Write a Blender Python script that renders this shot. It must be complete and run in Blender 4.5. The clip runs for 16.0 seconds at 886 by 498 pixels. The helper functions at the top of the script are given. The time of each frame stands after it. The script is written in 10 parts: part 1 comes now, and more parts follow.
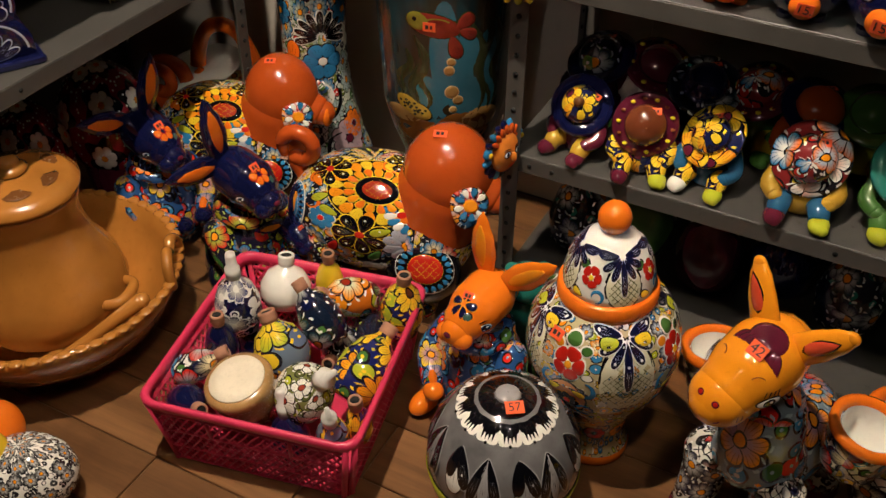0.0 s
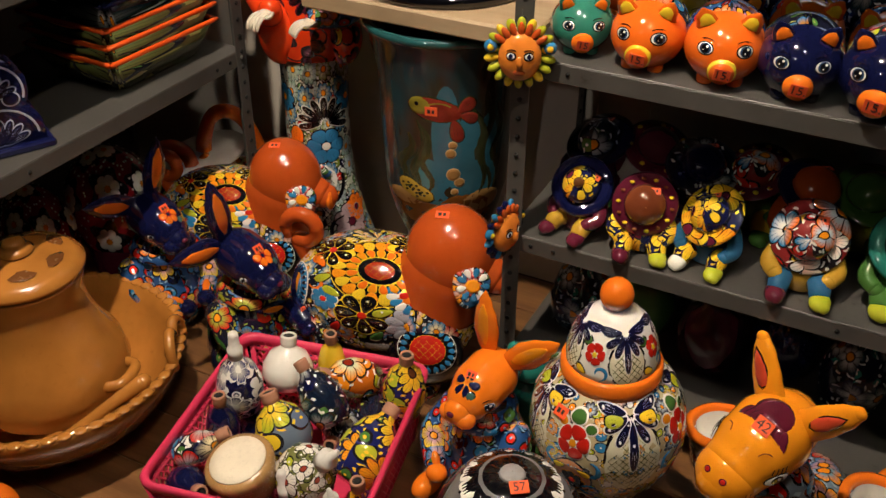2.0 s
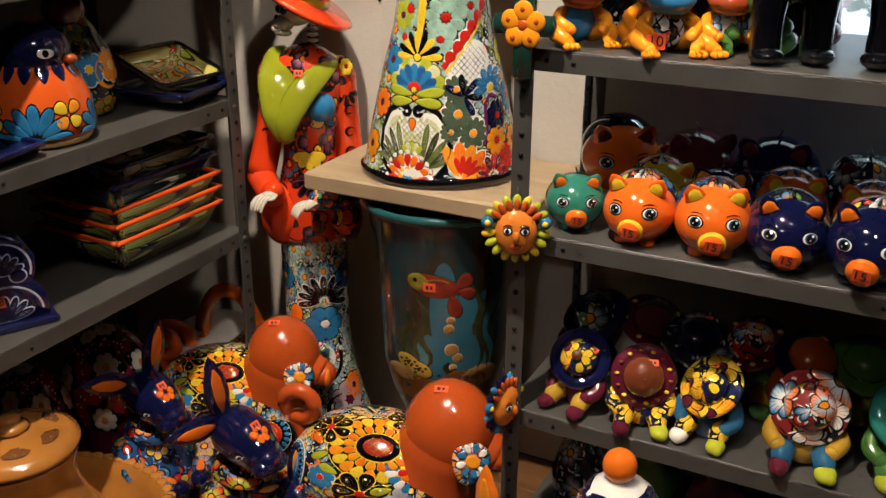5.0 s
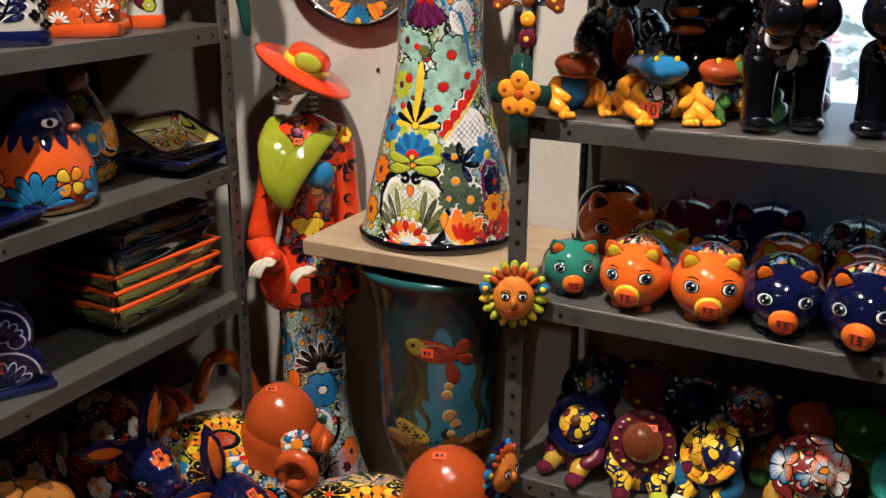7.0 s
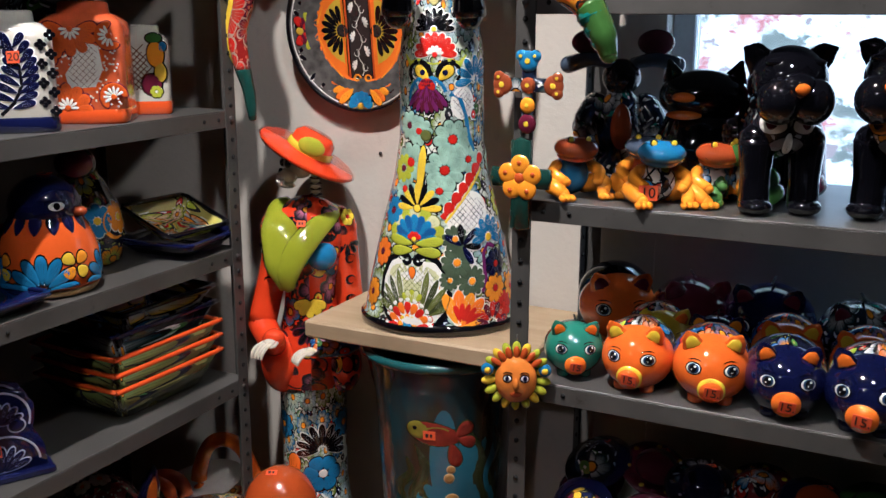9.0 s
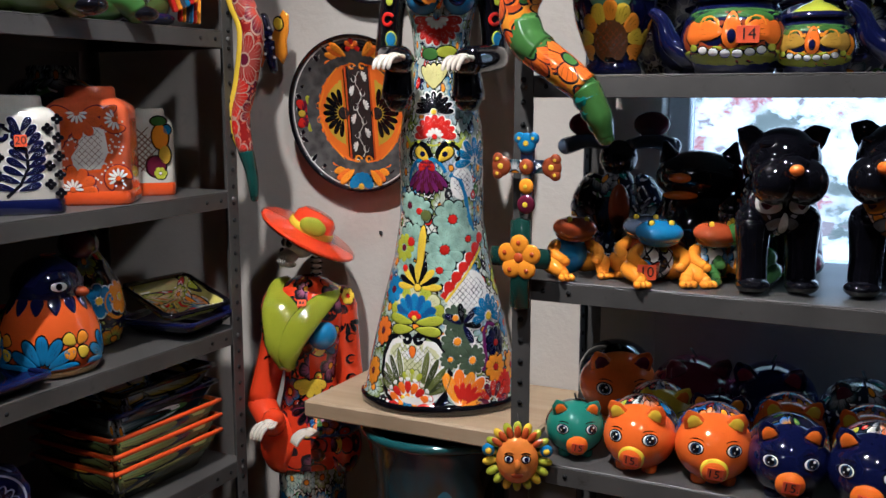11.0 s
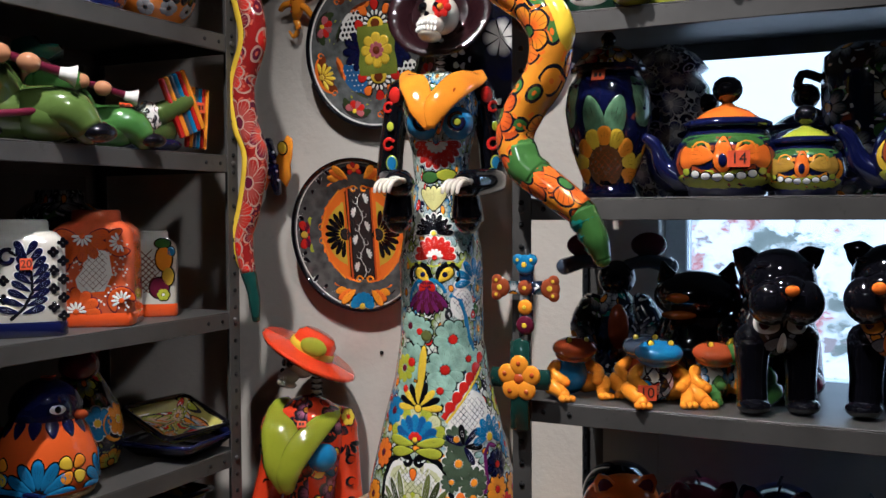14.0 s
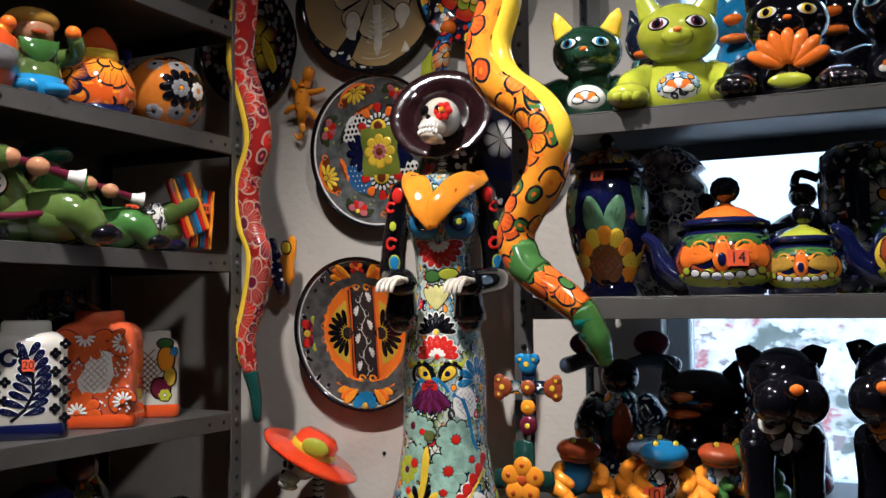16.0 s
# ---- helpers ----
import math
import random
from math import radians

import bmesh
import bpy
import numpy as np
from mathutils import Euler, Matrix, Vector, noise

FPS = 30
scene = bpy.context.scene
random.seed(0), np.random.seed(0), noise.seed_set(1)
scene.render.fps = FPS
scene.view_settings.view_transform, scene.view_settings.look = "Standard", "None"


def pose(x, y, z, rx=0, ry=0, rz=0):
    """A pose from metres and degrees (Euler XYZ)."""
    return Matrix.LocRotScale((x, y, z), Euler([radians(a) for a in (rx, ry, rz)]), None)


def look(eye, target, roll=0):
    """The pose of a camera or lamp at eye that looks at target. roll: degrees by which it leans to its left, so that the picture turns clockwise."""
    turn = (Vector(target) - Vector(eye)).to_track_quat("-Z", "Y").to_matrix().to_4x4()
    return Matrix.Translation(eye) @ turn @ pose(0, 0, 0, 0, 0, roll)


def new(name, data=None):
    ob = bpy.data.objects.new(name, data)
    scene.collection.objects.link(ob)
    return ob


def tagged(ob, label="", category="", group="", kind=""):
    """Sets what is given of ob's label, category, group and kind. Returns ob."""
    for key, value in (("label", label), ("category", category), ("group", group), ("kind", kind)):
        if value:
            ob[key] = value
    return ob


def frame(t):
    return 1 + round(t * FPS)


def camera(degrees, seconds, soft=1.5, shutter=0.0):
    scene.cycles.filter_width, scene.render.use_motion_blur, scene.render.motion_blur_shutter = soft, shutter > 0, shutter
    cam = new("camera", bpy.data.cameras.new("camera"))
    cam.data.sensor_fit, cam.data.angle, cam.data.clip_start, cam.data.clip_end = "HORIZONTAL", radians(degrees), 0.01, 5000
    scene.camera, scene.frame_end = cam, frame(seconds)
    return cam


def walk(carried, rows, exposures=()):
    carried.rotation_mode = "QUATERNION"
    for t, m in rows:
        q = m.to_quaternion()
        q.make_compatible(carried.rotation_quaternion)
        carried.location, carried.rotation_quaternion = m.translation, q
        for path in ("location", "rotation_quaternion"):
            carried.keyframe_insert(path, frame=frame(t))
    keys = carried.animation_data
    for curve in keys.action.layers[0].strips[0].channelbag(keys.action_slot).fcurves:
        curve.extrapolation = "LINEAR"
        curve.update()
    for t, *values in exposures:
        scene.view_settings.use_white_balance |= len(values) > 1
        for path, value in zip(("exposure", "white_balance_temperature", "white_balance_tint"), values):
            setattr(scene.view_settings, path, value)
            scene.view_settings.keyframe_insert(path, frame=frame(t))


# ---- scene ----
import functools

# camera and walk: t, x, y, z, yaw, pitch, roll
cam = camera(49.17, 16.0)
PATH = [
    (0.0, -0.0000, 0.0001, 1.4000, 27.059, -38.569, 0.718),
    (0.5, 0.0009, -0.0048, 1.3975, 27.118, -37.749, 0.640),
    (1.0, 0.0017, -0.0097, 1.3949, 27.141, -36.298, 0.522),
    (1.5, 0.0026, -0.0146, 1.3924, 27.076, -34.584, 0.530),
    (2.0, 0.0035, -0.0195, 1.3899, 27.072, -33.246, 0.522),
    (2.5, 0.0043, -0.0244, 1.3873, 26.981, -31.953, 0.507),
    (3.0, 0.0052, -0.0293, 1.3848, 26.863, -30.425, 0.489),
    (3.5, 0.0061, -0.0342, 1.3823, 26.823, -28.634, 0.489),
    (4.0, 0.0070, -0.0391, 1.3797, 26.819, -26.584, 0.450),
    (4.5, 0.0078, -0.0440, 1.3772, 26.814, -24.636, 0.341),
    (5.0, 0.0087, -0.0488, 1.3747, 26.769, -22.143, 0.326),
    (7.5, 0.0115, -0.0624, 1.3798, 26.564, -17.311, 0.238),
    (8.0, 0.0120, -0.0647, 1.3814, 26.598, -15.935, 0.199),
    (8.5, 0.0125, -0.0671, 1.3830, 26.599, -14.848, 0.200),
    (9.0, 0.0130, -0.0695, 1.3846, 26.607, -13.537, 0.147),
    (11.5, 0.0176, -0.0794, 1.3929, 26.590, -8.054, -0.052),
    (12.0, 0.0193, -0.0806, 1.3948, 26.610, -7.110, -0.087),
    (12.5, 0.0211, -0.0818, 1.3966, 26.693, -6.066, -0.163),
    (13.0, 0.0228, -0.0830, 1.3985, 26.748, -5.062, -0.230),
    (13.5, 0.0245, -0.0842, 1.4003, 26.729, -3.679, -0.227),
    (14.0, 0.0263, -0.0854, 1.4022, 26.755, -2.189, -0.291),
    (14.5, 0.0280, -0.0866, 1.4040, 26.801, -0.885, -0.355),
    (15.0, 0.0297, -0.0878, 1.4059, 26.860, 0.262, -0.424),
    (15.5, 0.0314, -0.0890, 1.4077, 26.899, 1.666, -0.472),
    (16.0, 0.0332, -0.0902, 1.4096, 26.965, 3.438, -0.540),
]
walk(cam, [(t, pose(x, y, z, 0, 0, yaw) @ pose(0, 0, 0, 90 + p) @ pose(0, 0, 0, 0, 0, r)) for t, x, y, z, yaw, p, r in PATH],
     [(0.0, -0.15, 6550, 10), (5.0, -0.08, 6250, 10), (9.0, -0.03, 5250, 12), (12.5, -0.52, 5050, 11), (16.0, -0.44, 5250, 11)])

# ---- world and lamps ----
world = bpy.data.worlds.new("world")
scene.world = world
world.use_nodes = True
wn = world.node_tree.nodes
sky = wn.new("ShaderNodeTexSky")
sky.sky_type, sky.sun_disc = "NISHITA", False
sky.sun_elevation, sky.sun_rotation = radians(50), radians(20)
world.node_tree.links.new(sky.outputs[0], wn["Background"].inputs[0])
wn["Background"].inputs[1].default_value = 0.12


def lamp(name, kind, m, power, colour, **kw):
    d = bpy.data.lights.new(name, kind)
    d.energy, d.color = power, colour
    if kind == "SPOT":
        d.spot_size, d.spot_blend, d.shadow_soft_size = kw["spot_size"], kw["spot_blend"], kw["shadow_soft_size"]
    else:
        d.shape, d.size, d.size_y = kw["shape"], kw["size"], kw["size_y"]
    o = new(name, d)
    o.matrix_world = m
    return o


# ceiling spots above the aisle, one further right and one behind the viewer
lamp("ceiling_spot_main", "SPOT", look((-0.78, 0.60, 3.0), (-0.72, 1.50, 0.0)), 410, (1.0, 0.84, 0.66), spot_size=radians(82), spot_blend=1.0, shadow_soft_size=0.035)
lamp("ceiling_spot_right", "SPOT", look((0.22, 0.20, 2.9), (-1.10, 1.60, 0.65)), 88, (1.0, 0.87, 0.71), spot_size=radians(78), spot_blend=1.0, shadow_soft_size=0.04)
lamp("ceiling_spot_rear", "SPOT", look((-0.9, -1.6, 2.75), (-0.35, 1.6, 0.95)), 34, (1.0, 0.88, 0.74), spot_size=radians(30), spot_blend=1.0, shadow_soft_size=0.04)
# sky light falling in through the window from above
lamp("window_light", "AREA", look((0.25, 2.62, 3.0), (0.0, 1.3, 1.2)), 60, (0.62, 0.83, 1.0), shape="RECTANGLE", size=1.5, size_y=0.9)

# ---- building tools ----
class Web:
    """A node material written as arithmetic."""

    def __init__(self, name):
        self.m = bpy.data.materials.new(name)
        self.m.use_nodes = True
        self.t = self.m.node_tree
        self.n, self.l = self.t.nodes, self.t.links
        self.b = self.n["Principled BSDF"]

    def put(self, sock, v):
        if isinstance(v, (int, float)):
            sock.default_value = v
        elif isinstance(v, (tuple, list)):
            sock.default_value = (*v, 1.0)[:4] if len(sock.default_value) == 4 else v
        else:
            self.l.new(v, sock)

    def op(self, kind, a, b=0.0, c=0.0):
        n = self.n.new("ShaderNodeMath")
        n.operation = kind
        for s, v in zip(n.inputs, (a, b, c)):
            self.put(s, v)
        return n.outputs[0]

    def vec(self, kind, a, b=(0, 0, 0), out=0):
        n = self.n.new("ShaderNodeVectorMath")
        n.operation = kind
        self.put(n.inputs[0], a)
        if kind == "SCALE":
            self.put(n.inputs["Scale"], b)
        else:
            self.put(n.inputs[1], b)
        return n.outputs[out]

    def mix(self, f, a, b):
        n = self.n.new("ShaderNodeMix")
        n.data_type = "RGBA"
        self.put(n.inputs[0], f)
        self.put(n.inputs[6], a)
        self.put(n.inputs[7], b)
        return n.outputs[2]

    def noise(self, v, scale, detail=3.0, rough=0.55):
        n = self.n.new("ShaderNodeTexNoise")
        self.put(n.inputs["Vector"], v)
        n.inputs["Scale"].default_value, n.inputs["Detail"].default_value = scale, detail
        n.inputs["Roughness"].default_value = rough
        return n.outputs[0]

    def voronoi(self, v, rand, dims="2D"):
        n = self.n.new("ShaderNodeTexVoronoi")
        n.voronoi_dimensions = dims
        n.inputs["Scale"].default_value, n.inputs["Randomness"].default_value = 1.0, rand
        self.put(n.inputs["Vector"], v)
        return n.outputs

    def ramp(self, f, stops, hard=False):
        n = self.n.new("ShaderNodeValToRGB")
        r = n.color_ramp
        r.interpolation = "CONSTANT" if hard else "LINEAR"
        while len(r.elements) < len(stops):
            r.elements.new(0.5)
        for e, (p, c) in zip(r.elements, stops):
            e.position, e.color = p, (*c, 1)
        self.put(n.inputs[0], f)
        return n.outputs[0]

    def step(self, v, lo, hi):
        n = self.n.new("ShaderNodeMapRange")
        self.put(n.inputs[0], v)
        n.inputs[1].default_value, n.inputs[2].default_value = lo, hi
        return n.outputs[0]

    def coord(self, kind="Object"):
        return self.n.new("ShaderNodeTexCoord").outputs[kind]

    def bump(self, h, strength, dist=0.002):
        n = self.n.new("ShaderNodeBump")
        n.inputs["Strength"].default_value, n.inputs["Distance"].default_value = strength, dist
        self.put(n.inputs["Height"], h)
        self.l.new(n.outputs[0], self.b.inputs["Normal"])

    def done(self, colour, rough=0.5, **kw):
        self.put(self.b.inputs["Base Color"], colour)
        self.put(self.b.inputs["Roughness"], rough)
        for k, v in kw.items():
            self.put(self.b.inputs[k.replace("_", " ")], v)
        return self.m


INK = (0.012, 0.012, 0.018)
WHITE = (0.78, 0.76, 0.70)
CREAM = (0.72, 0.66, 0.50)
ORANGE = (0.80, 0.17, 0.012)
AMBER = (0.84, 0.29, 0.012)
YELLOW = (0.80, 0.55, 0.03)
LIME = (0.42, 0.46, 0.03)
GREEN = (0.06, 0.16, 0.035)
TEAL = (0.02, 0.19, 0.15)
SKY = (0.03, 0.20, 0.42)
NAVY = (0.005, 0.007, 0.045)
RED = (0.55, 0.02, 0.012)
PLUM = (0.11, 0.012, 0.03)
TERRA = (0.48, 0.075, 0.012)


@functools.cache
def glaze(name, col, rough=0.09, vary=0.35, scale=9.0, dark=None):
    """Glazed ceramic of one colour, brushed on unevenly."""
    w = Web(name)
    v = w.coord()
    big = w.noise(v, scale, 3.0)
    fine = w.noise(v, scale * 14, 2.0)
    low = dark or tuple(c * (1 - vary) for c in col)
    high = tuple(min(1.0, c * (1 + vary * 0.45) + 0.001) for c in col)
    c = w.mix(w.step(big, 0.32, 0.68), low, high)
    c = w.mix(w.op("MULTIPLY", w.step(fine, 0.62, 0.8), 0.25), c, tuple(x * 0.5 for x in col))
    mid = w.noise(v, scale * 4.0, 3.0)
    c = w.mix(w.op("MULTIPLY", w.step(mid, 0.5, 0.72), 0.30), c, low)
    w.bump(w.op("ADD", w.op("ADD", big, w.op("MULTIPLY", mid, 0.35)), w.op("MULTIPLY", fine, 0.12)), 0.32, 0.004)
    return w.done(c, w.op("MULTIPLY_ADD", fine, 0.07, rough - 0.02), Specular_IOR_Level=0.55, Coat_Weight=0.55, Coat_Roughness=0.05)


@functools.cache
def talavera(name, bg, inks, scale=16.0, rand=0.55, heart=AMBER, leaf=(GREEN, LIME, SKY), hatch=0.5, petal=7.0, line=INK, tip=WHITE, size=1.0, seed=0.0):
    """Hand-painted glaze: outlined flowers, leaves, dots and lattice fields."""
    w = Web(name)
    scale = scale * 1.12
    uv = w.vec("ADD", w.coord("UV"), (seed * 0.37, seed * 0.61, 0))
    wob = w.n.new("ShaderNodeTexNoise")
    w.put(wob.inputs["Vector"], uv)
    wob.inputs["Scale"].default_value = scale * 1.4
    p = w.vec("SCALE", uv, scale * 0.74)
    p = w.vec("ADD", p, w.vec("SCALE", w.vec("SUBTRACT", wob.outputs[1], (0.5, 0.5, 0.5)), 0.16))
    # background: lattice fields between plain ones
    field = w.step(w.noise(uv, scale * 0.42, 1.0), 0.49, 0.51)
    sep = w.n.new("ShaderNodeSeparateXYZ")
    w.put(sep.inputs[0], p)
    def bars(sgn):
        k = w.op("ADD", sep.outputs[0], w.op("MULTIPLY", sep.outputs[1], sgn))
        k = w.op("FRACT", w.op("MULTIPLY", k, 3.3))
        return w.op("LESS_THAN", w.op("ABSOLUTE", w.op("SUBTRACT", k, 0.5)), 0.085)
    lattice = w.op("MAXIMUM", bars(1.0), bars(-1.0))
    lat = w.mix(lattice, tip, line)
    base = w.mix(w.op("MULTIPLY", field, 1.0 if hatch > 0 else 0.0), bg, lat)
    # leaves and dots
    q = w.vec("ADD", w.vec("SCALE", p, 2.1), (0.37, 0.71, 0))
    lv = w.voronoi(q, 0.85)
    ls = w.n.new("ShaderNodeSeparateColor")
    w.put(ls.inputs[0], lv[1])
    leafc = w.ramp(ls.outputs[0], [(i / len(leaf), c) for i, c in enumerate(leaf)], True)
    lsz = w.op("MULTIPLY_ADD", ls.outputs[1], 0.26, 0.16)
    inside = w.op("LESS_THAN", lv[0], lsz)
    edge = w.op("LESS_THAN", lv[0], w.op("ADD", lsz, 0.09))
    base = w.mix(edge, base, line)
    base = w.mix(inside, base, leafc)
    base = w.mix(w.op("LESS_THAN", lv[0], 0.075), base, tip)
    # flowers
    fv = w.voronoi(p, rand)
    d = w.vec("SUBTRACT", p, fv[2])
    ds = w.n.new("ShaderNodeSeparateXYZ")
    w.put(ds.inputs[0], d)
    r = w.op("DIVIDE", w.vec("LENGTH", d, out=1), size)
    fs = w.n.new("ShaderNodeSeparateColor")
    w.put(fs.inputs[0], fv[1])
    ang = w.op("ADD", w.op("ARCTAN2", ds.outputs[1], ds.outputs[0]), w.op("MULTIPLY", fs.outputs[1], 6.0))
    lobe = w.op("ABSOLUTE", w.op("SINE", w.op("MULTIPLY", ang, petal / 2)))
    R = w.op("MULTIPLY_ADD", w.op("POWER", lobe, 0.55), 0.17, w.op("MULTIPLY_ADD", fs.outputs[2], 0.10, 0.22))
    ink = w.ramp(fs.outputs[0], [(i / len(inks), c) for i, c in enumerate(inks)], True)
    ink2 = w.ramp(w.op("FRACT", w.op("ADD", fs.outputs[0], 0.37)), [(i / len(inks), c) for i, c in enumerate(inks)], True)
    pet = w.mix(w.step(w.op("DIVIDE", r, R), 0.95, 0.45), ink, w.mix(0.55, ink2, tip))
    rib = w.op("MULTIPLY", w.op("LESS_THAN", lobe, 0.16), w.op("LESS_THAN", r, R))
    pet = w.mix(rib, pet, line)
    fine = w.op("ABSOLUTE", w.op("SINE", w.op("MULTIPLY", ang, petal * 2.0)))
    pet = w.mix(w.op("MULTIPLY", w.op("LESS_THAN", fine, 0.22), w.op("GREATER_THAN", r, 0.24)), pet, w.mix(0.6, ink, line))
    bead = w.op("MULTIPLY", w.op("LESS_THAN", w.op("ABSOLUTE", w.op("SUBTRACT", r, w.op("ADD", R, 0.085))), 0.026), w.op("GREATER_THAN", w.op("SINE", w.op("MULTIPLY", ang, petal * 2.0)), 0.25))
    base = w.mix(bead, base, tip)
    out = w.mix(w.op("LESS_THAN", r, w.op("ADD", R, 0.045)), base, line)
    out = w.mix(w.op("LESS_THAN", r, R), out, pet)
    out = w.mix(w.op("LESS_THAN", r, 0.14), out, line)
    out = w.mix(w.op("LESS_THAN", r, 0.105), out, heart)
    wear = w.noise(w.coord(), 60, 3.0)
    out = w.mix(w.op("MULTIPLY", w.step(wear, 0.55, 0.75), 0.22), out, tuple(c * 0.45 for c in bg))
    w.bump(wear, 0.12, 0.002)
    return w.done(out, w.op("MULTIPLY_ADD", wear, 0.06, 0.07), Specular_IOR_Level=0.55, Coat_Weight=0.55, Coat_Roughness=0.05)


@functools.cache
def plain(name, col, rough=0.6, scale=12.0, vary=0.3, bump=0.2, metal=0.0):
    w = Web(name)
    v = w.coord()
    a, f = w.noise(v, scale, 4.0), w.noise(v, scale * 16, 3.0)
    c = w.mix(w.step(a, 0.3, 0.7), tuple(x * (1 - vary) for x in col), tuple(min(1, x * (1 + vary * 0.4)) for x in col))
    c = w.mix(w.op("MULTIPLY", w.step(f, 0.5, 0.8), 0.3), c, tuple(x * 0.55 for x in col))
    w.bump(f, bump, 0.001)
    return w.done(c, w.op("MULTIPLY_ADD", f, 0.2, rough - 0.1), Metallic=metal)


def wall_paint():
    w = Web("painted_plaster")
    v = w.coord()
    a, f = w.noise(v, 2.2, 5.0), w.noise(v, 70, 4.0)
    c = w.mix(w.step(a, 0.3, 0.7), (0.50, 0.46, 0.40), (0.60, 0.555, 0.49))
    c = w.mix(w.op("MULTIPLY", w.step(w.noise(v, 18, 4.0), 0.6, 0.75), 0.3), c, (0.36, 0.34, 0.31))
    w.bump(w.op("ADD", f, w.op("MULTIPLY", a, 0.5)), 0.35, 0.003)
    return w.done(c, 0.75)


def shelf_paint():
    w = Web("grey_enamelled_steel")
    v = w.coord()
    a, f = w.noise(v, 7, 5.0), w.noise(v, 120, 3.0)
    c = w.mix(w.step(a, 0.3, 0.7), (0.044, 0.042, 0.039), (0.072, 0.068, 0.063))
    c = w.mix(w.step(w.noise(v, 34, 6.0, 0.7), 0.62, 0.72), c, (0.030, 0.026, 0.022))
    w.bump(f, 0.12, 0.001)
    return w.done(c, w.op("MULTIPLY_ADD", a, 0.25, 0.33), Specular_IOR_Level=0.5)


def board_wood(name, dark, light, rough, stretch=(1.5, 22, 22)):
    w = Web(name)
    info = w.n.new("ShaderNodeObjectInfo")
    v = w.vec("ADD", w.coord(), w.vec("SCALE", (3.0, 7.0, 11.0), info.outputs["Random"]))
    g = w.noise(w.vec("MULTIPLY", v, stretch), 1.0, 6.0, 0.65)
    k = w.noise(v, 5.0, 4.0)
    c = w.mix(w.step(g, 0.28, 0.72), dark, light)
    c = w.mix(w.op("MULTIPLY", w.step(k, 0.5, 0.72), 0.45), c, tuple(x * 0.5 for x in dark))
    c = w.mix(w.op("MULTIPLY", info.outputs["Random"], 0.35), c, tuple(x * 0.6 for x in dark))
    w.bump(g, 0.35, 0.002)
    return w.done(c, rough)


def disc_pattern(name, rings, spokes=8.0, bg=WHITE, line=INK, leaf=(SKY, GREEN, RED)):
    """Painted plate: concentric bands with radial petals. rings: (outer radius fraction, colour, other colour, petals)."""
    w = Web(name)
    p = w.coord("UV")
    s = w.n.new("ShaderNodeSeparateXYZ")
    w.put(s.inputs[0], p)
    wob = w.op("MULTIPLY", w.op("SUBTRACT", w.noise(p, 7.0, 2.0), 0.5), 0.05)
    r = w.op("ADD", w.vec("LENGTH", p, out=1), wob)
    ang = w.op("ARCTAN2", s.outputs[1], s.outputs[0])
    v = w.voronoi(w.vec("SCALE", p, 9.0), 0.9)
    vs = w.n.new("ShaderNodeSeparateColor")
    w.put(vs.inputs[0], v[1])
    out = w.mix(w.op("LESS_THAN", v[0], 0.42), line, w.ramp(vs.outputs[0], [(i / (len(leaf) + 1), c) for i, c in enumerate((*leaf, bg))], True))
    for rad, ca, cb, n in rings:
        lobe = w.op("ABSOLUTE", w.op("SINE", w.op("MULTIPLY", ang, n / 2)))
        R = w.op("MULTIPLY_ADD", w.op("POWER", lobe, 0.5), rad * 0.22, rad * 0.80)
        rr = w.op("DIVIDE", r, R)
        col = w.mix(w.step(rr, 0.95, 0.55), ca, cb)
        col = w.mix(w.op("LESS_THAN", lobe, 0.22), col, line)
        out = w.mix(w.op("LESS_THAN", rr, 1.0 + 0.018 / rad), out, line)
        out = w.mix(w.op("LESS_THAN", rr, 1.0), out, col)
    out = w.mix(w.op("GREATER_THAN", r, 0.955), out, line)
    wear = w.noise(w.coord(), 50, 3.0)
    w.bump(wear, 0.15, 0.002)
    return w.done(out, w.op("MULTIPLY_ADD", wear, 0.06, 0.08), Specular_IOR_Level=0.55, Coat_Weight=0.3, Coat_Roughness=0.05)


I4 = Matrix.Identity(4)


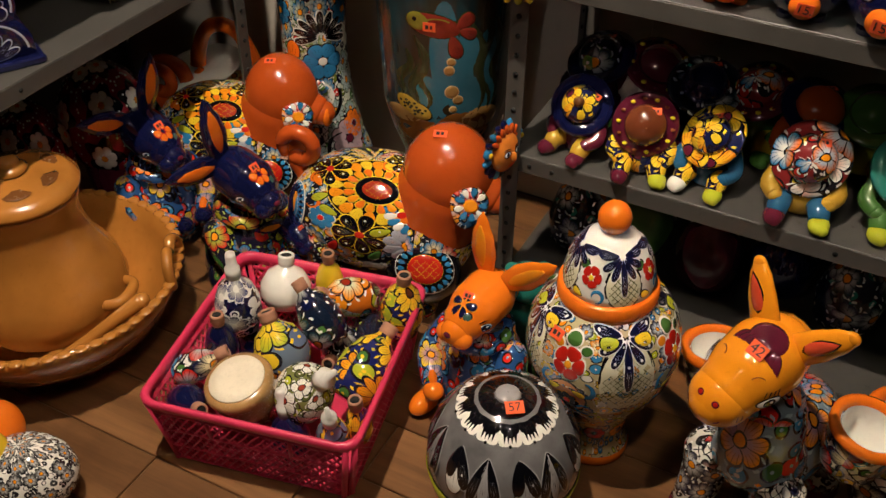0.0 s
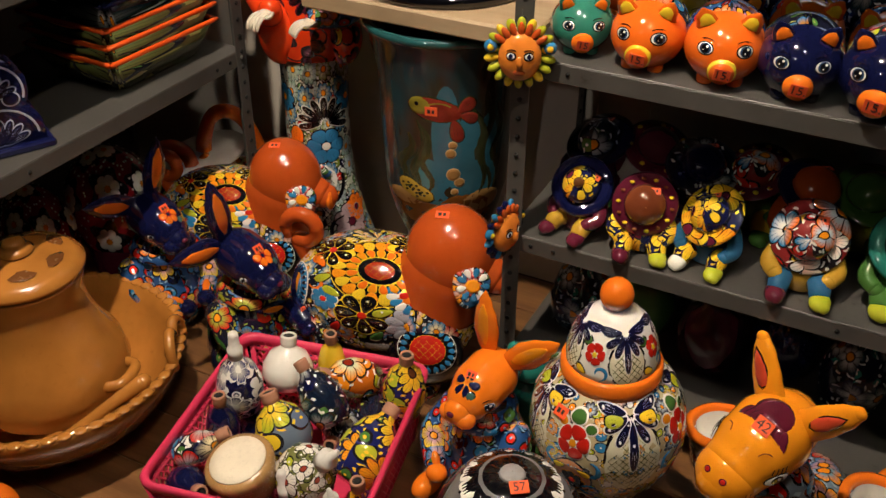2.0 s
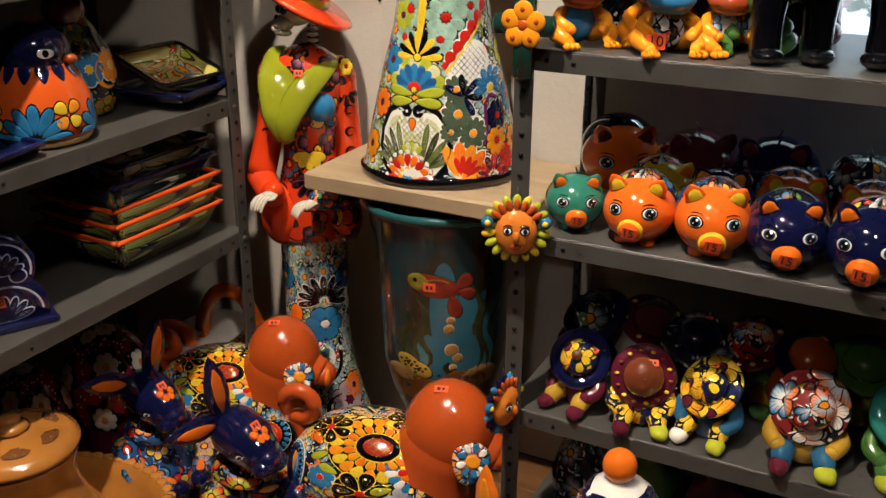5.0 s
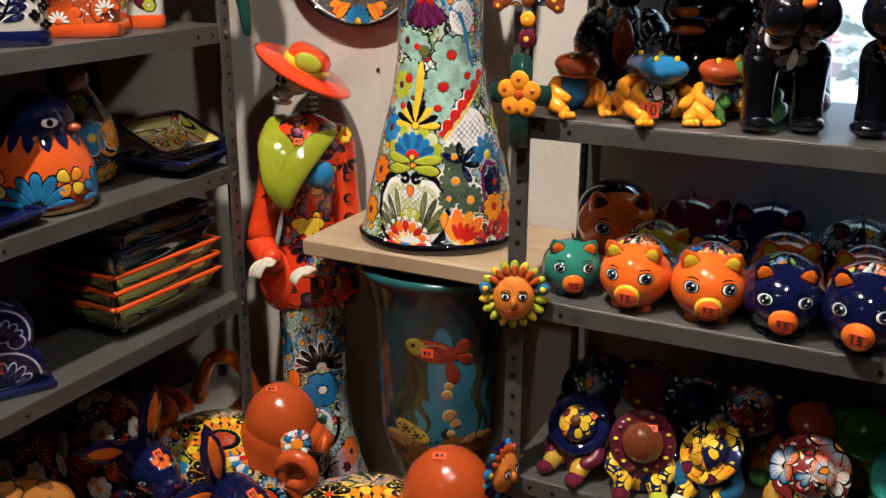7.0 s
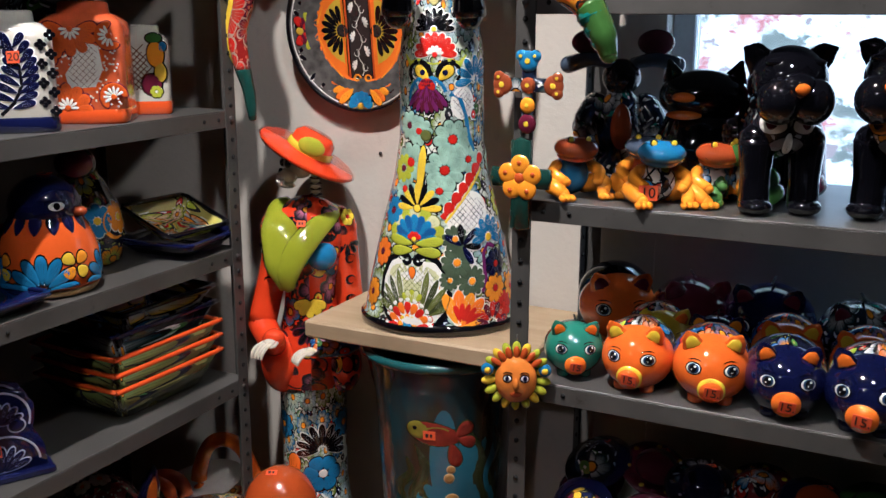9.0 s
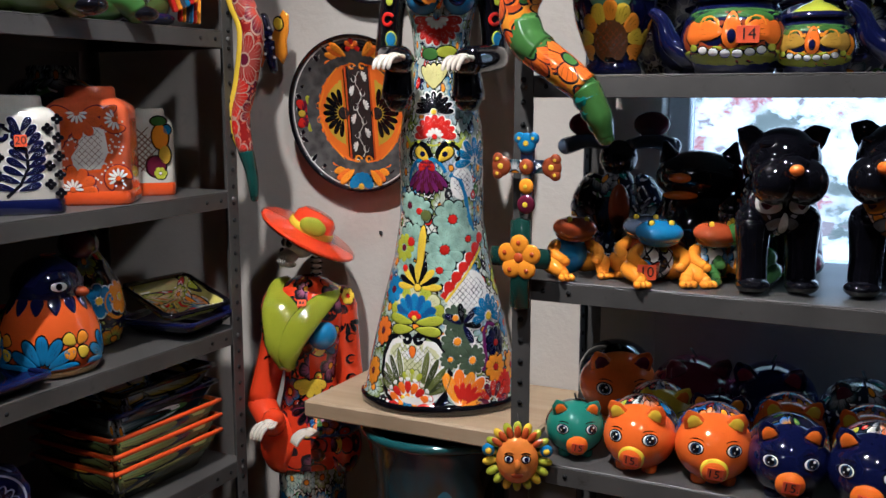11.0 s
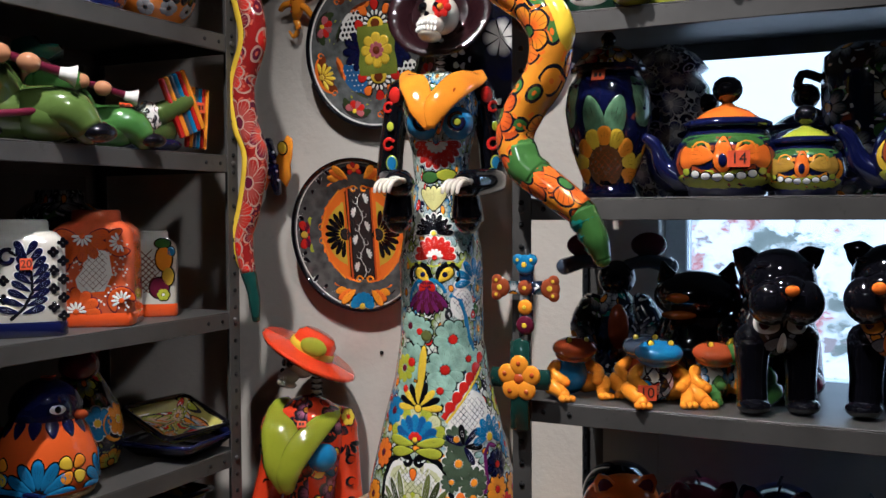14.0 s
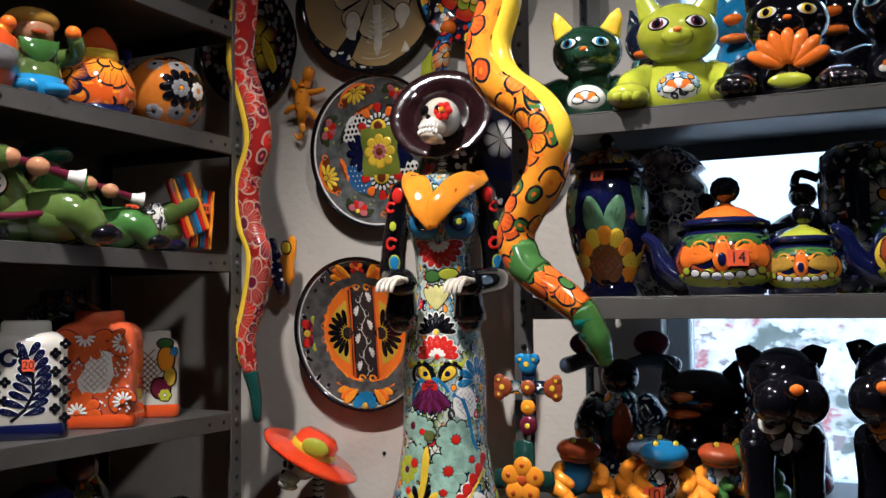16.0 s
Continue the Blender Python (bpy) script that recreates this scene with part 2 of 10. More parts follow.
class Body:
    """Gathers shells of several materials into one mesh, with UVs in metres."""

    def __init__(self):
        self.v, self.f, self.uv, self.mi, self.mats, self.flat = [], [], [], [], [], []

    def slot(self, m):
        if m not in self.mats:
            self.mats.append(m)
        return self.mats.index(m)

    def grid(self, rows, uvs, mat, closed=True, caps=(True, True), flat=False):
        """rows: rings of points; closed rings join round."""
        k, base, n = self.slot(mat), len(self.v), len(rows[0])
        for r in rows:
            self.v.extend(tuple(p) for p in r)
        for i in range(len(rows) - 1):
            for j in range(n if closed else n - 1):
                j2 = (j + 1) % n
                self.f.append((base + i * n + j, base + i * n + j2, base + (i + 1) * n + j2, base + (i + 1) * n + j))
                self.uv.append((uvs[i][j], uvs[i][j + 1], uvs[i + 1][j + 1], uvs[i + 1][j]))
                self.mi.append(k)
                self.flat.append(flat)
        for end, on in zip((0, len(rows) - 1), caps):
            if on and closed:
                idx = [base + end * n + j for j in range(n)]
                self.f.append(tuple(reversed(idx)) if end == 0 else tuple(idx))
                c = [(uvs[end][j]) for j in range(n)]
                self.uv.append(tuple(reversed(c)) if end == 0 else tuple(c))
                self.mi.append(k)
                self.flat.append(flat)

    def lathe(self, prof, mat, m=I4, seg=40, squash=1.0, polar=False):
        """prof: (radius, height) from the foot up."""
        rows, uvs, s = [], [], 0.0
        rmax = max(r for r, _ in prof)
        for i, (r, z) in enumerate(prof):
            if i:
                s += math.hypot(r - prof[i - 1][0], z - prof[i - 1][1])
            a = [2 * math.pi * j / seg for j in range(seg + 1)]
            rows.append([m @ Vector((r * math.sin(t), -r * squash * math.cos(t), z)) for t in a[:-1]])
            if polar:
                uvs.append([(r / rmax * math.sin(t), r / rmax * math.cos(t)) for t in a])
            else:
                uvs.append([((t - math.pi) * max(rmax * 0.75, 0.01), s) for t in a])
        low = prof[0][1] <= min(z for _, z in prof) + 1e-6
        base = low and (prof[-1][0] < 0.002 or len(prof) <= 3 or prof[0][1] < 0.0015)
        self.grid(rows, uvs, mat, caps=(base and prof[0][0] > 1e-5, len(prof) <= 3 and prof[-1][0] > 0.002))
        return self

    def ball(self, c, r, mat, rot=(0, 0, 0), seg=28, rings=16, power=1.0):
        """Ellipsoid; r one radius or three."""
        r = (r, r, r) if isinstance(r, (int, float)) else r
        m = Matrix.Translation(c) @ Euler([radians(a) for a in rot]).to_matrix().to_4x4()
        rows, uvs = [], []
        mean = sum(r) / 3
        for i in range(rings + 1):
            t = math.pi * min(max(i / rings, 0.004), 0.996)
            z, k = -math.cos(t), math.sin(t) ** power
            a = [2 * math.pi * j / seg for j in range(seg + 1)]
            rows.append([m @ Vector((r[0] * k * math.sin(u), -r[1] * k * math.cos(u), r[2] * z)) for u in a[:-1]])
            uvs.append([((u - math.pi) * mean, t * mean) for u in a])
        self.grid(rows, uvs, mat)
        return self

    def tube(self, pts, radii, mat, seg=14, flat=1.0, up=(0, 0, 1), sub=4):
        """A swept, tapered round bar through pts; flat squeezes it along its side."""
        pts = [Vector(p) for p in pts]
        n = len(pts)
        radii = [radii] * n if isinstance(radii, (int, float)) else radii
        P, Rr = [], []
        for i in range(n - 1):
            p0, p1, p2, p3 = pts[max(i - 1, 0)], pts[i], pts[i + 1], pts[min(i + 2, n - 1)]
            for k in range(sub):
                t = k / sub
                P.append(0.5 * ((2 * p1) + (p2 - p0) * t + (2 * p0 - 5 * p1 + 4 * p2 - p3) * t * t + (3 * p1 - p0 - 3 * p2 + p3) * t ** 3))
                e = t * t * (3 - 2 * t)
                Rr.append(radii[i] * (1 - e) + radii[i + 1] * e)
        P.append(pts[-1])
        Rr.append(radii[-1])
        rows, uvs, s, ref = [], [], 0.0, Vector(up)
        for i, p in enumerate(P):
            d = (P[min(i + 1, len(P) - 1)] - P[max(i - 1, 0)]).normalized()
            side = d.cross(ref)
            if side.length < 1e-3:
                side = d.cross(Vector((1, 0.1, 0)))
            side.normalize()
            nor = side.cross(d).normalized()
            if i:
                s += (p - P[i - 1]).length
            a = [2 * math.pi * j / seg for j in range(seg + 1)]
            rows.append([p + side * math.cos(u) * Rr[i] + nor * math.sin(u) * Rr[i] * flat for u in a[:-1]])
            uvs.append([(u * max(radii), s) for u in a])
        self.grid(rows, uvs, mat)
        # rounded ends
        for e, sg in ((0, -1), (-1, 1)):
            if Rr[e] > 0.002:
                self.ball(P[e], (Rr[e], Rr[e], Rr[e] * 0.9) if flat == 1.0 else Rr[e] * min(flat, 1.0) * 0.98, mat, seg=12, rings=8)
        return self

    def box(self, lo, hi, mat, m=I4, bev=0.003):
        """Box with chamfered upright and lying edges."""
        (x0, y0, z0), (x1, y1, z1) = lo, hi
        b = min(bev, (x1 - x0) / 3, (y1 - y0) / 3, (z1 - z0) / 3)
        def ring(x0, y0, x1, y1, z):
            return [m @ Vector(p) for p in ((x0 + b, y0, z), (x1 - b, y0, z), (x1, y0 + b, z), (x1, y1 - b, z), (x1 - b, y1, z), (x0 + b, y1, z), (x0, y1 - b, z), (x0, y0 + b, z))]
        rows = [ring(x0 + b, y0 + b, x1 - b, y1 - b, z0), ring(x0, y0, x1, y1, z0 + b), ring(x0, y0, x1, y1, z1 - b), ring(x0 + b, y0 + b, x1 - b, y1 - b, z1)]
        per = [0, x1 - x0, x1 - x0, x1 - x0 + y1 - y0, x1 - x0 + y1 - y0, 2 * (x1 - x0) + y1 - y0, 2 * (x1 - x0) + y1 - y0, 2 * (x1 - x0 + y1 - y0), 2 * (x1 - x0 + y1 - y0)]
        self.grid(rows, [[(u, z) for u in per] for z in (z0, z0 + b, z1 - b, z1)], mat, flat=True)
        return self

    def slab(self, outline, thick, mat, m=I4, bev=0.004, dome=0.0):
        """A flat cut-out with rounded edge, in local x-z, facing -y."""
        c = Vector((sum(p[0] for p in outline) / len(outline), sum(p[1] for p in outline) / len(outline)))
        rows, uvs = [], []
        for y, k in ((thick / 2, 0.0), (thick / 2, bev), (thick / 2 - bev, 0), (-thick / 2 + bev, 0), (-thick / 2, bev), (-thick / 2 - dome, 9)):
            ring = []
            for p in outline:
                q = Vector(p) - c
                L = max(q.length, 1e-6)
                f = 0.02 if (k == 9 or (y == thick / 2 and k == 0.0)) else max(0.02, (L - k) / L)
                q = c + q * f
                ring.append(m @ Vector((q[0], y, q[1])))
            rows.append(ring)
            o = [(*(c + (Vector(p) - c) * (0.02 if (k == 9 or (y == thick / 2 and k == 0.0)) else 1)),) for p in outline]
            uvs.append(o + [o[0]])
        self.grid(rows, uvs, mat)
        return self

    def letters(self, text, size, mat, m):
        """Writing, lying in local x-z and facing -y."""
        c = bpy.data.curves.new("writing", "FONT")
        c.body, c.size, c.align_x, c.align_y, c.extrude = text, size, "CENTER", "CENTER", 0.0003
        o = bpy.data.objects.new("writing", c)
        scene.collection.objects.link(o)
        me = bpy.data.meshes.new_from_object(o.evaluated_get(bpy.context.evaluated_depsgraph_get()))
        k, base, q = self.slot(mat), len(self.v), m @ pose(0, 0, 0, 90)
        self.v.extend(tuple(q @ v.co) for v in me.vertices)
        for p in me.polygons:
            self.f.append(tuple(base + i for i in p.vertices))
            self.uv.append(tuple((0, 0) for _ in p.vertices))
            self.mi.append(k)
            self.flat.append(True)
        bpy.data.objects.remove(o)
        bpy.data.curves.remove(c)
        bpy.data.meshes.remove(me)
        return self

    def tag(self, m, text="", w=0.026, h=0.02):
        """Orange paper price sticker facing local -y."""
        self.box((-w / 2, -0.0006, -h / 2), (w / 2, 0.0006, h / 2), STICKER, m, 0.0004)
        if text:
            self.letters(text, h * 0.95, PEN, m @ pose(0, -0.0009, 0))
        else:
            self.box((-w * 0.3, -0.0012, -h * 0.22), (-w * 0.05, -0.0007, h * 0.22), PEN, m, 0.0002)
            self.box((w * 0.06, -0.0012, -h * 0.2), (w * 0.26, -0.0007, h * 0.2), PEN, m, 0.0002)
        return self

    def mesh(self, name):
        me = bpy.data.meshes.new(name)
        me.from_pydata(self.v, [], self.f)
        for m in self.mats:
            me.materials.append(m)
        lay = me.uv_layers.new(name="uv")
        flat = [c for face in self.uv for p in face for c in p]
        lay.data.foreach_set("uv", flat)
        me.polygons.foreach_set("material_index", self.mi)
        me.polygons.foreach_set("use_smooth", [not x for x in self.flat])
        return me

    def thing(self, name, m, label, category, group="", kind=""):
        o = new(name, self.mesh(name))
        o.matrix_world = m
        return tagged(o, label, category, group, kind)


def holder(name, m, label, category, group="", kind=""):
    o = new(name)
    o.empty_display_size = 0.05
    o.matrix_world = m
    return tagged(o, label, category, group, kind)


def part(name, body, parent, label="", m=I4):
    o = new(name, body.mesh(name))
    o.parent = parent
    o.matrix_local = m
    return tagged(o, label)


def facing(x, y, z, turn=0.0, tilt=0.0):
    """A pose at (x, y, z) whose front (-y) turns to the aisle, plus turn degrees."""
    return pose(x, y, z, 0, 0, math.degrees(math.atan2(-x, y)) + turn) @ pose(0, 0, 0, tilt)


STICKER = plain("orange_paper", (0.85, 0.10, 0.02), 0.7, 30, 0.1)
PEN = plain("black_marker", (0.02, 0.008, 0.008), 0.6)
STEEL = shelf_paint()
HOLE = plain("dark_hole", (0.006, 0.006, 0.006), 0.9)
BLACK = glaze("black_glaze", (0.003, 0.003, 0.005), 0.06)
WHITEG = glaze("white_glaze", WHITE, 0.1, 0.12)
ORANGEG = glaze("orange_glaze", ORANGE, 0.1, 0.18)
AMBERG = glaze("amber_glaze", AMBER, 0.09, 0.2)
NAVYG = glaze("navy_glaze", NAVY, 0.07, 0.35)
TERRAG = glaze("burnt_orange_glaze", TERRA, 0.16, 0.15)
YELLOWG = glaze("yellow_glaze", YELLOW, 0.1, 0.25)
LIMEG = glaze("lime_glaze", LIME, 0.1, 0.3)
GREENG = glaze("green_glaze", GREEN, 0.09, 0.4)
TEALG = glaze("teal_glaze", TEAL, 0.09, 0.35)
SKYG = glaze("blue_glaze", SKY, 0.09, 0.4)
REDG = glaze("red_glaze", RED, 0.09, 0.35)
PLUMG = glaze("maroon_glaze", PLUM, 0.08, 0.4)
BONE = glaze("bone_glaze", (0.62, 0.56, 0.46), 0.2, 0.2, 25)

# ---- room ----
PLASTER = wall_paint()
YW = 1.86          # back wall
X0, X1, Y0, ZC = -1.98, 2.0, -1.9, 3.3


def slab_box(name, lo, hi, mat, label, cat):
    return Body().box(lo, hi, mat, bev=0.002).thing(name, I4, label, cat, kind="structure")


WX0, WX1, WZ0, WZ1 = -0.465, 0.95, 1.02, 2.25   # window opening
slab_box("wall_back_below_window", (WX0, YW, 0), (WX1, YW + 0.14, WZ0), PLASTER, "grey white plaster wall under the window", "wall")
slab_box("wall_back", (X0, YW, 0), (WX0, YW + 0.14, ZC), PLASTER, "grey white painted plaster wall behind the figures", "wall")
slab_box("wall_back_above_window", (WX0, YW, WZ1), (WX1, YW + 0.14, ZC), PLASTER, "grey white plaster wall over the window", "wall")
slab_box("wall_back_beside_window", (WX1, YW, 0), (X1, YW + 0.14, ZC), PLASTER, "grey white plaster wall beside the window", "wall")
# side wall coloured near black for the shade inside the shelves
slab_box("wall_side", (X0 - 0.14, Y0, 0), (X0, YW + 0.14, ZC), plain("shelf_shade_wall", (0.06, 0.055, 0.05), 0.8, 3), "plaster wall behind the grey steel shelves, shelf shade in its colour", "wall")
# walls out of view, their dark brown chosen to hold down bounced light
DIM = plain("bounce_cutting_brown", (0.10, 0.075, 0.055), 0.8, 3)
slab_box("wall_opposite", (X1, Y0, 0), (X1 + 0.14, YW + 0.14, ZC), DIM, "unseen shop wall, kept dark to cut bounced light", "wall")
slab_box("wall_rear", (X0 - 0.14, Y0 - 0.14, 0), (X1 + 0.14, Y0, ZC), DIM, "unseen shop wall, kept dark to cut bounced light", "wall")
slab_box("ceiling", (X0 - 0.14, Y0 - 0.14, ZC), (X1 + 0.14, YW + 0.14, ZC + 0.1), plain("dark_ceiling", (0.10, 0.09, 0.08), 0.8, 3), "dark shop ceiling", "ceiling")

# window: pale frame, one pane, bright yard behind
FRAME = plain("white_window_paint", (0.70, 0.72, 0.74), 0.4, 6, 0.1)
win = holder("window_1", pose(WX0, YW + 0.05, WZ0), "large window with white frame, overexposed daylight behind", "window", kind="structure")
WW, WH = WX1 - WX0, WZ1 - WZ0
for nm, lo, hi in (("frame_side", (0, 0, 0), (0.045, 0.05, WH)), ("frame_side", (WW - 0.045, 0, 0), (WW, 0.05, WH)), ("frame_sill", (0.045, 0, 0), (WW - 0.045, 0.05, 0.05)), ("frame_head", (0.045, 0, WH - 0.05), (WW - 0.045, 0.05, WH))):
    part(nm, Body().box(lo, hi, FRAME), win)
g = Web("window_glass")
g.done((1, 1, 1), 0.02, Transmission_Weight=1.0, IOR=1.45)
pane = part("pane", Body().box((0.045, 0.02, 0.05), (WW - 0.045, 0.026, WH - 0.05), g.m, bev=0.001), win)
pane.visible_shadow = False


def yard():
    """Overexposed yard: pale wall, washed-out greenery, reddish clutter low down."""
    w = Web("bright_yard")
    v = w.coord()
    n = w.noise(w.vec("MULTIPLY", v, (1, 1, 1.6)), 4.5, 4.0, 0.55)
    k = w.noise(w.vec("MULTIPLY", v, (2.2, 1, 3.4)), 3.2, 5.0, 0.65)
    h = w.noise(w.vec("MULTIPLY", v, (3.0, 1, 5.0)), 4.0, 3.0)
    pale = (0.80, 0.92, 1.0)
    clutter = w.ramp(n, [(0.0, (0.05, 0.07, 0.08)), (0.40, (0.20, 0.25, 0.24)), (0.47, (0.60, 0.68, 0.70)), (0.55, (0.42, 0.16, 0.17)), (0.64, (0.80, 0.88, 0.95))])
    low = w.mix(w.step(k, 0.49, 0.56), pale, clutter)
    low = w.mix(w.step(h, 0.60, 0.66), low, (0.30, 0.28, 0.30))
    high = w.mix(w.step(n, 0.45, 0.6), pale, (0.16, 0.34, 0.12))
    s = w.n.new("ShaderNodeSeparateXYZ")
    w.put(s.inputs[0], v)
    c = w.mix(w.step(s.outputs[2], 1.42, 1.5), low, pale)
    c = w.mix(w.step(s.outputs[2], 2.05, 2.3), c, high)
    w.put(w.b.inputs["Emission Color"], c)
    w.b.inputs["Emission Strength"].default_value = 2.1
    return w.done((0.0, 0.0, 0.0), 1.0)


Body().box((-3.5, 3.6, -0.5), (4.5, 3.65, 4.5), yard()).thing("backdrop", I4, "overexposed bright yard with pale greenery outside the window", "backdrop", kind="structure")
Body().box((-6, -6, -0.25), (6, 6, -0.12), plain("yard_concrete", (0.3, 0.29, 0.27), 0.85, 2)).thing("ground", I4, "plain concrete ground under the building", "ground", kind="structure")

# ---- steel shelf units ----
def post_body(h, hand):
    """Slotted angle post: two flanges, front flange in x, other in y; holes along the front."""
    b = Body()
    t, wd = 0.0025, 0.034
    x0, x1 = (0, wd) if hand > 0 else (-wd, 0)
    b.box((x0, 0, 0), (x1, t, h), STEEL, bev=0.0006)
    xs = (0, t) if hand > 0 else (-t, 0)
    b.box((xs[0], t, 0), (xs[1], wd, h), STEEL, bev=0.0006)
    z = 0.03
    while z < h - 0.02:
        b.lathe([(0.0047, 0), (0.0047, 0.0016)], HOLE, pose((x0 + x1) / 2, -0.0006, z, 90), seg=10)
        b.lathe([(0.0047, 0), (0.0047, 0.0016)], HOLE, pose(xs[1] if hand > 0 else xs[0], wd * 0.6, z + 0.0, 0, 90 if hand > 0 else -90), seg=10)
        z += 0.0365
    return b


def shelf_unit(m, length, depth, levels, height, label, hand_front=1):
    """Front edge along local x at y = 0, shelves reach to y = depth. levels: under edge of each lip."""
    u = holder("shelf_unit", m, label, "shelf unit", "steel shelf units")
    for x, y, hx, rot in ((0, 0, 1, 0), (length, 0, -1, 0), (0, depth, -1, 180), (length, depth, 1, 180)):
        part("post", post_body(height, hx), u, m=pose(x, y, 0, 0, 0, rot))
    lip = 0.036
    for z in levels:
        b = Body()
        x0, x1 = 0.004, length - 0.004
        b.box((x0, 0.003, z + lip - 0.003), (x1, depth - 0.003, z + lip), STEEL, bev=0.001)
        b.box((x0, 0.003, z), (x1, 0.0055, z + lip - 0.003), STEEL, bev=0.0008)
        b.box((x0, 0.0055, z), (x1, 0.016, z + 0.002), STEEL, bev=0.0006)
        b.box((x0, depth - 0.0055, z), (x1, depth - 0.003, z + lip - 0.003), STEEL, bev=0.0008)
        b.box((x0, 0.0055, z), (x0 + 0.0025, depth - 0.0055, z + lip - 0.003), STEEL, bev=0.0008)
        b.box((x1 - 0.0025, 0.0055, z), (x1, depth - 0.0055, z + lip - 0.003), STEEL, bev=0.0008)
        for hx in (0.055, 0.10, length * 0.5, length - 0.10, length - 0.055):
            b.lathe([(0.0042, 0), (0.0042, 0.0012)], HOLE, pose(hx, 0.0026, z + lip * 0.5, 90), seg=10)
        part("shelf", b, u)
        for hx in (0.017, length - 0.017):
            part("bolt", Body().lathe([(0.0065, 0), (0.006, 0.003), (0.003, 0.0045)], STEEL, pose(hx, 0.0005, z + lip * 0.5, 90), seg=8), u)
    return u


YF, XL = 1.419, -1.322
R_LEVELS = [0.06, 0.375, 0.730, 1.050, 1.388, 1.690]
L_LEVELS = [0.545, 0.850, 1.152, 1.490, 1.747, 2.005]
RT = [z + 0.036 for z in R_LEVELS]
LT = [z + 0.036 for z in L_LEVELS]
shelf_unit(pose(-0.602, YF, 0), 1.22, 0.40, R_LEVELS, 2.2, "grey enamelled slotted steel shelf unit before the window")
shelf_unit(pose(XL, 0.36, 0, 0, 0, 90), 1.24, 0.42, L_LEVELS, 2.3, "grey slotted steel shelf unit against the side wall")

# ---- painting on surfaces ----
def on_lathe(prof, m=I4, squash=1.0, a0=0.0):
    """Maps (x along the girth, height) to the surface of a turned body."""
    def at(x, z, lift):
        r = prof[-1][0]
        for (r0, z0), (r1, z1) in zip(prof, prof[1:]):
            if min(z0, z1) <= z <= max(z0, z1) and abs(z1 - z0) > 1e-6:
                r = r0 + (r1 - r0) * (z - z0) / (z1 - z0)
                break
        a = a0 + x / max(r, 0.015)
        return m @ Vector(((r + lift) * math.sin(a), -(r + lift) * squash * math.cos(a), z))
    return at


def on_ball(c, r, m=I4, a0=0.0, e0=0.0):
    """Maps (x, y) round the point at turn a0 and rise e0 of an ellipsoid, true to distance."""
    r = (r, r, r) if isinstance(r, (int, float)) else r
    k = sum(r) / 3
    d0 = Vector((math.cos(e0) * math.sin(a0), -math.cos(e0) * math.cos(a0), math.sin(e0)))
    east = Vector((math.cos(a0), math.sin(a0), 0))
    north = east.cross(d0) * -1
    if north.z < -1e-6:
        north = -north
    def at(x, y, lift):
        q = math.hypot(x, y)
        d = d0 if q < 1e-9 else d0 * math.cos(q / k) + (east * (x / q) + north * (y / q)) * math.sin(q / k)
        return m @ (Vector(c) + Vector((d[0] * (r[0] + lift), d[1] * (r[1] + lift), d[2] * (r[2] + lift))))
    return at


def on_plane(m=I4):
    return lambda x, z, lift: m @ Vector((x, -lift, z))


def blob(b, at, cx, cy, pts, mat, lift=0.0008):
    n = len(pts)
    rows = [[at(cx + p[0] * f, cy + p[1] * f, lift if f < 1 else lift * 0.25) for p in pts] for f in (0.03, 0.55, 0.9, 1.0)]
    uv = [[(cx + pts[j % n][0] * f, cy + pts[j % n][1] * f) for j in range(n + 1)] for f in (0.03, 0.55, 0.9, 1.0)]
    b.grid(rows, uv, mat, caps=(True, False))


def oval(b, at, x, y, rx, ry, mat, rot=0.0, edge=None, lift=0.0008, n=18, line=0.002):
    c, s = math.cos(radians(rot)), math.sin(radians(rot))
    def ring(a, d):
        return [(a * math.cos(t) * c - d * math.sin(t) * s, a * math.cos(t) * s + d * math.sin(t) * c) for t in (2 * math.pi * j / n for j in range(n))]
    if edge:
        blob(b, at, x, y, ring(rx + line, ry + line), edge, lift * 0.6)
    blob(b, at, x, y, ring(rx, ry), mat, lift)


def petal(b, at, x, y, rot, length, width, mat, edge=None, lift=0.0009, blunt=0.35, line=0.0016):
    """A drop from (x, y) along rot degrees (0 = right, 90 = up), wide at its far end."""
    c, s = math.cos(radians(rot)), math.sin(radians(rot))
    def ring(g):
        out = []
        for j in range(16):
            t = 2 * math.pi * j / 16
            px, py = (length / 2 + g) * math.cos(t), (width / 2 + g) * math.sin(t) * (1 + blunt * math.cos(t))
            out.append((px * c - py * s, px * s + py * c))
        return out
    cx, cy = x + length / 2 * c, y + length / 2 * s
    if edge:
        blob(b, at, cx, cy, ring(line), edge, lift * 0.6)
    blob(b, at, cx, cy, ring(0), mat, lift)
    if edge and length > 0.028:
        for q in (-0.24, 0.0, 0.24):
            u0, u1 = length * 0.40, length * (0.86 - abs(q) * 0.5)
            stroke(b, at, [(x + u * c - q * width * k * s, y + u * s + q * width * k * c) for u, k in ((u0, 0.5), ((u0 + u1) / 2, 0.85), (u1, 1.0))], min(0.0016, width * 0.07), edge, lift + 0.0003, True)


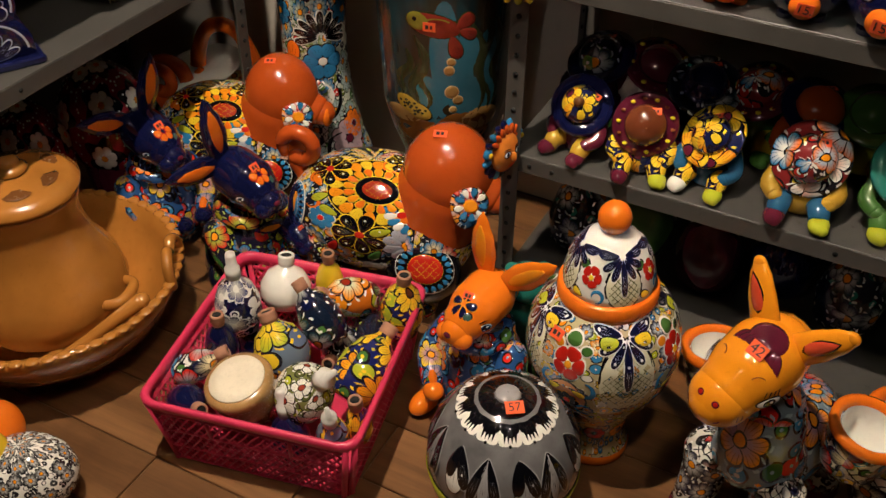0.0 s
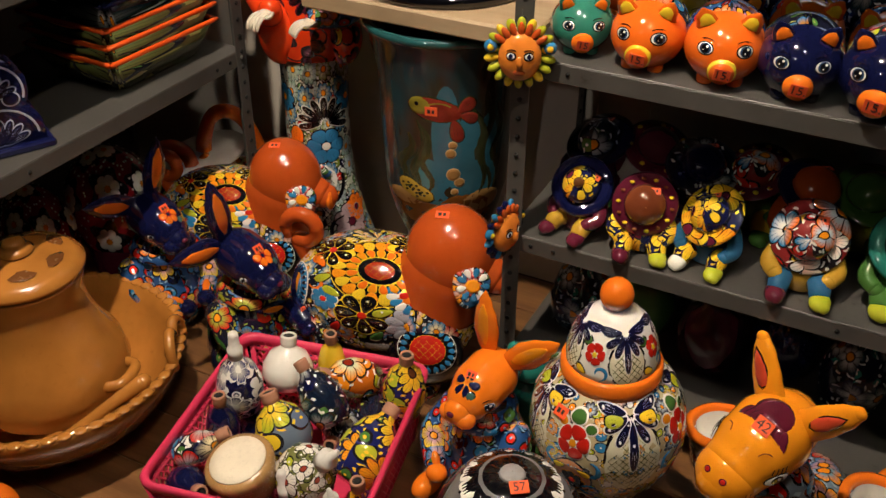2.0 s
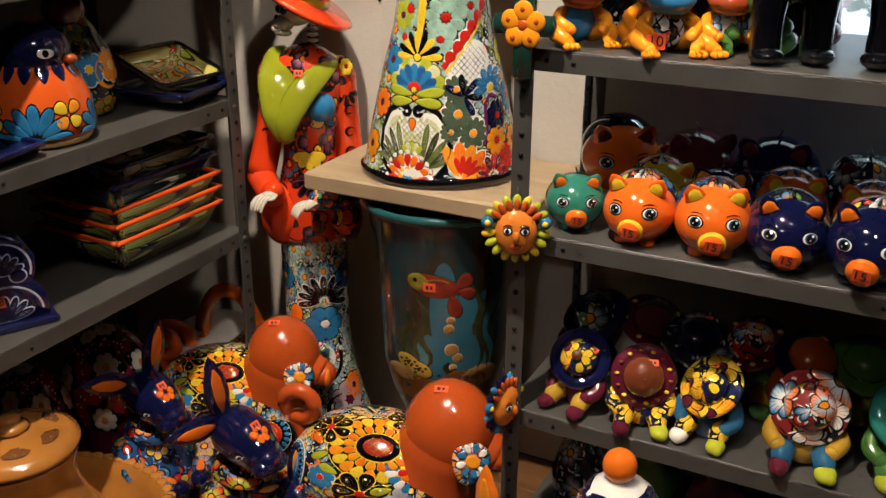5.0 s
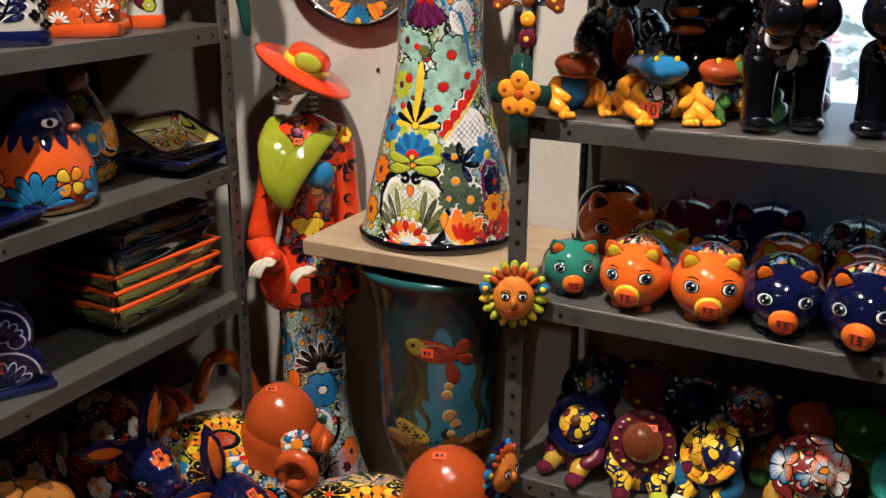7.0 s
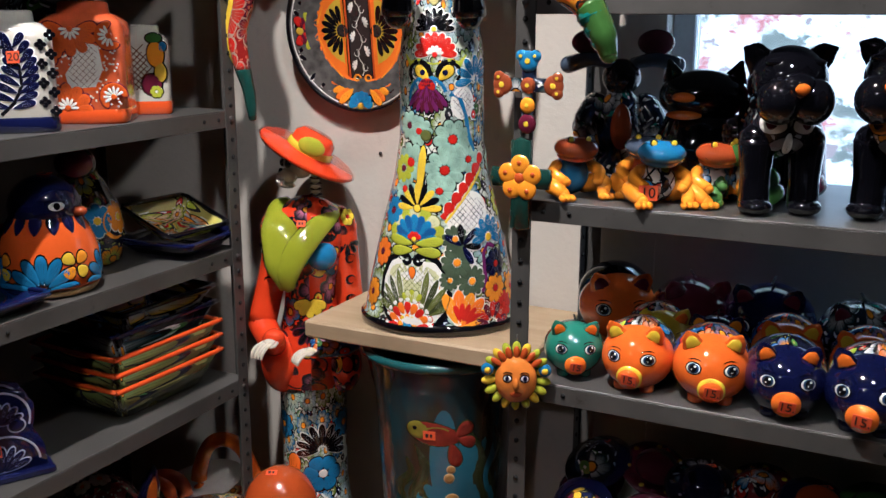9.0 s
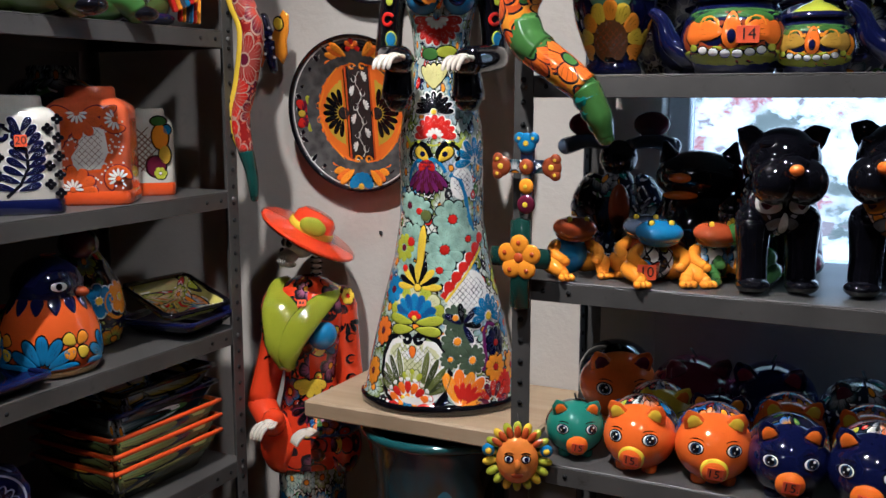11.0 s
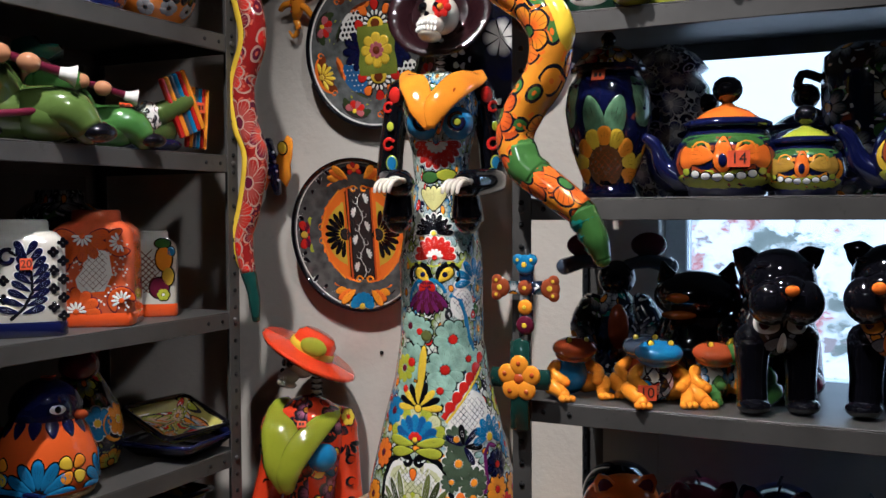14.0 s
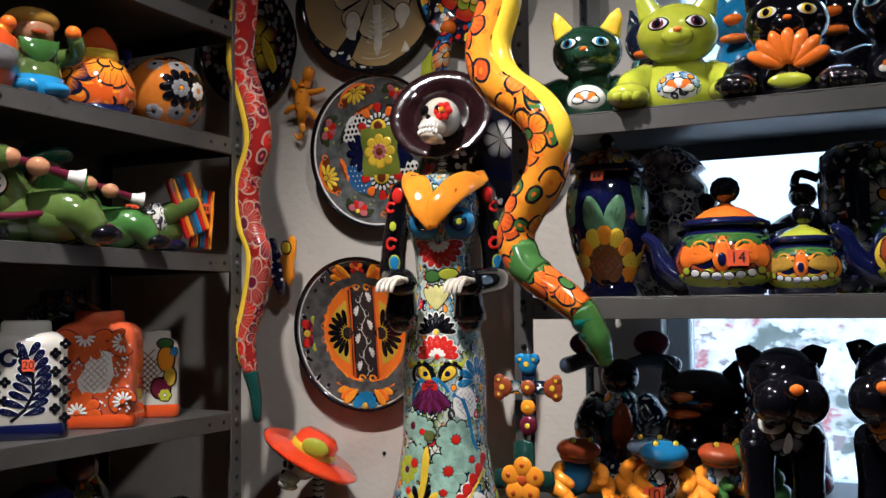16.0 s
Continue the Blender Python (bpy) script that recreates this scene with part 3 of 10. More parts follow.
def fan(b, at, x, y, rot, n, spread, r0, length, width, mats, edge=None, lift=0.0009, heart=None):
    for i in range(n):
        a = rot + (i / max(n - 1, 1) - 0.5) * spread
        petal(b, at, x + r0 * math.cos(radians(a)), y + r0 * math.sin(radians(a)), a, length, width, mats[i % len(mats)], edge, lift)
    if heart:
        oval(b, at, x, y, max(r0, 0.005) * 1.1, max(r0, 0.005) * 1.1, heart, edge=edge, lift=lift * 1.3)


def daisy(b, at, x, y, r, n, mat, heart, edge=None, lift=0.0009, turn=0.0):
    w = 2 * math.pi * r * 0.72 / n * 1.02
    for i in range(n):
        a = turn + 360 * i / n
        petal(b, at, x + r * 0.2 * math.cos(radians(a)), y + r * 0.2 * math.sin(radians(a)), a, r * 0.8, w, mat, edge, lift)
    oval(b, at, x, y, r * 0.24, r * 0.24, heart, edge=edge, lift=lift * 1.4)


def stroke(b, at, pts, width, mat, lift=0.0009, taper=False):
    rows, uv, n = [], [], len(pts)
    for i, (x, y) in enumerate(pts):
        xa, ya = pts[max(i - 1, 0)]
        xb, yb = pts[min(i + 1, n - 1)]
        L = max(math.hypot(xb - xa, yb - ya), 1e-6)
        nx, ny = -(yb - ya) / L, (xb - xa) / L
        k = width / 2 * (math.sin(math.pi * (0.08 + 0.84 * i / (n - 1))) if taper else 1)
        rows.append([at(x + nx * k * q, y + ny * k * q, lift * (1 - 0.8 * abs(q))) for q in (-1, -0.5, 0, 0.5, 1)])
        uv.append([(q, i) for q in range(5)])
    b.grid(rows, uv, mat, closed=False)


def arc(x, y, r, a0, a1, n=14, grow=0.0, ry=None):
    return [(x + (r + grow * i / n) * math.cos(radians(a0 + (a1 - a0) * i / n)), y + ((ry or r) + grow * i / n) * math.sin(radians(a0 + (a1 - a0) * i / n))) for i in range(n + 1)]


def lattice(b, at, x, y, w, h, step, mat, field=None, lift=0.0007, line=0.0014):
    if field:
        oval(b, at, x, y, w / 2 * 1.15, h / 2 * 1.15, field, lift=lift * 0.6, n=22)
    k = -w
    while k < w + h:
        for sg in (1, -1):
            pts = []
            for i in range(9):
                t = -h / 2 + h * i / 8
                px = sg * (t + k - h / 2)
                if (px / (w / 2)) ** 2 + (t / (h / 2)) ** 2 <= 1.05:
                    pts.append((x + px, y + t))
            if len(pts) > 2:
                stroke(b, at, pts, line, mat, lift)
        k += step


def eye(b, at, x, y, r, lid=None):
    oval(b, at, x, y, r, r * 0.78, WHITEG, edge=BLACK, lift=0.0010, line=0.0016)
    oval(b, at, x + r * 0.06, y, r * 0.80, r * 0.74, glaze("iris_glaze", (0.02, 0.05, 0.11), 0.08), lift=0.0014)
    oval(b, at, x + r * 0.06, y, r * 0.55, r * 0.60, BLACK, lift=0.0017)
    oval(b, at, x + r * 0.3, y + r * 0.28, r * 0.17, r * 0.17, WHITEG, lift=0.0021)
    oval(b, at, x - r * 0.1, y - r * 0.2, r * 0.09, r * 0.09, WHITEG, lift=0.0021)
    stroke(b, at, arc(x, y + r * 0.7, r * 1.1, 150, 30, 8, 0, r * 0.6), r * 0.14, BLACK, 0.0012, True)


# ---- things on the floor ----
MIX_A = talavera("mixed_flower_glaze", (0.02, 0.03, 0.05), (ORANGE, SKY, RED, YELLOW, WHITE), 17, leaf=(LIME, SKY, RED, AMBER), hatch=0, tip=(0.45, 0.40, 0.25))
MIX_B = talavera("white_ground_flower_glaze", WHITE, (NAVY, YELLOW, RED, SKY), 15, leaf=(GREEN, SKY, RED, YELLOW), seed=2)
MIX_C = talavera("blue_ground_flower_glaze", (0.02, 0.07, 0.20), (ORANGE, RED, YELLOW, SKY), 17, leaf=(GREEN, NAVY, RED, SKY), hatch=0, tip=(0.20, 0.34, 0.50), rand=0.8, seed=4)
MIX_D = talavera("yellow_scroll_glaze", (0.30, 0.14, 0.01), (AMBER, YELLOW, SKY, RED), 15, leaf=(INK, LIME, SKY, WHITE), seed=5)
MIX_E = talavera("dark_vine_glaze", (0.01, 0.012, 0.03), (RED, LIME, SKY, AMBER), 15, leaf=(LIME, GREEN, INK, RED), hatch=0, tip=(0.3, 0.3, 0.06), rand=0.9, size=0.85, seed=6)
CLAY = glaze("honey_clay_glaze", (0.42, 0.165, 0.03), 0.2, 0.3, 6.0)
CLAYD = glaze("brown_clay_glaze", (0.16, 0.06, 0.018), 0.25, 0.3, 8.0)


def clay_bowl(m):
    t = holder("clay_bowl", m, "large honey-brown glazed clay bowl with fluted rim and loop handles", "bowl")
    b = Body()
    prof = [(0.13, 0.0), (0.17, 0.012), (0.232, 0.075), (0.262, 0.13), (0.272, 0.158), (0.268, 0.170), (0.256, 0.166), (0.248, 0.13), (0.21, 0.07), (0.15, 0.025), (0.001, 0.02)]
    b.lathe(prof, CLAY, seg=72)
    for i in range(60):
        a = 2 * math.pi * i / 60
        b.ball((0.266 * math.sin(a), -0.266 * math.cos(a), 0.167), (0.014, 0.012, 0.0042), CLAY, rot=(0, 0, math.degrees(a)), seg=8, rings=6)
    part("bowl_body", b, t)
    for a in (122, -58):
        h = Body().tube([(-0.055, 0, 0), (-0.05, 0.004, 0.035), (-0.02, 0.008, 0.055), (0.0, 0.008, 0.042), (0.02, 0.008, 0.055), (0.05, 0.004, 0.035), (0.055, 0, 0)], 0.011, CLAY)
        part("loop_handle", h, t, m=pose(0.262 * math.sin(radians(a)), -0.262 * math.cos(radians(a)), 0.155, 0, 0, a))
    return t


clay_bowl(pose(-1.375, 0.945, 0))


def clay_pot(m):
    t = holder("clay_pot", m, "honey-brown glazed clay bean pot with lid, standing in the bowl", "pot")
    b = Body()
    prof = [(0.07, 0.0), (0.11, 0.01), (0.15, 0.06), (0.162, 0.105), (0.152, 0.15), (0.122, 0.20), (0.106, 0.25), (0.103, 0.295), (0.113, 0.325), (0.113, 0.333), (0.10, 0.33), (0.09, 0.29), (0.001, 0.28)]
    b.lathe(prof, CLAY, seg=56)
    part("pot_body", b, t)
    lid = Body().lathe([(0.104, 0.0), (0.117, 0.003), (0.118, 0.011), (0.10, 0.024), (0.06, 0.036), (0.03, 0.040), (0.001, 0.041)], CLAY, seg=56)
    lp = part("lid", lid, t, m=pose(0, 0, 0.334))
    for a in (20, 75, 130, 215, 270, 325):
        mk = Body()
        c, q = 0.070 * math.cos(radians(a)), 0.070 * math.sin(radians(a))
        blob(mk, lambda x, y, l: Vector((x, y, 0.0415 - 0.16 * math.hypot(x, y) ** 1.15 / 0.9 + l)), c, q, [(0.024 * k * math.cos(radians(a + w)), 0.024 * k * math.sin(radians(a + w))) for w, k in ((0, 0.8), (55, 1.0), (80, 1.1), (120, 0.5), (180, 1.1), (240, 0.5), (280, 1.1), (305, 1.0))], CLAYD, 0.0012)
        part("painted_mark", mk, lp, "dark brown painted mark")
    part("knob", Body().lathe([(0.030, 0), (0.034, 0.006), (0.026, 0.013), (0.018, 0.016), (0.022, 0.021), (0.016, 0.028), (0.001, 0.03)], CLAY, seg=28), lp, m=pose(0, 0, 0.040))
    for a in (105, -75):
        part("side_handle", Body().tube([(-0.04, 0, 0), (-0.03, -0.025, 0.004), (0, -0.033, 0.006), (0.03, -0.025, 0.004), (0.04, 0, 0)], 0.011, CLAY), t, m=pose(0.152 * math.sin(radians(a)), -0.152 * math.cos(radians(a)), 0.11, 0, 0, a))
    return t


clay_pot(pose(-1.375, 0.945, 0.026))
Body().tube([(0, 0, 0), (0.06, 0, 0.006), (0.12, 0, 0.01), (0.17, 0, 0.012)], [0.014, 0.011, 0.013, 0.016], CLAY).ball((-0.028, 0, 0.002), (0.038, 0.032, 0.014), CLAY).thing("clay_ladle", pose(-1.215, 0.83, 0.10, 0, -18, 62), "honey-brown glazed clay ladle lying in the bowl", "ladle")


# pink basket with bottles
PINK = plain("pink_plastic", (0.62, 0.035, 0.10), 0.38, 8, 0.15, 0.05)


def basket(m, W=0.385, D=0.415, H=0.17):
    t = holder("plastic_basket", m, "pink plastic lattice basket full of ceramic bottles on the floor", "basket")
    def rect(w, d, z, r=0.03):
        pts = []
        for cx, cy, a in ((w / 2 - r, d / 2 - r, 0), (-w / 2 + r, d / 2 - r, 90), (-w / 2 + r, -d / 2 + r, 180), (w / 2 - r, -d / 2 + r, 270)):
            pts += [(cx + r * math.cos(radians(a + k)), cy + r * math.sin(radians(a + k)), z) for k in (0, 30, 60, 90)]
        return pts
    ring = rect(W, D, H)
    rb = Body()
    rows = [[Vector((x * k, y * k2, z + dz)) for x, y, z in ring] for k, k2, dz in ((1.0, 1.0, -0.022), (1.035, 1.033, -0.012), (1.04, 1.038, -0.002), (1.02, 1.02, 0.004), (0.985, 0.985, 0.0), (0.975, 0.977, -0.02), (1.0, 1.0, -0.022))]
    rb.grid(rows, [[(j * 0.02, i * 0.01) for j in range(len(ring) + 1)] for i in range(7)], PINK, caps=(False, False))
    part("rim", rb, t)
    part("base_panel", Body().box((-W * 0.44, -D * 0.44, 0), (W * 0.44, D * 0.44, 0.006), PINK), t)
    tb = 0.88
    for nm, length, mm in (("wall_panel", W, pose(0, -D / 2, 0)), ("wall_panel", W, pose(0, D / 2, 0, 0, 0, 180)), ("wall_panel", D, pose(W / 2, 0, 0, 0, 0, 90)), ("wall_panel", D, pose(-W / 2, 0, 0, 0, 0, 270))):
        p = Body()
        half = (D if length == W else W) / 2
        h = H - 0.012
        def q(x, z):
            k = tb + (1 - tb) * z / H
            return Vector((x * k, half * (1 - k), z))
        step, L = 0.0165, length / 2 - 0.012
        k = -L - h
        while k < L + h:
            for sg in (1, -1):
                seg = []
                for i in range(9):
                    z = 0.004 + (h - 0.004) * i / 8
                    x = sg * (k + z * 0.8)
                    if abs(x) <= L and not (length == W and abs(x) < 0.075 and 0.098 < z < 0.135):
                        seg.append(q(x, z))
                if len(seg) > 1:
                    p.tube([seg[0], seg[-1]], 0.0026, PINK, seg=4, sub=1)
            k += step
        for z in (0.006, 0.045, 0.093, 0.14):
            p.tube([q(-L, z), q(L, z)], 0.0034, PINK, seg=6, sub=1)
        if length == W:
            for sx in (-0.078, 0.078):
                p.tube([q(sx, 0.093), q(sx, 0.14)], 0.004, PINK, seg=6, sub=1)
        for sx in (-L, L):
            p.tube([q(sx, 0.004), q(sx, h)], 0.006, PINK, seg=6, sub=1)
        part(nm, p, t, m=mm)
    return t


basket(pose(-0.824, 1.011, 0, 0, 0, 12))

CLEARCAP = plain("white_plastic", (0.66, 0.64, 0.60), 0.35, 10, 0.08, 0.05)
UNGLAZED = plain("bare_terracotta", (0.42, 0.20, 0.12), 0.7, 20, 0.25)
SUNF = talavera("sunflower_on_blue_glaze", (0.012, 0.016, 0.10), (AMBER, YELLOW, AMBER), 13, petal=11, heart=(0.10, 0.03, 0.01), leaf=(GREEN, LIME, NAVY), hatch=0, tip=YELLOW, seed=3)
OLIVEF = talavera("white_flowers_on_olive_glaze", (0.16, 0.17, 0.05), (WHITE, WHITE, CREAM), 24, petal=5, heart=(0.30, 0.05, 0.03), leaf=(LIME, (0.10, 0.11, 0.03)), hatch=0, seed=1)
BLUEW = talavera("white_arches_on_navy_glaze", NAVY, (NAVY, (0.02, 0.03, 0.14)), 22, heart=WHITE, leaf=(NAVY, WHITE), hatch=0, line=WHITE, seed=1)
LEMON = talavera("lemon_on_blue_grey_glaze", (0.12, 0.16, 0.22), (YELLOW, LIME), 12, heart=YELLOW, leaf=(GREEN, YELLOW, (0.10, 0.14, 0.24)), hatch=0, tip=YELLOW, seed=2)
DARKG = talavera("dark_blue_leaf_glaze", (0.006, 0.012, 0.03), ((0.01, 0.04, 0.05), NAVY), 15, leaf=(TEAL, GREEN, NAVY), hatch=0, seed=9)
AVOC = talavera("orange_fruit_glaze", (0.55, 0.14, 0.012), (LIME, GREEN, AMBER), 14, heart=(0.25, 0.02, 0.01), leaf=(TEAL, AMBER, LIME), hatch=0, seed=3)


def bottle(m, mat, r=0.042, h=0.10, neck="bare", label="", squat=1.0):
    t = holder("bottle", m, label, "bottle", "bottles in the basket")
    b = Body().lathe([(r * 0.55, 0), (r * 0.8, 0.004), (r, h * 0.30), (r * 0.98, h * 0.55), (r * 0.72, h * 0.82), (r * 0.36, h * 0.95), (r * 0.30, h)], mat, seg=32)
    part("bottle_body", b, t)
    rn = max(r * 0.30, 0.0115)
    if neck == "bare":
        n = Body()
        n.lathe([(rn, 0), (rn, 0.006), (rn * 1.12, 0.008), (rn, 0.011), (rn * 1.12, 0.014), (rn, 0.017), (rn * 1.12, 0.020), (rn, 0.024), (rn * 0.76, 0.024), (rn * 0.72, 0.016)], UNGLAZED if mat is not WHITEG else mat, seg=20)
        part("threaded_neck", n, t, m=pose(0, 0, h - 0.002))
        n2 = Body().lathe([(rn * 0.74, 0), (rn * 0.74, 0.001)], HOLE, seg=16)
        part("mouth", n2, t, m=pose(0, 0, h + 0.0185))
    elif neck == "spray":
        n = Body().lathe([(rn * 1.05, 0), (rn * 1.1, 0.022), (rn * 0.8, 0.025), (rn * 0.72, 0.05), (rn * 0.66, 0.056), (0.001, 0.057)], CLEARCAP, seg=20)
        part("spray_cap", n, t, "white plastic spray cap", m=pose(0, 0, h - 0.002))
    else:
        n = Body().lathe([(rn * 1.1, 0), (rn * 1.15, 0.022), (rn * 0.5, 0.026), (rn * 0.35, 0.05), (0.001, 0.051)], CLEARCAP, seg=20)
        part("nozzle_cap", n, t, "white plastic nozzle cap", m=pose(0, 0, h - 0.002))
    return t


# upright and lying bottles: neck or middle, lean in two directions
for xyz, tilt, mat, r, h, neck, lab in (
    ((-0.961, 1.035, 0.190), (0, 0, 0), BLUEW, 0.044, 0.125, "spray", "navy bottle with white arches and a spray cap"),
    ((-0.931, 1.146, 0.160), (-14, 0, 10), WHITEG, 0.05, 0.088, "bare", "cream white round bottle without a cap"),
    ((-0.863, 1.198, 0.160), (4, 4, 0), YELLOWG, 0.028, 0.105, "bare", "slim yellow glazed bottle, uncapped"),
    ((-0.809, 1.177, 0.150), (30, -58, 20), AVOC, 0.040, 0.11, "bare", "orange fruit-painted bottle lying tilted"),
    ((-0.697, 1.196, 0.160), (0, 4, 0), SUNF, 0.042, 0.125, "bare", "blue bottle with yellow sunflowers, uncapped"),
    ((-0.820, 1.090, 0.170), (10, -42, -28), DARKG, 0.042, 0.115, "bare", "dark blue leaf-painted bottle lying tilted"),
    ((-0.946, 0.960, 0.150), (0, 0, 0), NAVYG, 0.032, 0.105, "bare", "small navy bottle with bare clay neck"),
    ((-0.848, 1.004, 0.150), (-10, -28, 0), LEMON, 0.052, 0.105, "bare", "blue-grey bottle painted with yellow lemons"),
    ((-0.736, 0.931, 0.155), (12, 38, 20), OLIVEF, 0.054, 0.10, "nozzle", "olive round bottle with white flowers and nozzle cap"),
    ((-0.680, 1.037, 0.150), (-62, 0, -8), SUNF, 0.050, 0.135, "bare", "blue sunflower bottle lying on its side"),
    ((-0.748, 0.880, 0.085), (-4, -8, 0), NAVYG, 0.036, 0.10, "spray", "navy bottle with a white spray cap"),
    ((-0.647, 0.870, 0.155), (14, 6, 0), LEMON, 0.028, 0.080, "nozzle", "small pale bottle painted with green leaves"),
    ((-0.629, 0.922, 0.140), (6, 0, 0), SUNF, 0.024, 0.085, "bare", "small bottle with bare terracotta neck"),
    ((-0.915, 0.824, 0.130), (20, 60, 0), NAVYG, 0.034, 0.085, "bare", "small navy bottle lying on its side"),
    ((-0.955, 0.901, 0.140), (15, 70, 60), MIX_B, 0.030, 0.085, "bare", "white and green leaf-painted bottle lying tilted"),
    ((-0.946, 1.045, 0.070), (60, 30, 60), NAVYG, 0.040, 0.10, "bare", "navy bottle lying low in the basket"),
    ((-0.791, 1.110, 0.070), (70, 10, 10), DARKG, 0.040, 0.10, "bare", "dark bottle lying low in the basket"),
    ((-0.854, 0.953, 0.060), (80, 10, 40), SUNF, 0.040, 0.10, "bare", "blue sunflower bottle lying low in the basket"),
    ((-0.752, 1.173, 0.080), (60, 40, 10), MIX_E, 0.040, 0.10, "bare", "dark vine-painted bottle lying low in the basket"),
):
    q = pose(*xyz) @ pose(0, 0, 0, *tilt) @ pose(0, 0, -h * 0.55)
    bottle(q, mat, r, h, neck, lab)
jt = holder("upturned_jar", pose(-0.839, 0.871, 0.185) @ pose(0, 0, 0, 12, -6, 0), "upturned cream jar with tan rim lying in the basket", "jar")
part("jar_body", Body().lathe([(0.045, -0.09), (0.055, -0.05), (0.060, -0.02), (0.062, -0.008), (0.058, 0.0), (0.050, 0.002)], glaze("tan_glaze", (0.42, 0.24, 0.09), 0.25, 0.4, 14), seg=40), jt)
part("jar_bottom", Body().lathe([(0.050, 0.001), (0.049, 0.004), (0.030, 0.0035), (0.001, 0.003)], plain("cream_bisque", (0.74, 0.66, 0.52), 0.6, 10, 0.1), seg=40), jt)


def leaf_ear(b, m, length, width, mat, inner=None, flat=0.42):
    """A pointed, cupped ear standing up from m."""
    k = [(0.0, 0.45), (0.2, 0.82), (0.42, 1.0), (0.64, 0.86), (0.84, 0.5), (1.0, 0.06)]
    b.tube([m @ Vector((0, 0.012 * t * t, length * t)) for t, _ in k], [width * w for _, w in k], mat, seg=18, flat=flat, up=(0, -1, 0))
    if inner:
        b.tube([m @ Vector((0, 0.012 * t * t - width * flat * 0.72, length * t)) for t, _ in k[1:5]], [width * w * 0.50 for _, w in ((0, 0.35), (0, 1.0), (0, 0.85), (0, 0.2))], inner, seg=16, flat=0.3, up=(0, -1, 0))


# rabbits
def rabbit(m, coat, dress, label, S=1.0, ears=((5, 0.15), (-78, 0.13)), inner=AMBERG, brow=None, look_r=0.0095, cuff=None):
    """Seated rabbit with a wedge-shaped head; ears as (lean, length)."""
    b = Body()
    b.lathe([(0.062, 0.0), (0.082, 0.012), (0.094, 0.055), (0.088, 0.11), (0.068, 0.16), (0.05, 0.20), (0.044, 0.215)], dress, seg=36)
    for s in (-1, 1):
        b.ball((s * 0.068, -0.03, 0.052), (0.044, 0.062, 0.052), dress)
        b.ball((s * 0.064, -0.105, 0.022), (0.024, 0.040, 0.022), coat)
        b.tube([(s * 0.072, -0.005, 0.165), (s * 0.084, -0.06, 0.125), (s * 0.045, -0.105, 0.098)], [0.030, 0.027, 0.022], dress, seg=16)
        b.ball((s * 0.026, -0.122, 0.092), (0.021, 0.020, 0.018), coat)
        if cuff:
            b.ball((s * 0.046, -0.104, 0.100), (0.024, 0.013, 0.023), cuff, rot=(0, 0, s * 40))
    b.lathe([(0.058, 0.0), (0.066, 0.008), (0.052, 0.022), (0.044, 0.02)], dress, pose(0, -0.010, 0.188, 14), seg=30)
    b.tube([(0, 0.045, 0.262), (0, 0.012, 0.268), (0, -0.030, 0.262), (0, -0.068, 0.250), (0, -0.090, 0.244)], [0.038, 0.052, 0.052, 0.041, 0.029], coat, seg=30, sub=6)
    for s in (-1, 1):
        b.ball((s * 0.016, -0.094, 0.236), (0.023, 0.020, 0.019), coat, seg=18, rings=12)
    b.ball((0, 0.095, 0.04), 0.026, coat)
    b.ball((0, -0.116, 0.252), (0.008, 0.005, 0.006), PLUMG, seg=10, rings=8)
    hc, hr = (0, -0.02, 0.258), (0.0505, 0.075, 0.0515)
    stroke(b, on_ball((0, -0.088, 0.236), (0.030, 0.028, 0.026)), arc(0, -0.004, 0.012, 200, 340), 0.002, PLUMG)
    for s in (-1, 1):
        eye(b, on_ball(hc, hr, a0=s * radians(58)), 0, -0.004, look_r)
    for lean, length in ears:
        x = 0.020 if lean > 0 else -0.020
        leaf_ear(b, pose(x, 0.022, 0.296, 8, lean, 0), length, 0.028, coat, inner)
    if brow:
        top = on_ball(hc, hr, e0=radians(50))
        for k in range(6):
            petal(b, top, 0.005 * math.cos(k * 1.047), 0.005 * math.sin(k * 1.047), 60 * k, 0.026 if look_r > 0.01 else 0.018, 0.015, brow[0], brow[1], 0.0022)
        oval(b, top, 0.022, -0.020, 0.009, 0.008, glaze("slate_green_glaze", (0.05, 0.12, 0.10), 0.1), edge=BLACK, lift=0.0026)
    b.tag(pose(0.0, -0.056, 0.3075, -40, 0, 8), "", 0.021, 0.016)
    m = m @ Matrix.Diagonal((S, S, S, 1))
    return b.thing("rabbit_figure", m, label, "rabbit figurine", "ceramic rabbits")


rabbit(facing(-0.522, 1.195, 0, -36), glaze("tangerine_glaze", (0.82, 0.19, 0.012), 0.09, 0.12), MIX_C, "glossy orange ceramic rabbit in a blue painted jacket", 0.95, ears=((-2, 0.15), (46, 0.165)), brow=(NAVYG, AMBERG), look_r=0.014, cuff=ORANGEG)
rabbit(facing(-1.125, 1.275, 0, 34), NAVYG, MIX_E, "navy blue ceramic rabbit with orange ears and painted body", 1.04, ears=((-10, 0.155), (-82, 0.135)), brow=(ORANGEG, REDG), inner=ORANGEG)
rabbit(facing(-1.405, 1.315, 0, 30), NAVYG, MIX_C, "navy blue ceramic rabbit with painted body behind the bowl", 1.02, ears=((14, 0.14), (-70, 0.13)), brow=(ORANGEG, REDG), inner=ORANGEG, cuff=ORANGEG)
rabbit(facing(-1.02, 1.30, 0, 30), NAVYG, MIX_C, "small navy blue ceramic rabbit behind the basket", 0.58)


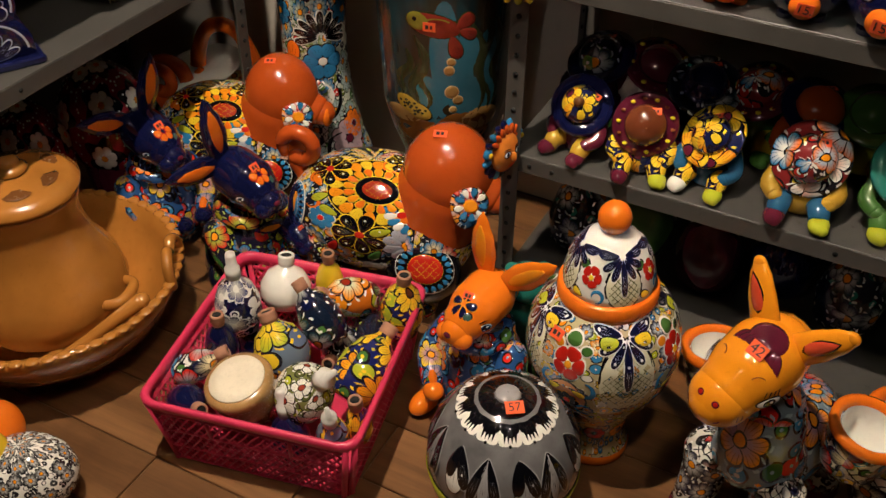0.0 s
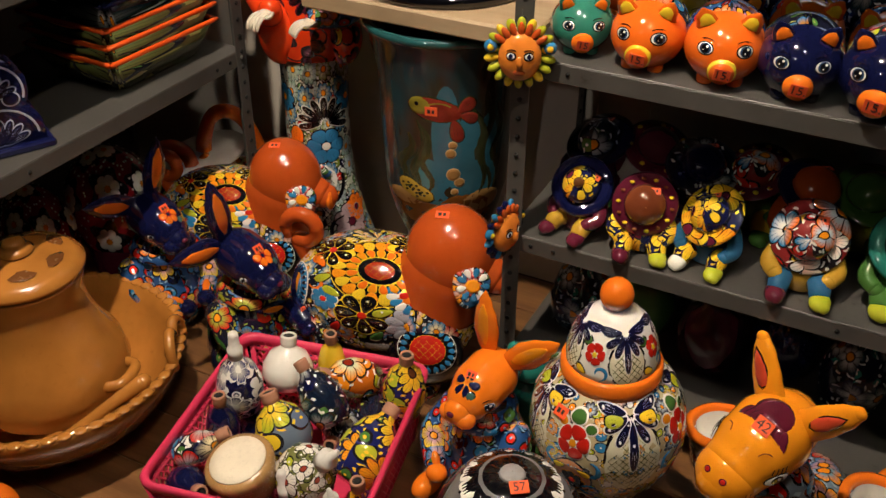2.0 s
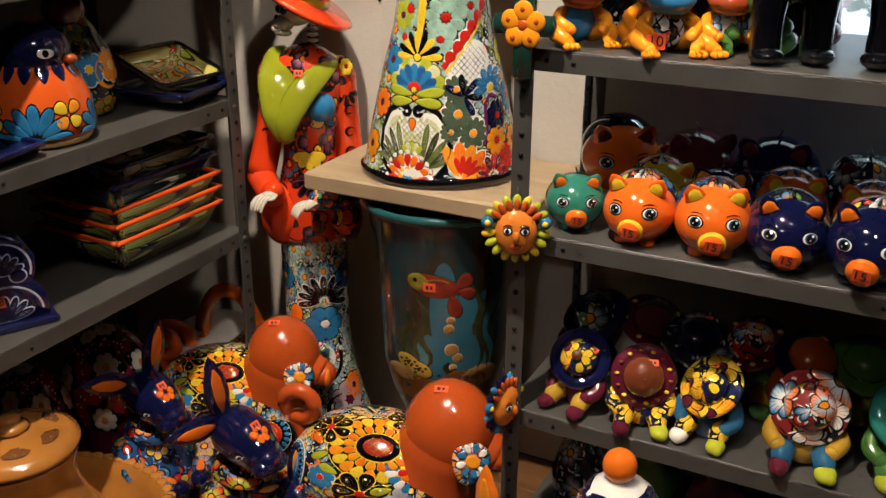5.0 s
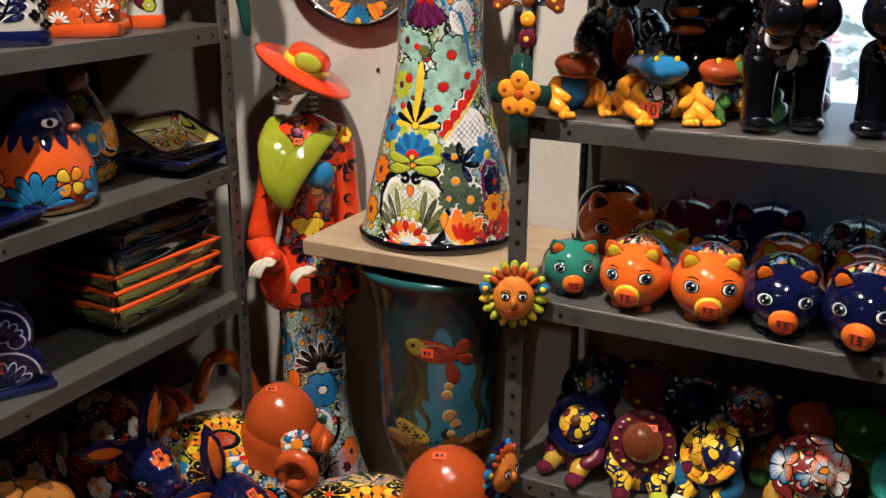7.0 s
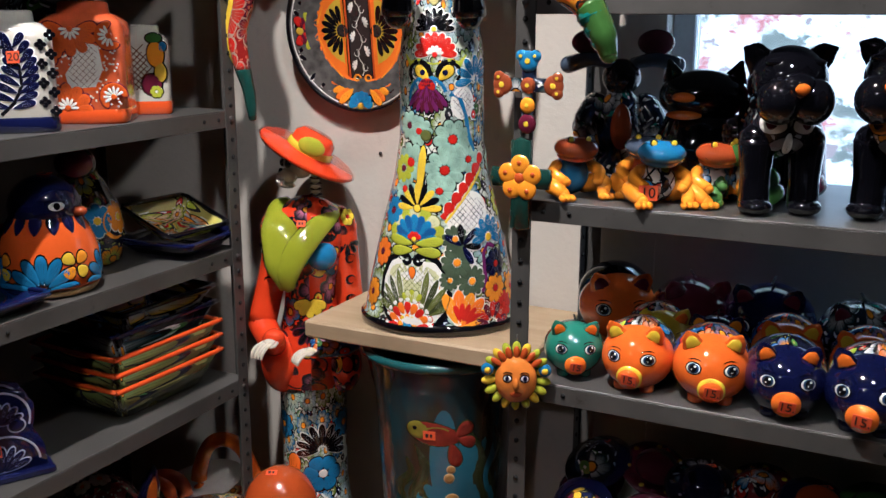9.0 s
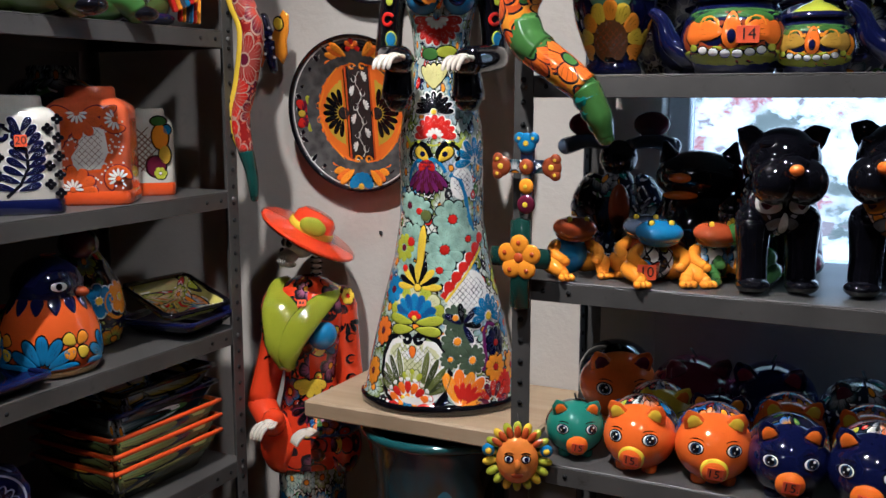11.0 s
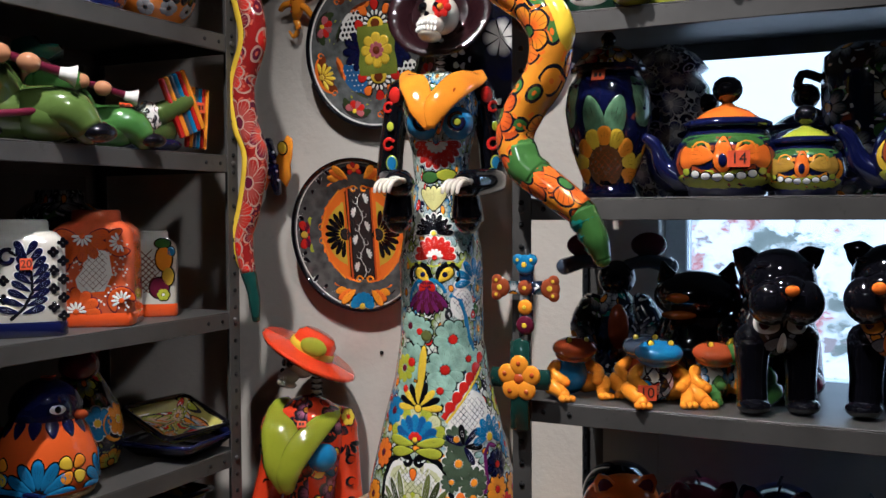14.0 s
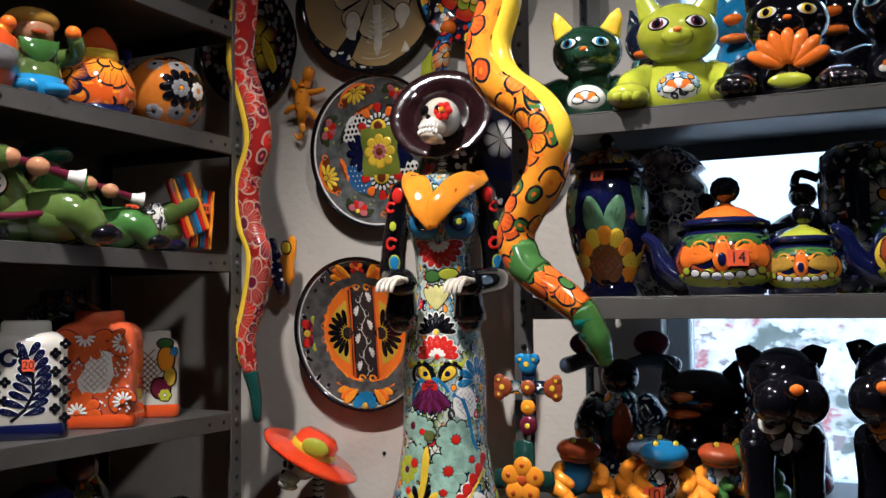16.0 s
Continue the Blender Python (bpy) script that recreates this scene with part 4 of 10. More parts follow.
# big lidded urn
OLIVE0 = glaze("olive_line_glaze", (0.10, 0.11, 0.03), 0.1, 0.3, 30)


def urn(m):
    t = holder("lidded_urn", m, "white lidded floor urn with painted flowers and orange bands", "urn")
    prof = [(0.062, 0.0), (0.066, 0.012), (0.066, 0.024), (0.058, 0.035), (0.056, 0.06), (0.066, 0.10), (0.095, 0.15), (0.125, 0.205), (0.138, 0.255), (0.134, 0.30), (0.115, 0.342), (0.088, 0.362), (0.08, 0.368), (0.078, 0.36), (0.001, 0.35)]
    b = Body().lathe(prof, talavera("urn_ground_glaze", (0.50, 0.42, 0.24), (SKY, AMBER, YELLOW, NAVY), 30, leaf=(SKY, AMBER, LIME, WHITE), rand=0.9, size=0.7, hatch=0, seed=7), seg=56)
    ivory = glaze("ivory_glaze", (0.70, 0.68, 0.50), 0.09, 0.12)
    for k in range(8):
        low = on_lathe(prof[:12], a0=radians(45 * k + 20))
        at = lambda x, z, lift, low=low: low(x, z + 0.030, lift)
        if k % 2 == 0:
            # latticed shield under a navy fan with white dots
            blob(b, at, 0, 0.250, [(0.052 * math.cos(t) * (1.0 if math.sin(t) > 0 else 0.9 + 0.1 * math.sin(t)), 0.072 * math.sin(t)) for t in (2 * math.pi * j / 22 for j in range(22))], BLACK, 0.0006)
            blob(b, at, 0, 0.250, [(0.050 * math.cos(t), 0.069 * math.sin(t)) for t in (2 * math.pi * j / 22 for j in range(22))], ivory, 0.0009)
            lattice(b, at, 0, 0.240, 0.092, 0.105, 0.0125, OLIVE0, None, 0.0013, 0.0018)
            for q in range(-2, 3):
                for v in range(3):
                    oval(b, at, q * 0.0165, 0.205 + 0.028 * v, 0.0018, 0.0018, SKYG, lift=0.0014, n=8)
            fan(b, at, 0, 0.322, -90, 7, 200, 0.006, 0.046, 0.0145, [NAVYG], WHITEG, 0.0016)
            petal(b, at, 0, 0.318, -90, 0.088, 0.016, NAVYG, WHITEG, 0.0020)
            for q in range(7):
                a = radians(-190 + 33.3 * q)
                oval(b, at, 0.042 * math.cos(a), 0.322 + 0.042 * math.sin(a), 0.0026, 0.0026, WHITEG, lift=0.0024, n=8)
            for q in (-1, 1):
                petal(b, at, q * 0.012, 0.318, 90 - q * 100, 0.034, 0.016, YELLOWG if q > 0 else LIMEG, BLACK, 0.0018)
        else:
            oval(b, at, 0, 0.198, 0.036, 0.040, glaze("peach_glaze", (0.62, 0.26, 0.12), 0.09, 0.25), edge=BLACK, lift=0.0007)
            daisy(b, at, 0, 0.272, 0.030, 5, REDG, AMBERG, WHITEG, 0.0016)
            oval(b, at, 0.0, 0.312, 0.014, 0.010, GREENG, edge=WHITEG, lift=0.0015)
            for sgn in (-1, 1):
                oval(b, at, sgn * 0.026, 0.300, 0.010, 0.008, GREENG if sgn > 0 else AMBERG, edge=WHITEG, lift=0.0014)
                stroke(b, at, arc(sgn * 0.034, 0.225, 0.018, 90, 90 - sgn * 250, 14, -0.006), 0.010, SKYG, 0.0016, True)
                stroke(b, at, arc(sgn * 0.030, 0.165, 0.020, 60 if sgn > 0 else 120, (60 if sgn > 0 else 120) + sgn * 230, 14, -0.006), 0.011, SKYG, 0.0016, True)
                petal(b, at, sgn * 0.012, 0.222, -90 + sgn * 62, 0.026, 0.014, YELLOWG, BLACK, 0.0018)
            daisy(b, at, 0, 0.188, 0.024, 8, BLACK, REDG, AMBERG, 0.0016)
            for q in range(5):
                petal(b, at, 0, 0.120, 90 + (q - 2) * 30, 0.030, 0.012, (REDG, NAVYG, YELLOWG)[q % 3], WHITEG, 0.0015)
        daisy(b, on_lathe(prof[:12], a0=radians(45 * k)), 0, 0.085, 0.020, 6, (REDG, AMBERG, SKYG, LIMEG)[k % 4], BLACK, BLACK, 0.0014)
    part("urn_body", b, t)
    part("foot_ring", Body().lathe([(0.063, 0.0), (0.068, 0.004), (0.0685, 0.02), (0.063, 0.027)], ORANGEG, seg=48), t, "orange foot band")
    lprof = [(0.079, 0.0), (0.079, 0.02), (0.072, 0.05), (0.056, 0.082), (0.034, 0.10), (0.02, 0.108), (0.001, 0.109)]
    l = Body().lathe(lprof, WHITEG, seg=48)
    for k in range(8):
        at = on_lathe(lprof, a0=radians(45 * k + 20))
        if k % 2 == 0:
            oval(l, at, 0, 0.040, 0.032, 0.036, ivory, edge=BLACK, lift=0.0006)
            lattice(l, at, 0, 0.036, 0.056, 0.056, 0.011, OLIVE0, None, 0.0011, 0.0017)
            fan(l, at, 0, 0.088, -90, 7, 180, 0.004, 0.036, 0.011, [NAVYG], WHITEG, 0.0014)
            petal(l, at, 0, 0.086, -90, 0.060, 0.011, NAVYG, WHITEG, 0.0017)
        else:
            daisy(l, at, 0, 0.054, 0.018, 5, REDG, YELLOWG, WHITEG, 0.0014)
            oval(l, at, -0.018, 0.070, 0.009, 0.007, GREENG, edge=BLACK, lift=0.0012)
            stroke(l, at, arc(0.014, 0.024, 0.012, -90, 190, 12, -0.004), 0.0065, SKYG, 0.0014, True)
            petal(l, at, -0.012, 0.018, 160, 0.020, 0.012, YELLOWG, BLACK, 0.0014)
    lp = part("lid", l, t, m=pose(0, 0, 0.386))
    part("lid_flange", Body().lathe([(0.076, -0.028), (0.086, -0.024), (0.089, -0.012), (0.087, 0.004), (0.080, 0.010), (0.076, 0.004)], ORANGEG, seg=48), lp, "orange lid band")
    part("knob", Body().ball((0, 0, 0.024), 0.0285, ORANGEG), lp, "glossy orange ball knob", m=pose(0, 0, 0.104))
    st = Body().tag(I4)
    part("price_sticker", st, t, "orange paper price sticker", m=pose(0.118 * math.sin(radians(-42)), -0.118 * math.cos(radians(-42)), 0.338, -40, 0, -42))
    return t


urn(facing(-0.290, 1.190, 0, 4) @ pose(0, 0, 0, 0, -2.2, 0) @ Matrix.Diagonal((0.94, 0.94, 1, 1)))

# grey and black gourd ball
gb = Body()
gprof = [(0.05, 0.0), (0.085, 0.02), (0.118, 0.07), (0.128, 0.13), (0.12, 0.185), (0.09, 0.235), (0.05, 0.262), (0.018, 0.27), (0.001, 0.271)]
gb.lathe(gprof, glaze("grey_glaze", (0.16, 0.155, 0.16), 0.1, 0.35, 20), seg=56)
gb.lathe([(0.052, -0.001), (0.087, 0.019), (0.1205, 0.07), (0.1295, 0.115), (0.128, 0.118)], LIMEG, seg=56)
GREY2 = glaze("pale_grey_glaze", (0.30, 0.29, 0.30), 0.1, 0.3, 30)
crown = on_ball((0, 0, 0.135), (0.1285, 0.1285, 0.1355), e0=radians(90))
for k in range(13):
    a = 360 * k / 13
    petal(gb, crown, 0.018 * math.cos(radians(a)), 0.018 * math.sin(radians(a)), a, 0.082, 0.042, WHITEG, BLACK, 0.0010, 0.45)
    petal(gb, crown, 0.016 * math.cos(radians(a)), 0.016 * math.sin(radians(a)), a, 0.062, 0.034, BLACK, None, 0.0015, 0.4)
    for q in (-9, -3, 3, 9):
        petal(gb, crown, 0.06 * math.cos(radians(a + q * 0.8)), 0.06 * math.sin(radians(a + q * 0.8)), a + q * 0.6, 0.026, 0.005, BLACK, None, 0.0017, -0.6)
    oval(gb, crown, 0.09 * math.cos(radians(a)), 0.09 * math.sin(radians(a)), 0.0028, 0.0028, BLACK, lift=0.0018)
    stroke(gb, crown, [(0.02 * math.cos(radians(a + 14)), 0.02 * math.sin(radians(a + 14))), (0.05 * math.cos(radians(a + 14)), 0.05 * math.sin(radians(a + 14))), (0.09 * math.cos(radians(a + 14)), 0.09 * math.sin(radians(a + 14)))], 0.0016, GREY2, 0.0019)
    b0 = a + 8
    if k % 2 == 0:
        x0, y0 = 0.112 * math.cos(radians(b0)), 0.112 * math.sin(radians(b0))
        petal(gb, crown, x0, y0, b0 + 10, 0.085, 0.042, WHITEG if k % 4 == 0 else GREY2, BLACK, 0.0010, 0.5)
        petal(gb, crown, x0, y0, b0 - 6, 0.06, 0.026, BLACK, None, 0.0014, 0.3)
        petal(gb, crown, x0, y0, b0 + 34, 0.075, 0.026, BLACK, GREY2, 0.0012, 0.5)
    else:
        for q in (-24, 0, 24):
            petal(gb, crown, 0.112 * math.cos(radians(b0)), 0.112 * math.sin(radians(b0)), b0 + q, 0.09, 0.022, BLACK if q else GREY2, GREY2 if q else BLACK, 0.0011 + 0.0001 * abs(q) / 24, 0.5)
gb.lathe([(0.022, 0.2695), (0.018, 0.274), (0.001, 0.275)], GREY2, seg=24)
gb.tag(pose(0.012, -0.03, 0.2735, -75, 0, 12), "57", 0.03, 0.022)
gb.thing("ceramic_gourd", facing(-0.385, 0.985, 0, 0), "grey, black and lime painted ceramic gourd with feather pattern", "gourd")


# donkey planter
DONK = talavera("donkey_leaf_glaze", (0.16, 0.22, 0.28), (SKY, RED, SKY, AMBER), 11, leaf=(GREEN, SKY, RED, NAVY), hatch=0, tip=(0.30, 0.42, 0.50), rand=0.9, seed=12)
DONKL = talavera("donkey_check_glaze", (0.60, 0.57, 0.50), (NAVY, INK, RED), 20, leaf=(INK, NAVY, WHITE), rand=0.6, seed=9)


def donkey(m):
    t = holder("donkey_planter", m, "orange-headed ceramic donkey planter with saddle cups", "donkey figurine")
    b = Body()
    b.ball((0, 0.06, 0.16), (0.088, 0.13, 0.088), DONK)
    b.tube([(0, -0.02, 0.18), (0, -0.035, 0.25), (0, -0.04, 0.31)], [0.078, 0.066, 0.055], DONK, seg=24)
    for x, y in ((-0.06, -0.05), (0.06, -0.05), (-0.06, 0.15), (0.06, 0.15)):
        b.tube([(x, y, 0.15), (x * 1.05, y - 0.01, 0.08), (x * 1.08, y - 0.012, 0.02)], [0.045, 0.036, 0.036], DONKL, seg=18)
        b.lathe([(0.038, 0), (0.04, 0.006), (0.038, 0.02)], PLUMG, pose(x * 1.08, y - 0.012, 0))
    part("donkey_body", b, t)
    # head, made upright and then tipped and rolled
    h = Body()
    skin = glaze("egg_yolk_glaze", (0.78, 0.27, 0.012), 0.09, 0.12)
    h.tube([(0, 0.028, 0.012), (0, -0.005, 0.004), (0, -0.045, -0.012), (0, -0.085, -0.034), (0, -0.108, -0.046)], [0.056, 0.069, 0.066, 0.055, 0.046], skin, seg=40, sub=6)
    h.ball((0, 0.022, 0.010), (0.060, 0.048, 0.058), skin, seg=36, rings=22)
    mc, mr = (0, -0.098, -0.041), (0.0535, 0.052, 0.050)
    h.ball(mc, mr, skin, rot=(0, 0, 0), seg=36, rings=22)
    cr = ((0, -0.008, 0.004), (0.070, 0.072, 0.067))
    for s in (-1, 1):
        muz = on_ball(mc, mr, a0=s * radians(20), e0=radians(30))
        oval(h, muz, 0, 0, 0.0042, 0.0042, REDG, edge=PLUMG, lift=0.0012)
        side = on_ball((0, -0.045, -0.012), (0.067, 0.075, 0.066), a0=s * radians(72), e0=radians(4))
        oval(h, side, 0, 0, 0.021, 0.011, WHITEG, rot=s * 8, edge=BLACK, lift=0.0016)
        oval(h, side, 0, 0, 0.0115, 0.0105, BLACK, lift=0.0022)
        oval(h, side, 0.002, 0.003, 0.003, 0.003, WHITEG, lift=0.0027, n=10)
        for k in range(4):
            x = -0.012 + 0.008 * k
            stroke(h, side, [(x, 0.013), (x + 0.003, 0.024)], 0.0014, BLACK, 0.0016)
        stroke(h, on_ball((0, -0.045, -0.012), (0.067, 0.075, 0.066), a0=s * radians(48), e0=radians(40)), arc(0, -0.008, 0.015, 140, 50), 0.0015, PLUMG, 0.0014)
        for k in range(2):
            stroke(h, on_ball(mc, (0.054, 0.05, 0.05), a0=s * radians(68 + 10 * k), e0=radians(8)), [(0, -0.006), (0.001, 0.006)], 0.0012, PLUMG, 0.001)
        # round-tipped cupped ears
        e = pose(s * 0.040, 0.012, 0.052, -6, s * 36, 0)
        h.tube([e @ Vector((0, 0, -0.012)), e @ Vector((0, 0, 0.03)), e @ Vector((0, 0.002, 0.065)), e @ Vector((0, 0.004, 0.092))], [0.029, 0.0275, 0.022, 0.013], skin, seg=20, flat=0.55, up=(0, -1, 0))
        h.ball(e @ Vector((0, 0.004, 0.092)), (0.0125, 0.008, 0.0125), skin)
        flat_e = on_plane(e @ pose(0, -0.0152, 0.042))
        blob(h, lambda x, y, l, f=flat_e: f(x, y, l - 0.004 * (abs(x) / 0.014) ** 2), 0, 0, [(0.017 * c, z0) for c, z0 in ((0, 0.042), (-0.42, 0.028), (-0.72, 0.008), (-0.85, -0.016), (-0.6, -0.030), (0, -0.034), (0.6, -0.030), (0.85, -0.016), (0.72, 0.008), (0.42, 0.028))], BLACK, 0.0010)
        blob(h, lambda x, y, l, f=flat_e: f(x, y, l - 0.004 * (abs(x) / 0.014) ** 2), 0, 0.001, [(0.0145 * c, z0 * 0.93) for c, z0 in ((0, 0.040), (-0.42, 0.026), (-0.72, 0.008), (-0.85, -0.016), (-0.6, -0.028), (0, -0.032), (0.6, -0.028), (0.85, -0.016), (0.72, 0.008), (0.42, 0.026))], glaze("coral_glaze", (0.62, 0.07, 0.03), 0.1, 0.15), 0.0022)
    stroke(h, on_ball(mc, mr, e0=radians(-18)), arc(0, 0.022, 0.040, 205, 335, 16, 0, 0.026), 0.003, PLUMG, 0.0012)
    crown = on_ball(*cr, e0=radians(62))
    oval(h, crown, 0.0, 0.010, 0.034, 0.030, PLUMG, lift=0.0022)
    for k in range(9):
        petal(h, crown, (k - 4) * 0.0075, 0.0, -90 + (k - 4) * 9, 0.034 + 0.006 * (k % 3), 0.013, PLUMG, None, 0.0022 + 0.0001 * k, -0.55)
    h.tag(pose(0.004, -0.061, 0.0585, -47, 0, 4), "42", 0.030, 0.025)
    part("donkey_head", h, t, "amber orange head with a maroon mane", pose(-0.016, -0.056, 0.404, 0, 9, -9) @ Matrix.Scale(0.88, 4))
    # saddle cups
    for x, y, tz in ((-0.145, 0.10, 0.0), (0.118, 0.035, 0.075)):
        mm = pose(x, y, 0.115 + tz, 0, -8 if x < 0 else 8, 0)
        c = Body().lathe([(0.036, 0), (0.048, 0.02), (0.054, 0.07), (0.056, 0.10), (0.046, 0.10), (0.042, 0.05), (0.001, 0.02)], MIX_B, seg=32)
        c.lathe([(0.055, 0.088), (0.061, 0.094), (0.061, 0.106), (0.052, 0.110), (0.045, 0.104), (0.045, 0.09)], ORANGEG, seg=32)
        c.lathe([(0.0425, 0.10), (0.038, 0.05), (0.001, 0.024)], WHITEG, seg=32)
        part("saddle_cup", c, t, "orange rimmed cup, white inside", mm)
    return t


donkey(facing(-0.005, 1.165, 0, -17))


def cup_planter(m, r, h, out, rim, label):
    t = holder("ceramic_planter", m, label, "planter")
    part("planter_body", Body().lathe([(r * 0.62, 0), (r * 0.75, 0.006), (r * 0.97, h * 0.5), (r, h), (r * 0.86, h), (r * 0.8, h * 0.4), (0.001, h * 0.12)], out, seg=40), t)
    part("planter_rim", Body().lathe([(r * 0.99, h - 0.012), (r * 1.07, h - 0.006), (r * 1.07, h + 0.006), (r * 0.95, h + 0.01), (r * 0.84, h + 0.004), (r * 0.84, h - 0.01)], rim, seg=40), t)
    part("planter_inside", Body().lathe([(r * 0.845, h - 0.004), (r * 0.78, h * 0.4), (0.001, h * 0.14)], WHITEG, seg=40), t, "white glazed inside")
    return t


cup_planter(pose(0.205, 1.30, 0), 0.075, 0.20, MIX_B, ORANGEG, "white inside ceramic planter with orange rim beside the donkey")
cup_planter(pose(0.155, 0.985, 0), 0.085, 0.15, MIX_D, YELLOWG, "olive and yellow rimmed ceramic planter on the floor")


# pig jars: round orange head, painted barrel body, curled tail
LAMBB = talavera("dark_scroll_glaze", (0.012, 0.014, 0.025), (AMBER, SKY, YELLOW, RED), 19, leaf=(LIME, INK, SKY, YELLOW), hatch=0, tip=WHITE, line=(0.008, 0.008, 0.012), rand=0.85, size=0.9, seed=5)


def beaded(b, at, x, y, rx, ry, ground=BLACK, ring=SKYG, heart=REDG, grid=YELLOWG, lift=0.0012):
    """A medallion: dark ground, ring of beaded petals, latticed middle."""
    oval(b, at, x, y, rx, ry, ground, edge=WHITEG, lift=lift, n=28)
    for k in range(20):
        a = 2 * math.pi * k / 20
        petal(b, at, x + rx * 0.66 * math.cos(a), y + ry * 0.66 * math.sin(a), math.degrees(a), rx * 0.26, rx * 0.17, ring, None, lift + 0.0005)
        oval(b, at, x + rx * 0.92 * math.cos(a), y + ry * 0.92 * math.sin(a), rx * 0.035, rx * 0.035, WHITEG, lift=lift + 0.0008, n=8)
    oval(b, at, x, y, rx * 0.58, ry * 0.58, heart, edge=grid, lift=lift + 0.0010, n=24)
    lattice(b, at, x, y, rx * 0.9, ry * 0.9, rx * 0.26, grid, None, lift + 0.0014)


RUST0 = glaze("brick_red_glaze", (0.36, 0.03, 0.012), 0.1, 0.3)


def curly_pig(m, label, S=1.0):
    b = Body()
    bc, br = (0, 0.0, 0.185), (0.19, 0.128, 0.132)
    b.ball(bc, br, LAMBB, rot=(0, 0, 0), seg=48, rings=28)
    b.ball((0.12, 0, 0.17), (0.10, 0.115, 0.125), LAMBB, seg=36, rings=20)
    for x, y in ((-0.10, -0.06), (-0.10, 0.06), (0.12, -0.065), (0.12, 0.065)):
        b.tube([(x, y, 0.14), (x, y * 1.1, 0.06), (x, y * 1.1, 0.014)], [0.056, 0.042, 0.040], LAMBB, seg=18)
    top = on_ball(bc, br, a0=radians(16), e0=radians(36))
    # amber sun medallion
    cx, cy = 0.0, 0.045
    oval(b, top, cx, cy, 0.088, 0.082, BLACK, edge=YELLOWG, lift=0.0009, n=34)
    for k in range(21):
        a = radians(360 * k / 21)
        petal(b, top, cx + 0.056 * math.cos(a), cy + 0.050 * math.sin(a), math.degrees(a), 0.030, 0.022, AMBERG if k % 2 else YELLOWG, BLACK, 0.0015)
    for k in range(17):
        a = radians(360 * k / 17)
        petal(b, top, cx + 0.036 * math.cos(a), cy + 0.032 * math.sin(a), math.degrees(a), 0.022, 0.014, ORANGEG if k % 2 else AMBERG, YELLOWG, 0.0021, 0.35, 0.001)
    oval(b, top, cx, cy, 0.038, 0.034, BLACK, edge=YELLOWG, lift=0.0025)
    oval(b, top, cx, cy, 0.027, 0.023, RUST0, edge=WHITEG, lift=0.0029)
    lattice(b, top, cx, cy, 0.054, 0.046, 0.016, YELLOWG, None, 0.0033)
    # black flowers outlined in yellow
    for fx, fy, rr in ((-0.034, -0.062, 0.046), (-0.085, 0.098, 0.040), (0.062, 0.125, 0.036)):
        oval(b, top, fx, fy, rr * 1.12, rr * 1.02, BLACK, edge=YELLOWG, lift=0.0012)
        for k in range(7):
            petal(b, top, fx + 0.006 * math.cos(k * 0.9), fy + 0.006 * math.sin(k * 0.9), 51.4 * k + 20, rr, rr * 0.55, BLACK, YELLOWG, 0.0019, 0.5, 0.0022)
            oval(b, top, fx + rr * 0.8 * math.cos(radians(51.4 * k + 20)), fy + rr * 0.8 * math.sin(radians(51.4 * k + 20)), 0.0024, 0.0024, WHITEG, lift=0.0026, n=8)
        oval(b, top, fx, fy, 0.009, 0.009, REDG, edge=YELLOWG, lift=0.0027)
    # blue half flower with red heart, pale daisy, leaves and scrolls
    fan(b, top, 0.062, -0.002, -80, 13, 210, 0.030, 0.026, 0.015, [SKYG, WHITEG], BLACK, 0.0018)
    fan(b, top, 0.062, -0.002, -80, 7, 170, 0.008, 0.026, 0.015, [REDG, ORANGEG], WHITEG, 0.0024, heart=YELLOWG)
    oval(b, top, 0.060, 0.026, 0.022, 0.016, TEALG, edge=SKYG, lift=0.0022)
    daisy(b, top, 0.048, -0.082, 0.046, 9, glaze("pale_blue_glaze", (0.42, 0.44, 0.52), 0.1), AMBERG, BLACK, 0.0016)
    daisy(b, top, -0.105, -0.03, 0.030, 8, SKYG, REDG, WHITEG, 0.0016)
    for x, y, a, mt in ((0.098, 0.028, 30, GREENG), (0.105, -0.03, -50, LIMEG), (0.02, -0.045, 200, LIMEG), (-0.07, -0.02, 150, LIMEG), (0.09, 0.06, 80, GREENG), (-0.10, 0.05, 120, ORANGEG), (-0.085, 0.03, 200, LIMEG), (0.0, -0.10, -120, GREENG), (-0.08, -0.085, 240, REDG)):
        petal(b, top, x, y, a, 0.040, 0.020, mt, BLACK, 0.0020)
    for x, y, a in ((-0.115, 0.075, 30), (-0.12, 0.01, 200), (0.03, 0.11, 100)):
        stroke(b, top, arc(x, y, 0.018, a, a + 270, 14, -0.008), 0.009, ORANGEG, 0.0020, True)
    beaded(b, on_ball(bc, br, a0=radians(-62), e0=radians(10)), 0, 0, 0.050, 0.056, SKYG, NAVYG, SKYG, WHITEG)
    th = ((0.128, -0.078, 0.118), (0.082, 0.060, 0.082))
    b.ball(*th, BLACK)
    beaded(b, on_ball(*th, a0=radians(18), e0=radians(30)), 0, 0, 0.062, 0.054)
    # head: plain dome, flower-painted drooping ears, snout
    hc, hr = (0.158, 0.0, 0.312), (0.093, 0.091, 0.106)
    b.ball(hc, hr, TERRAG, seg=44, rings=28)
    b.tube([(0.125, 0.0, 0.20), (0.145, 0.0, 0.27), (0.158, 0, 0.31)], [0.104, 0.097, 0.088], TERRAG, seg=36, sub=6)
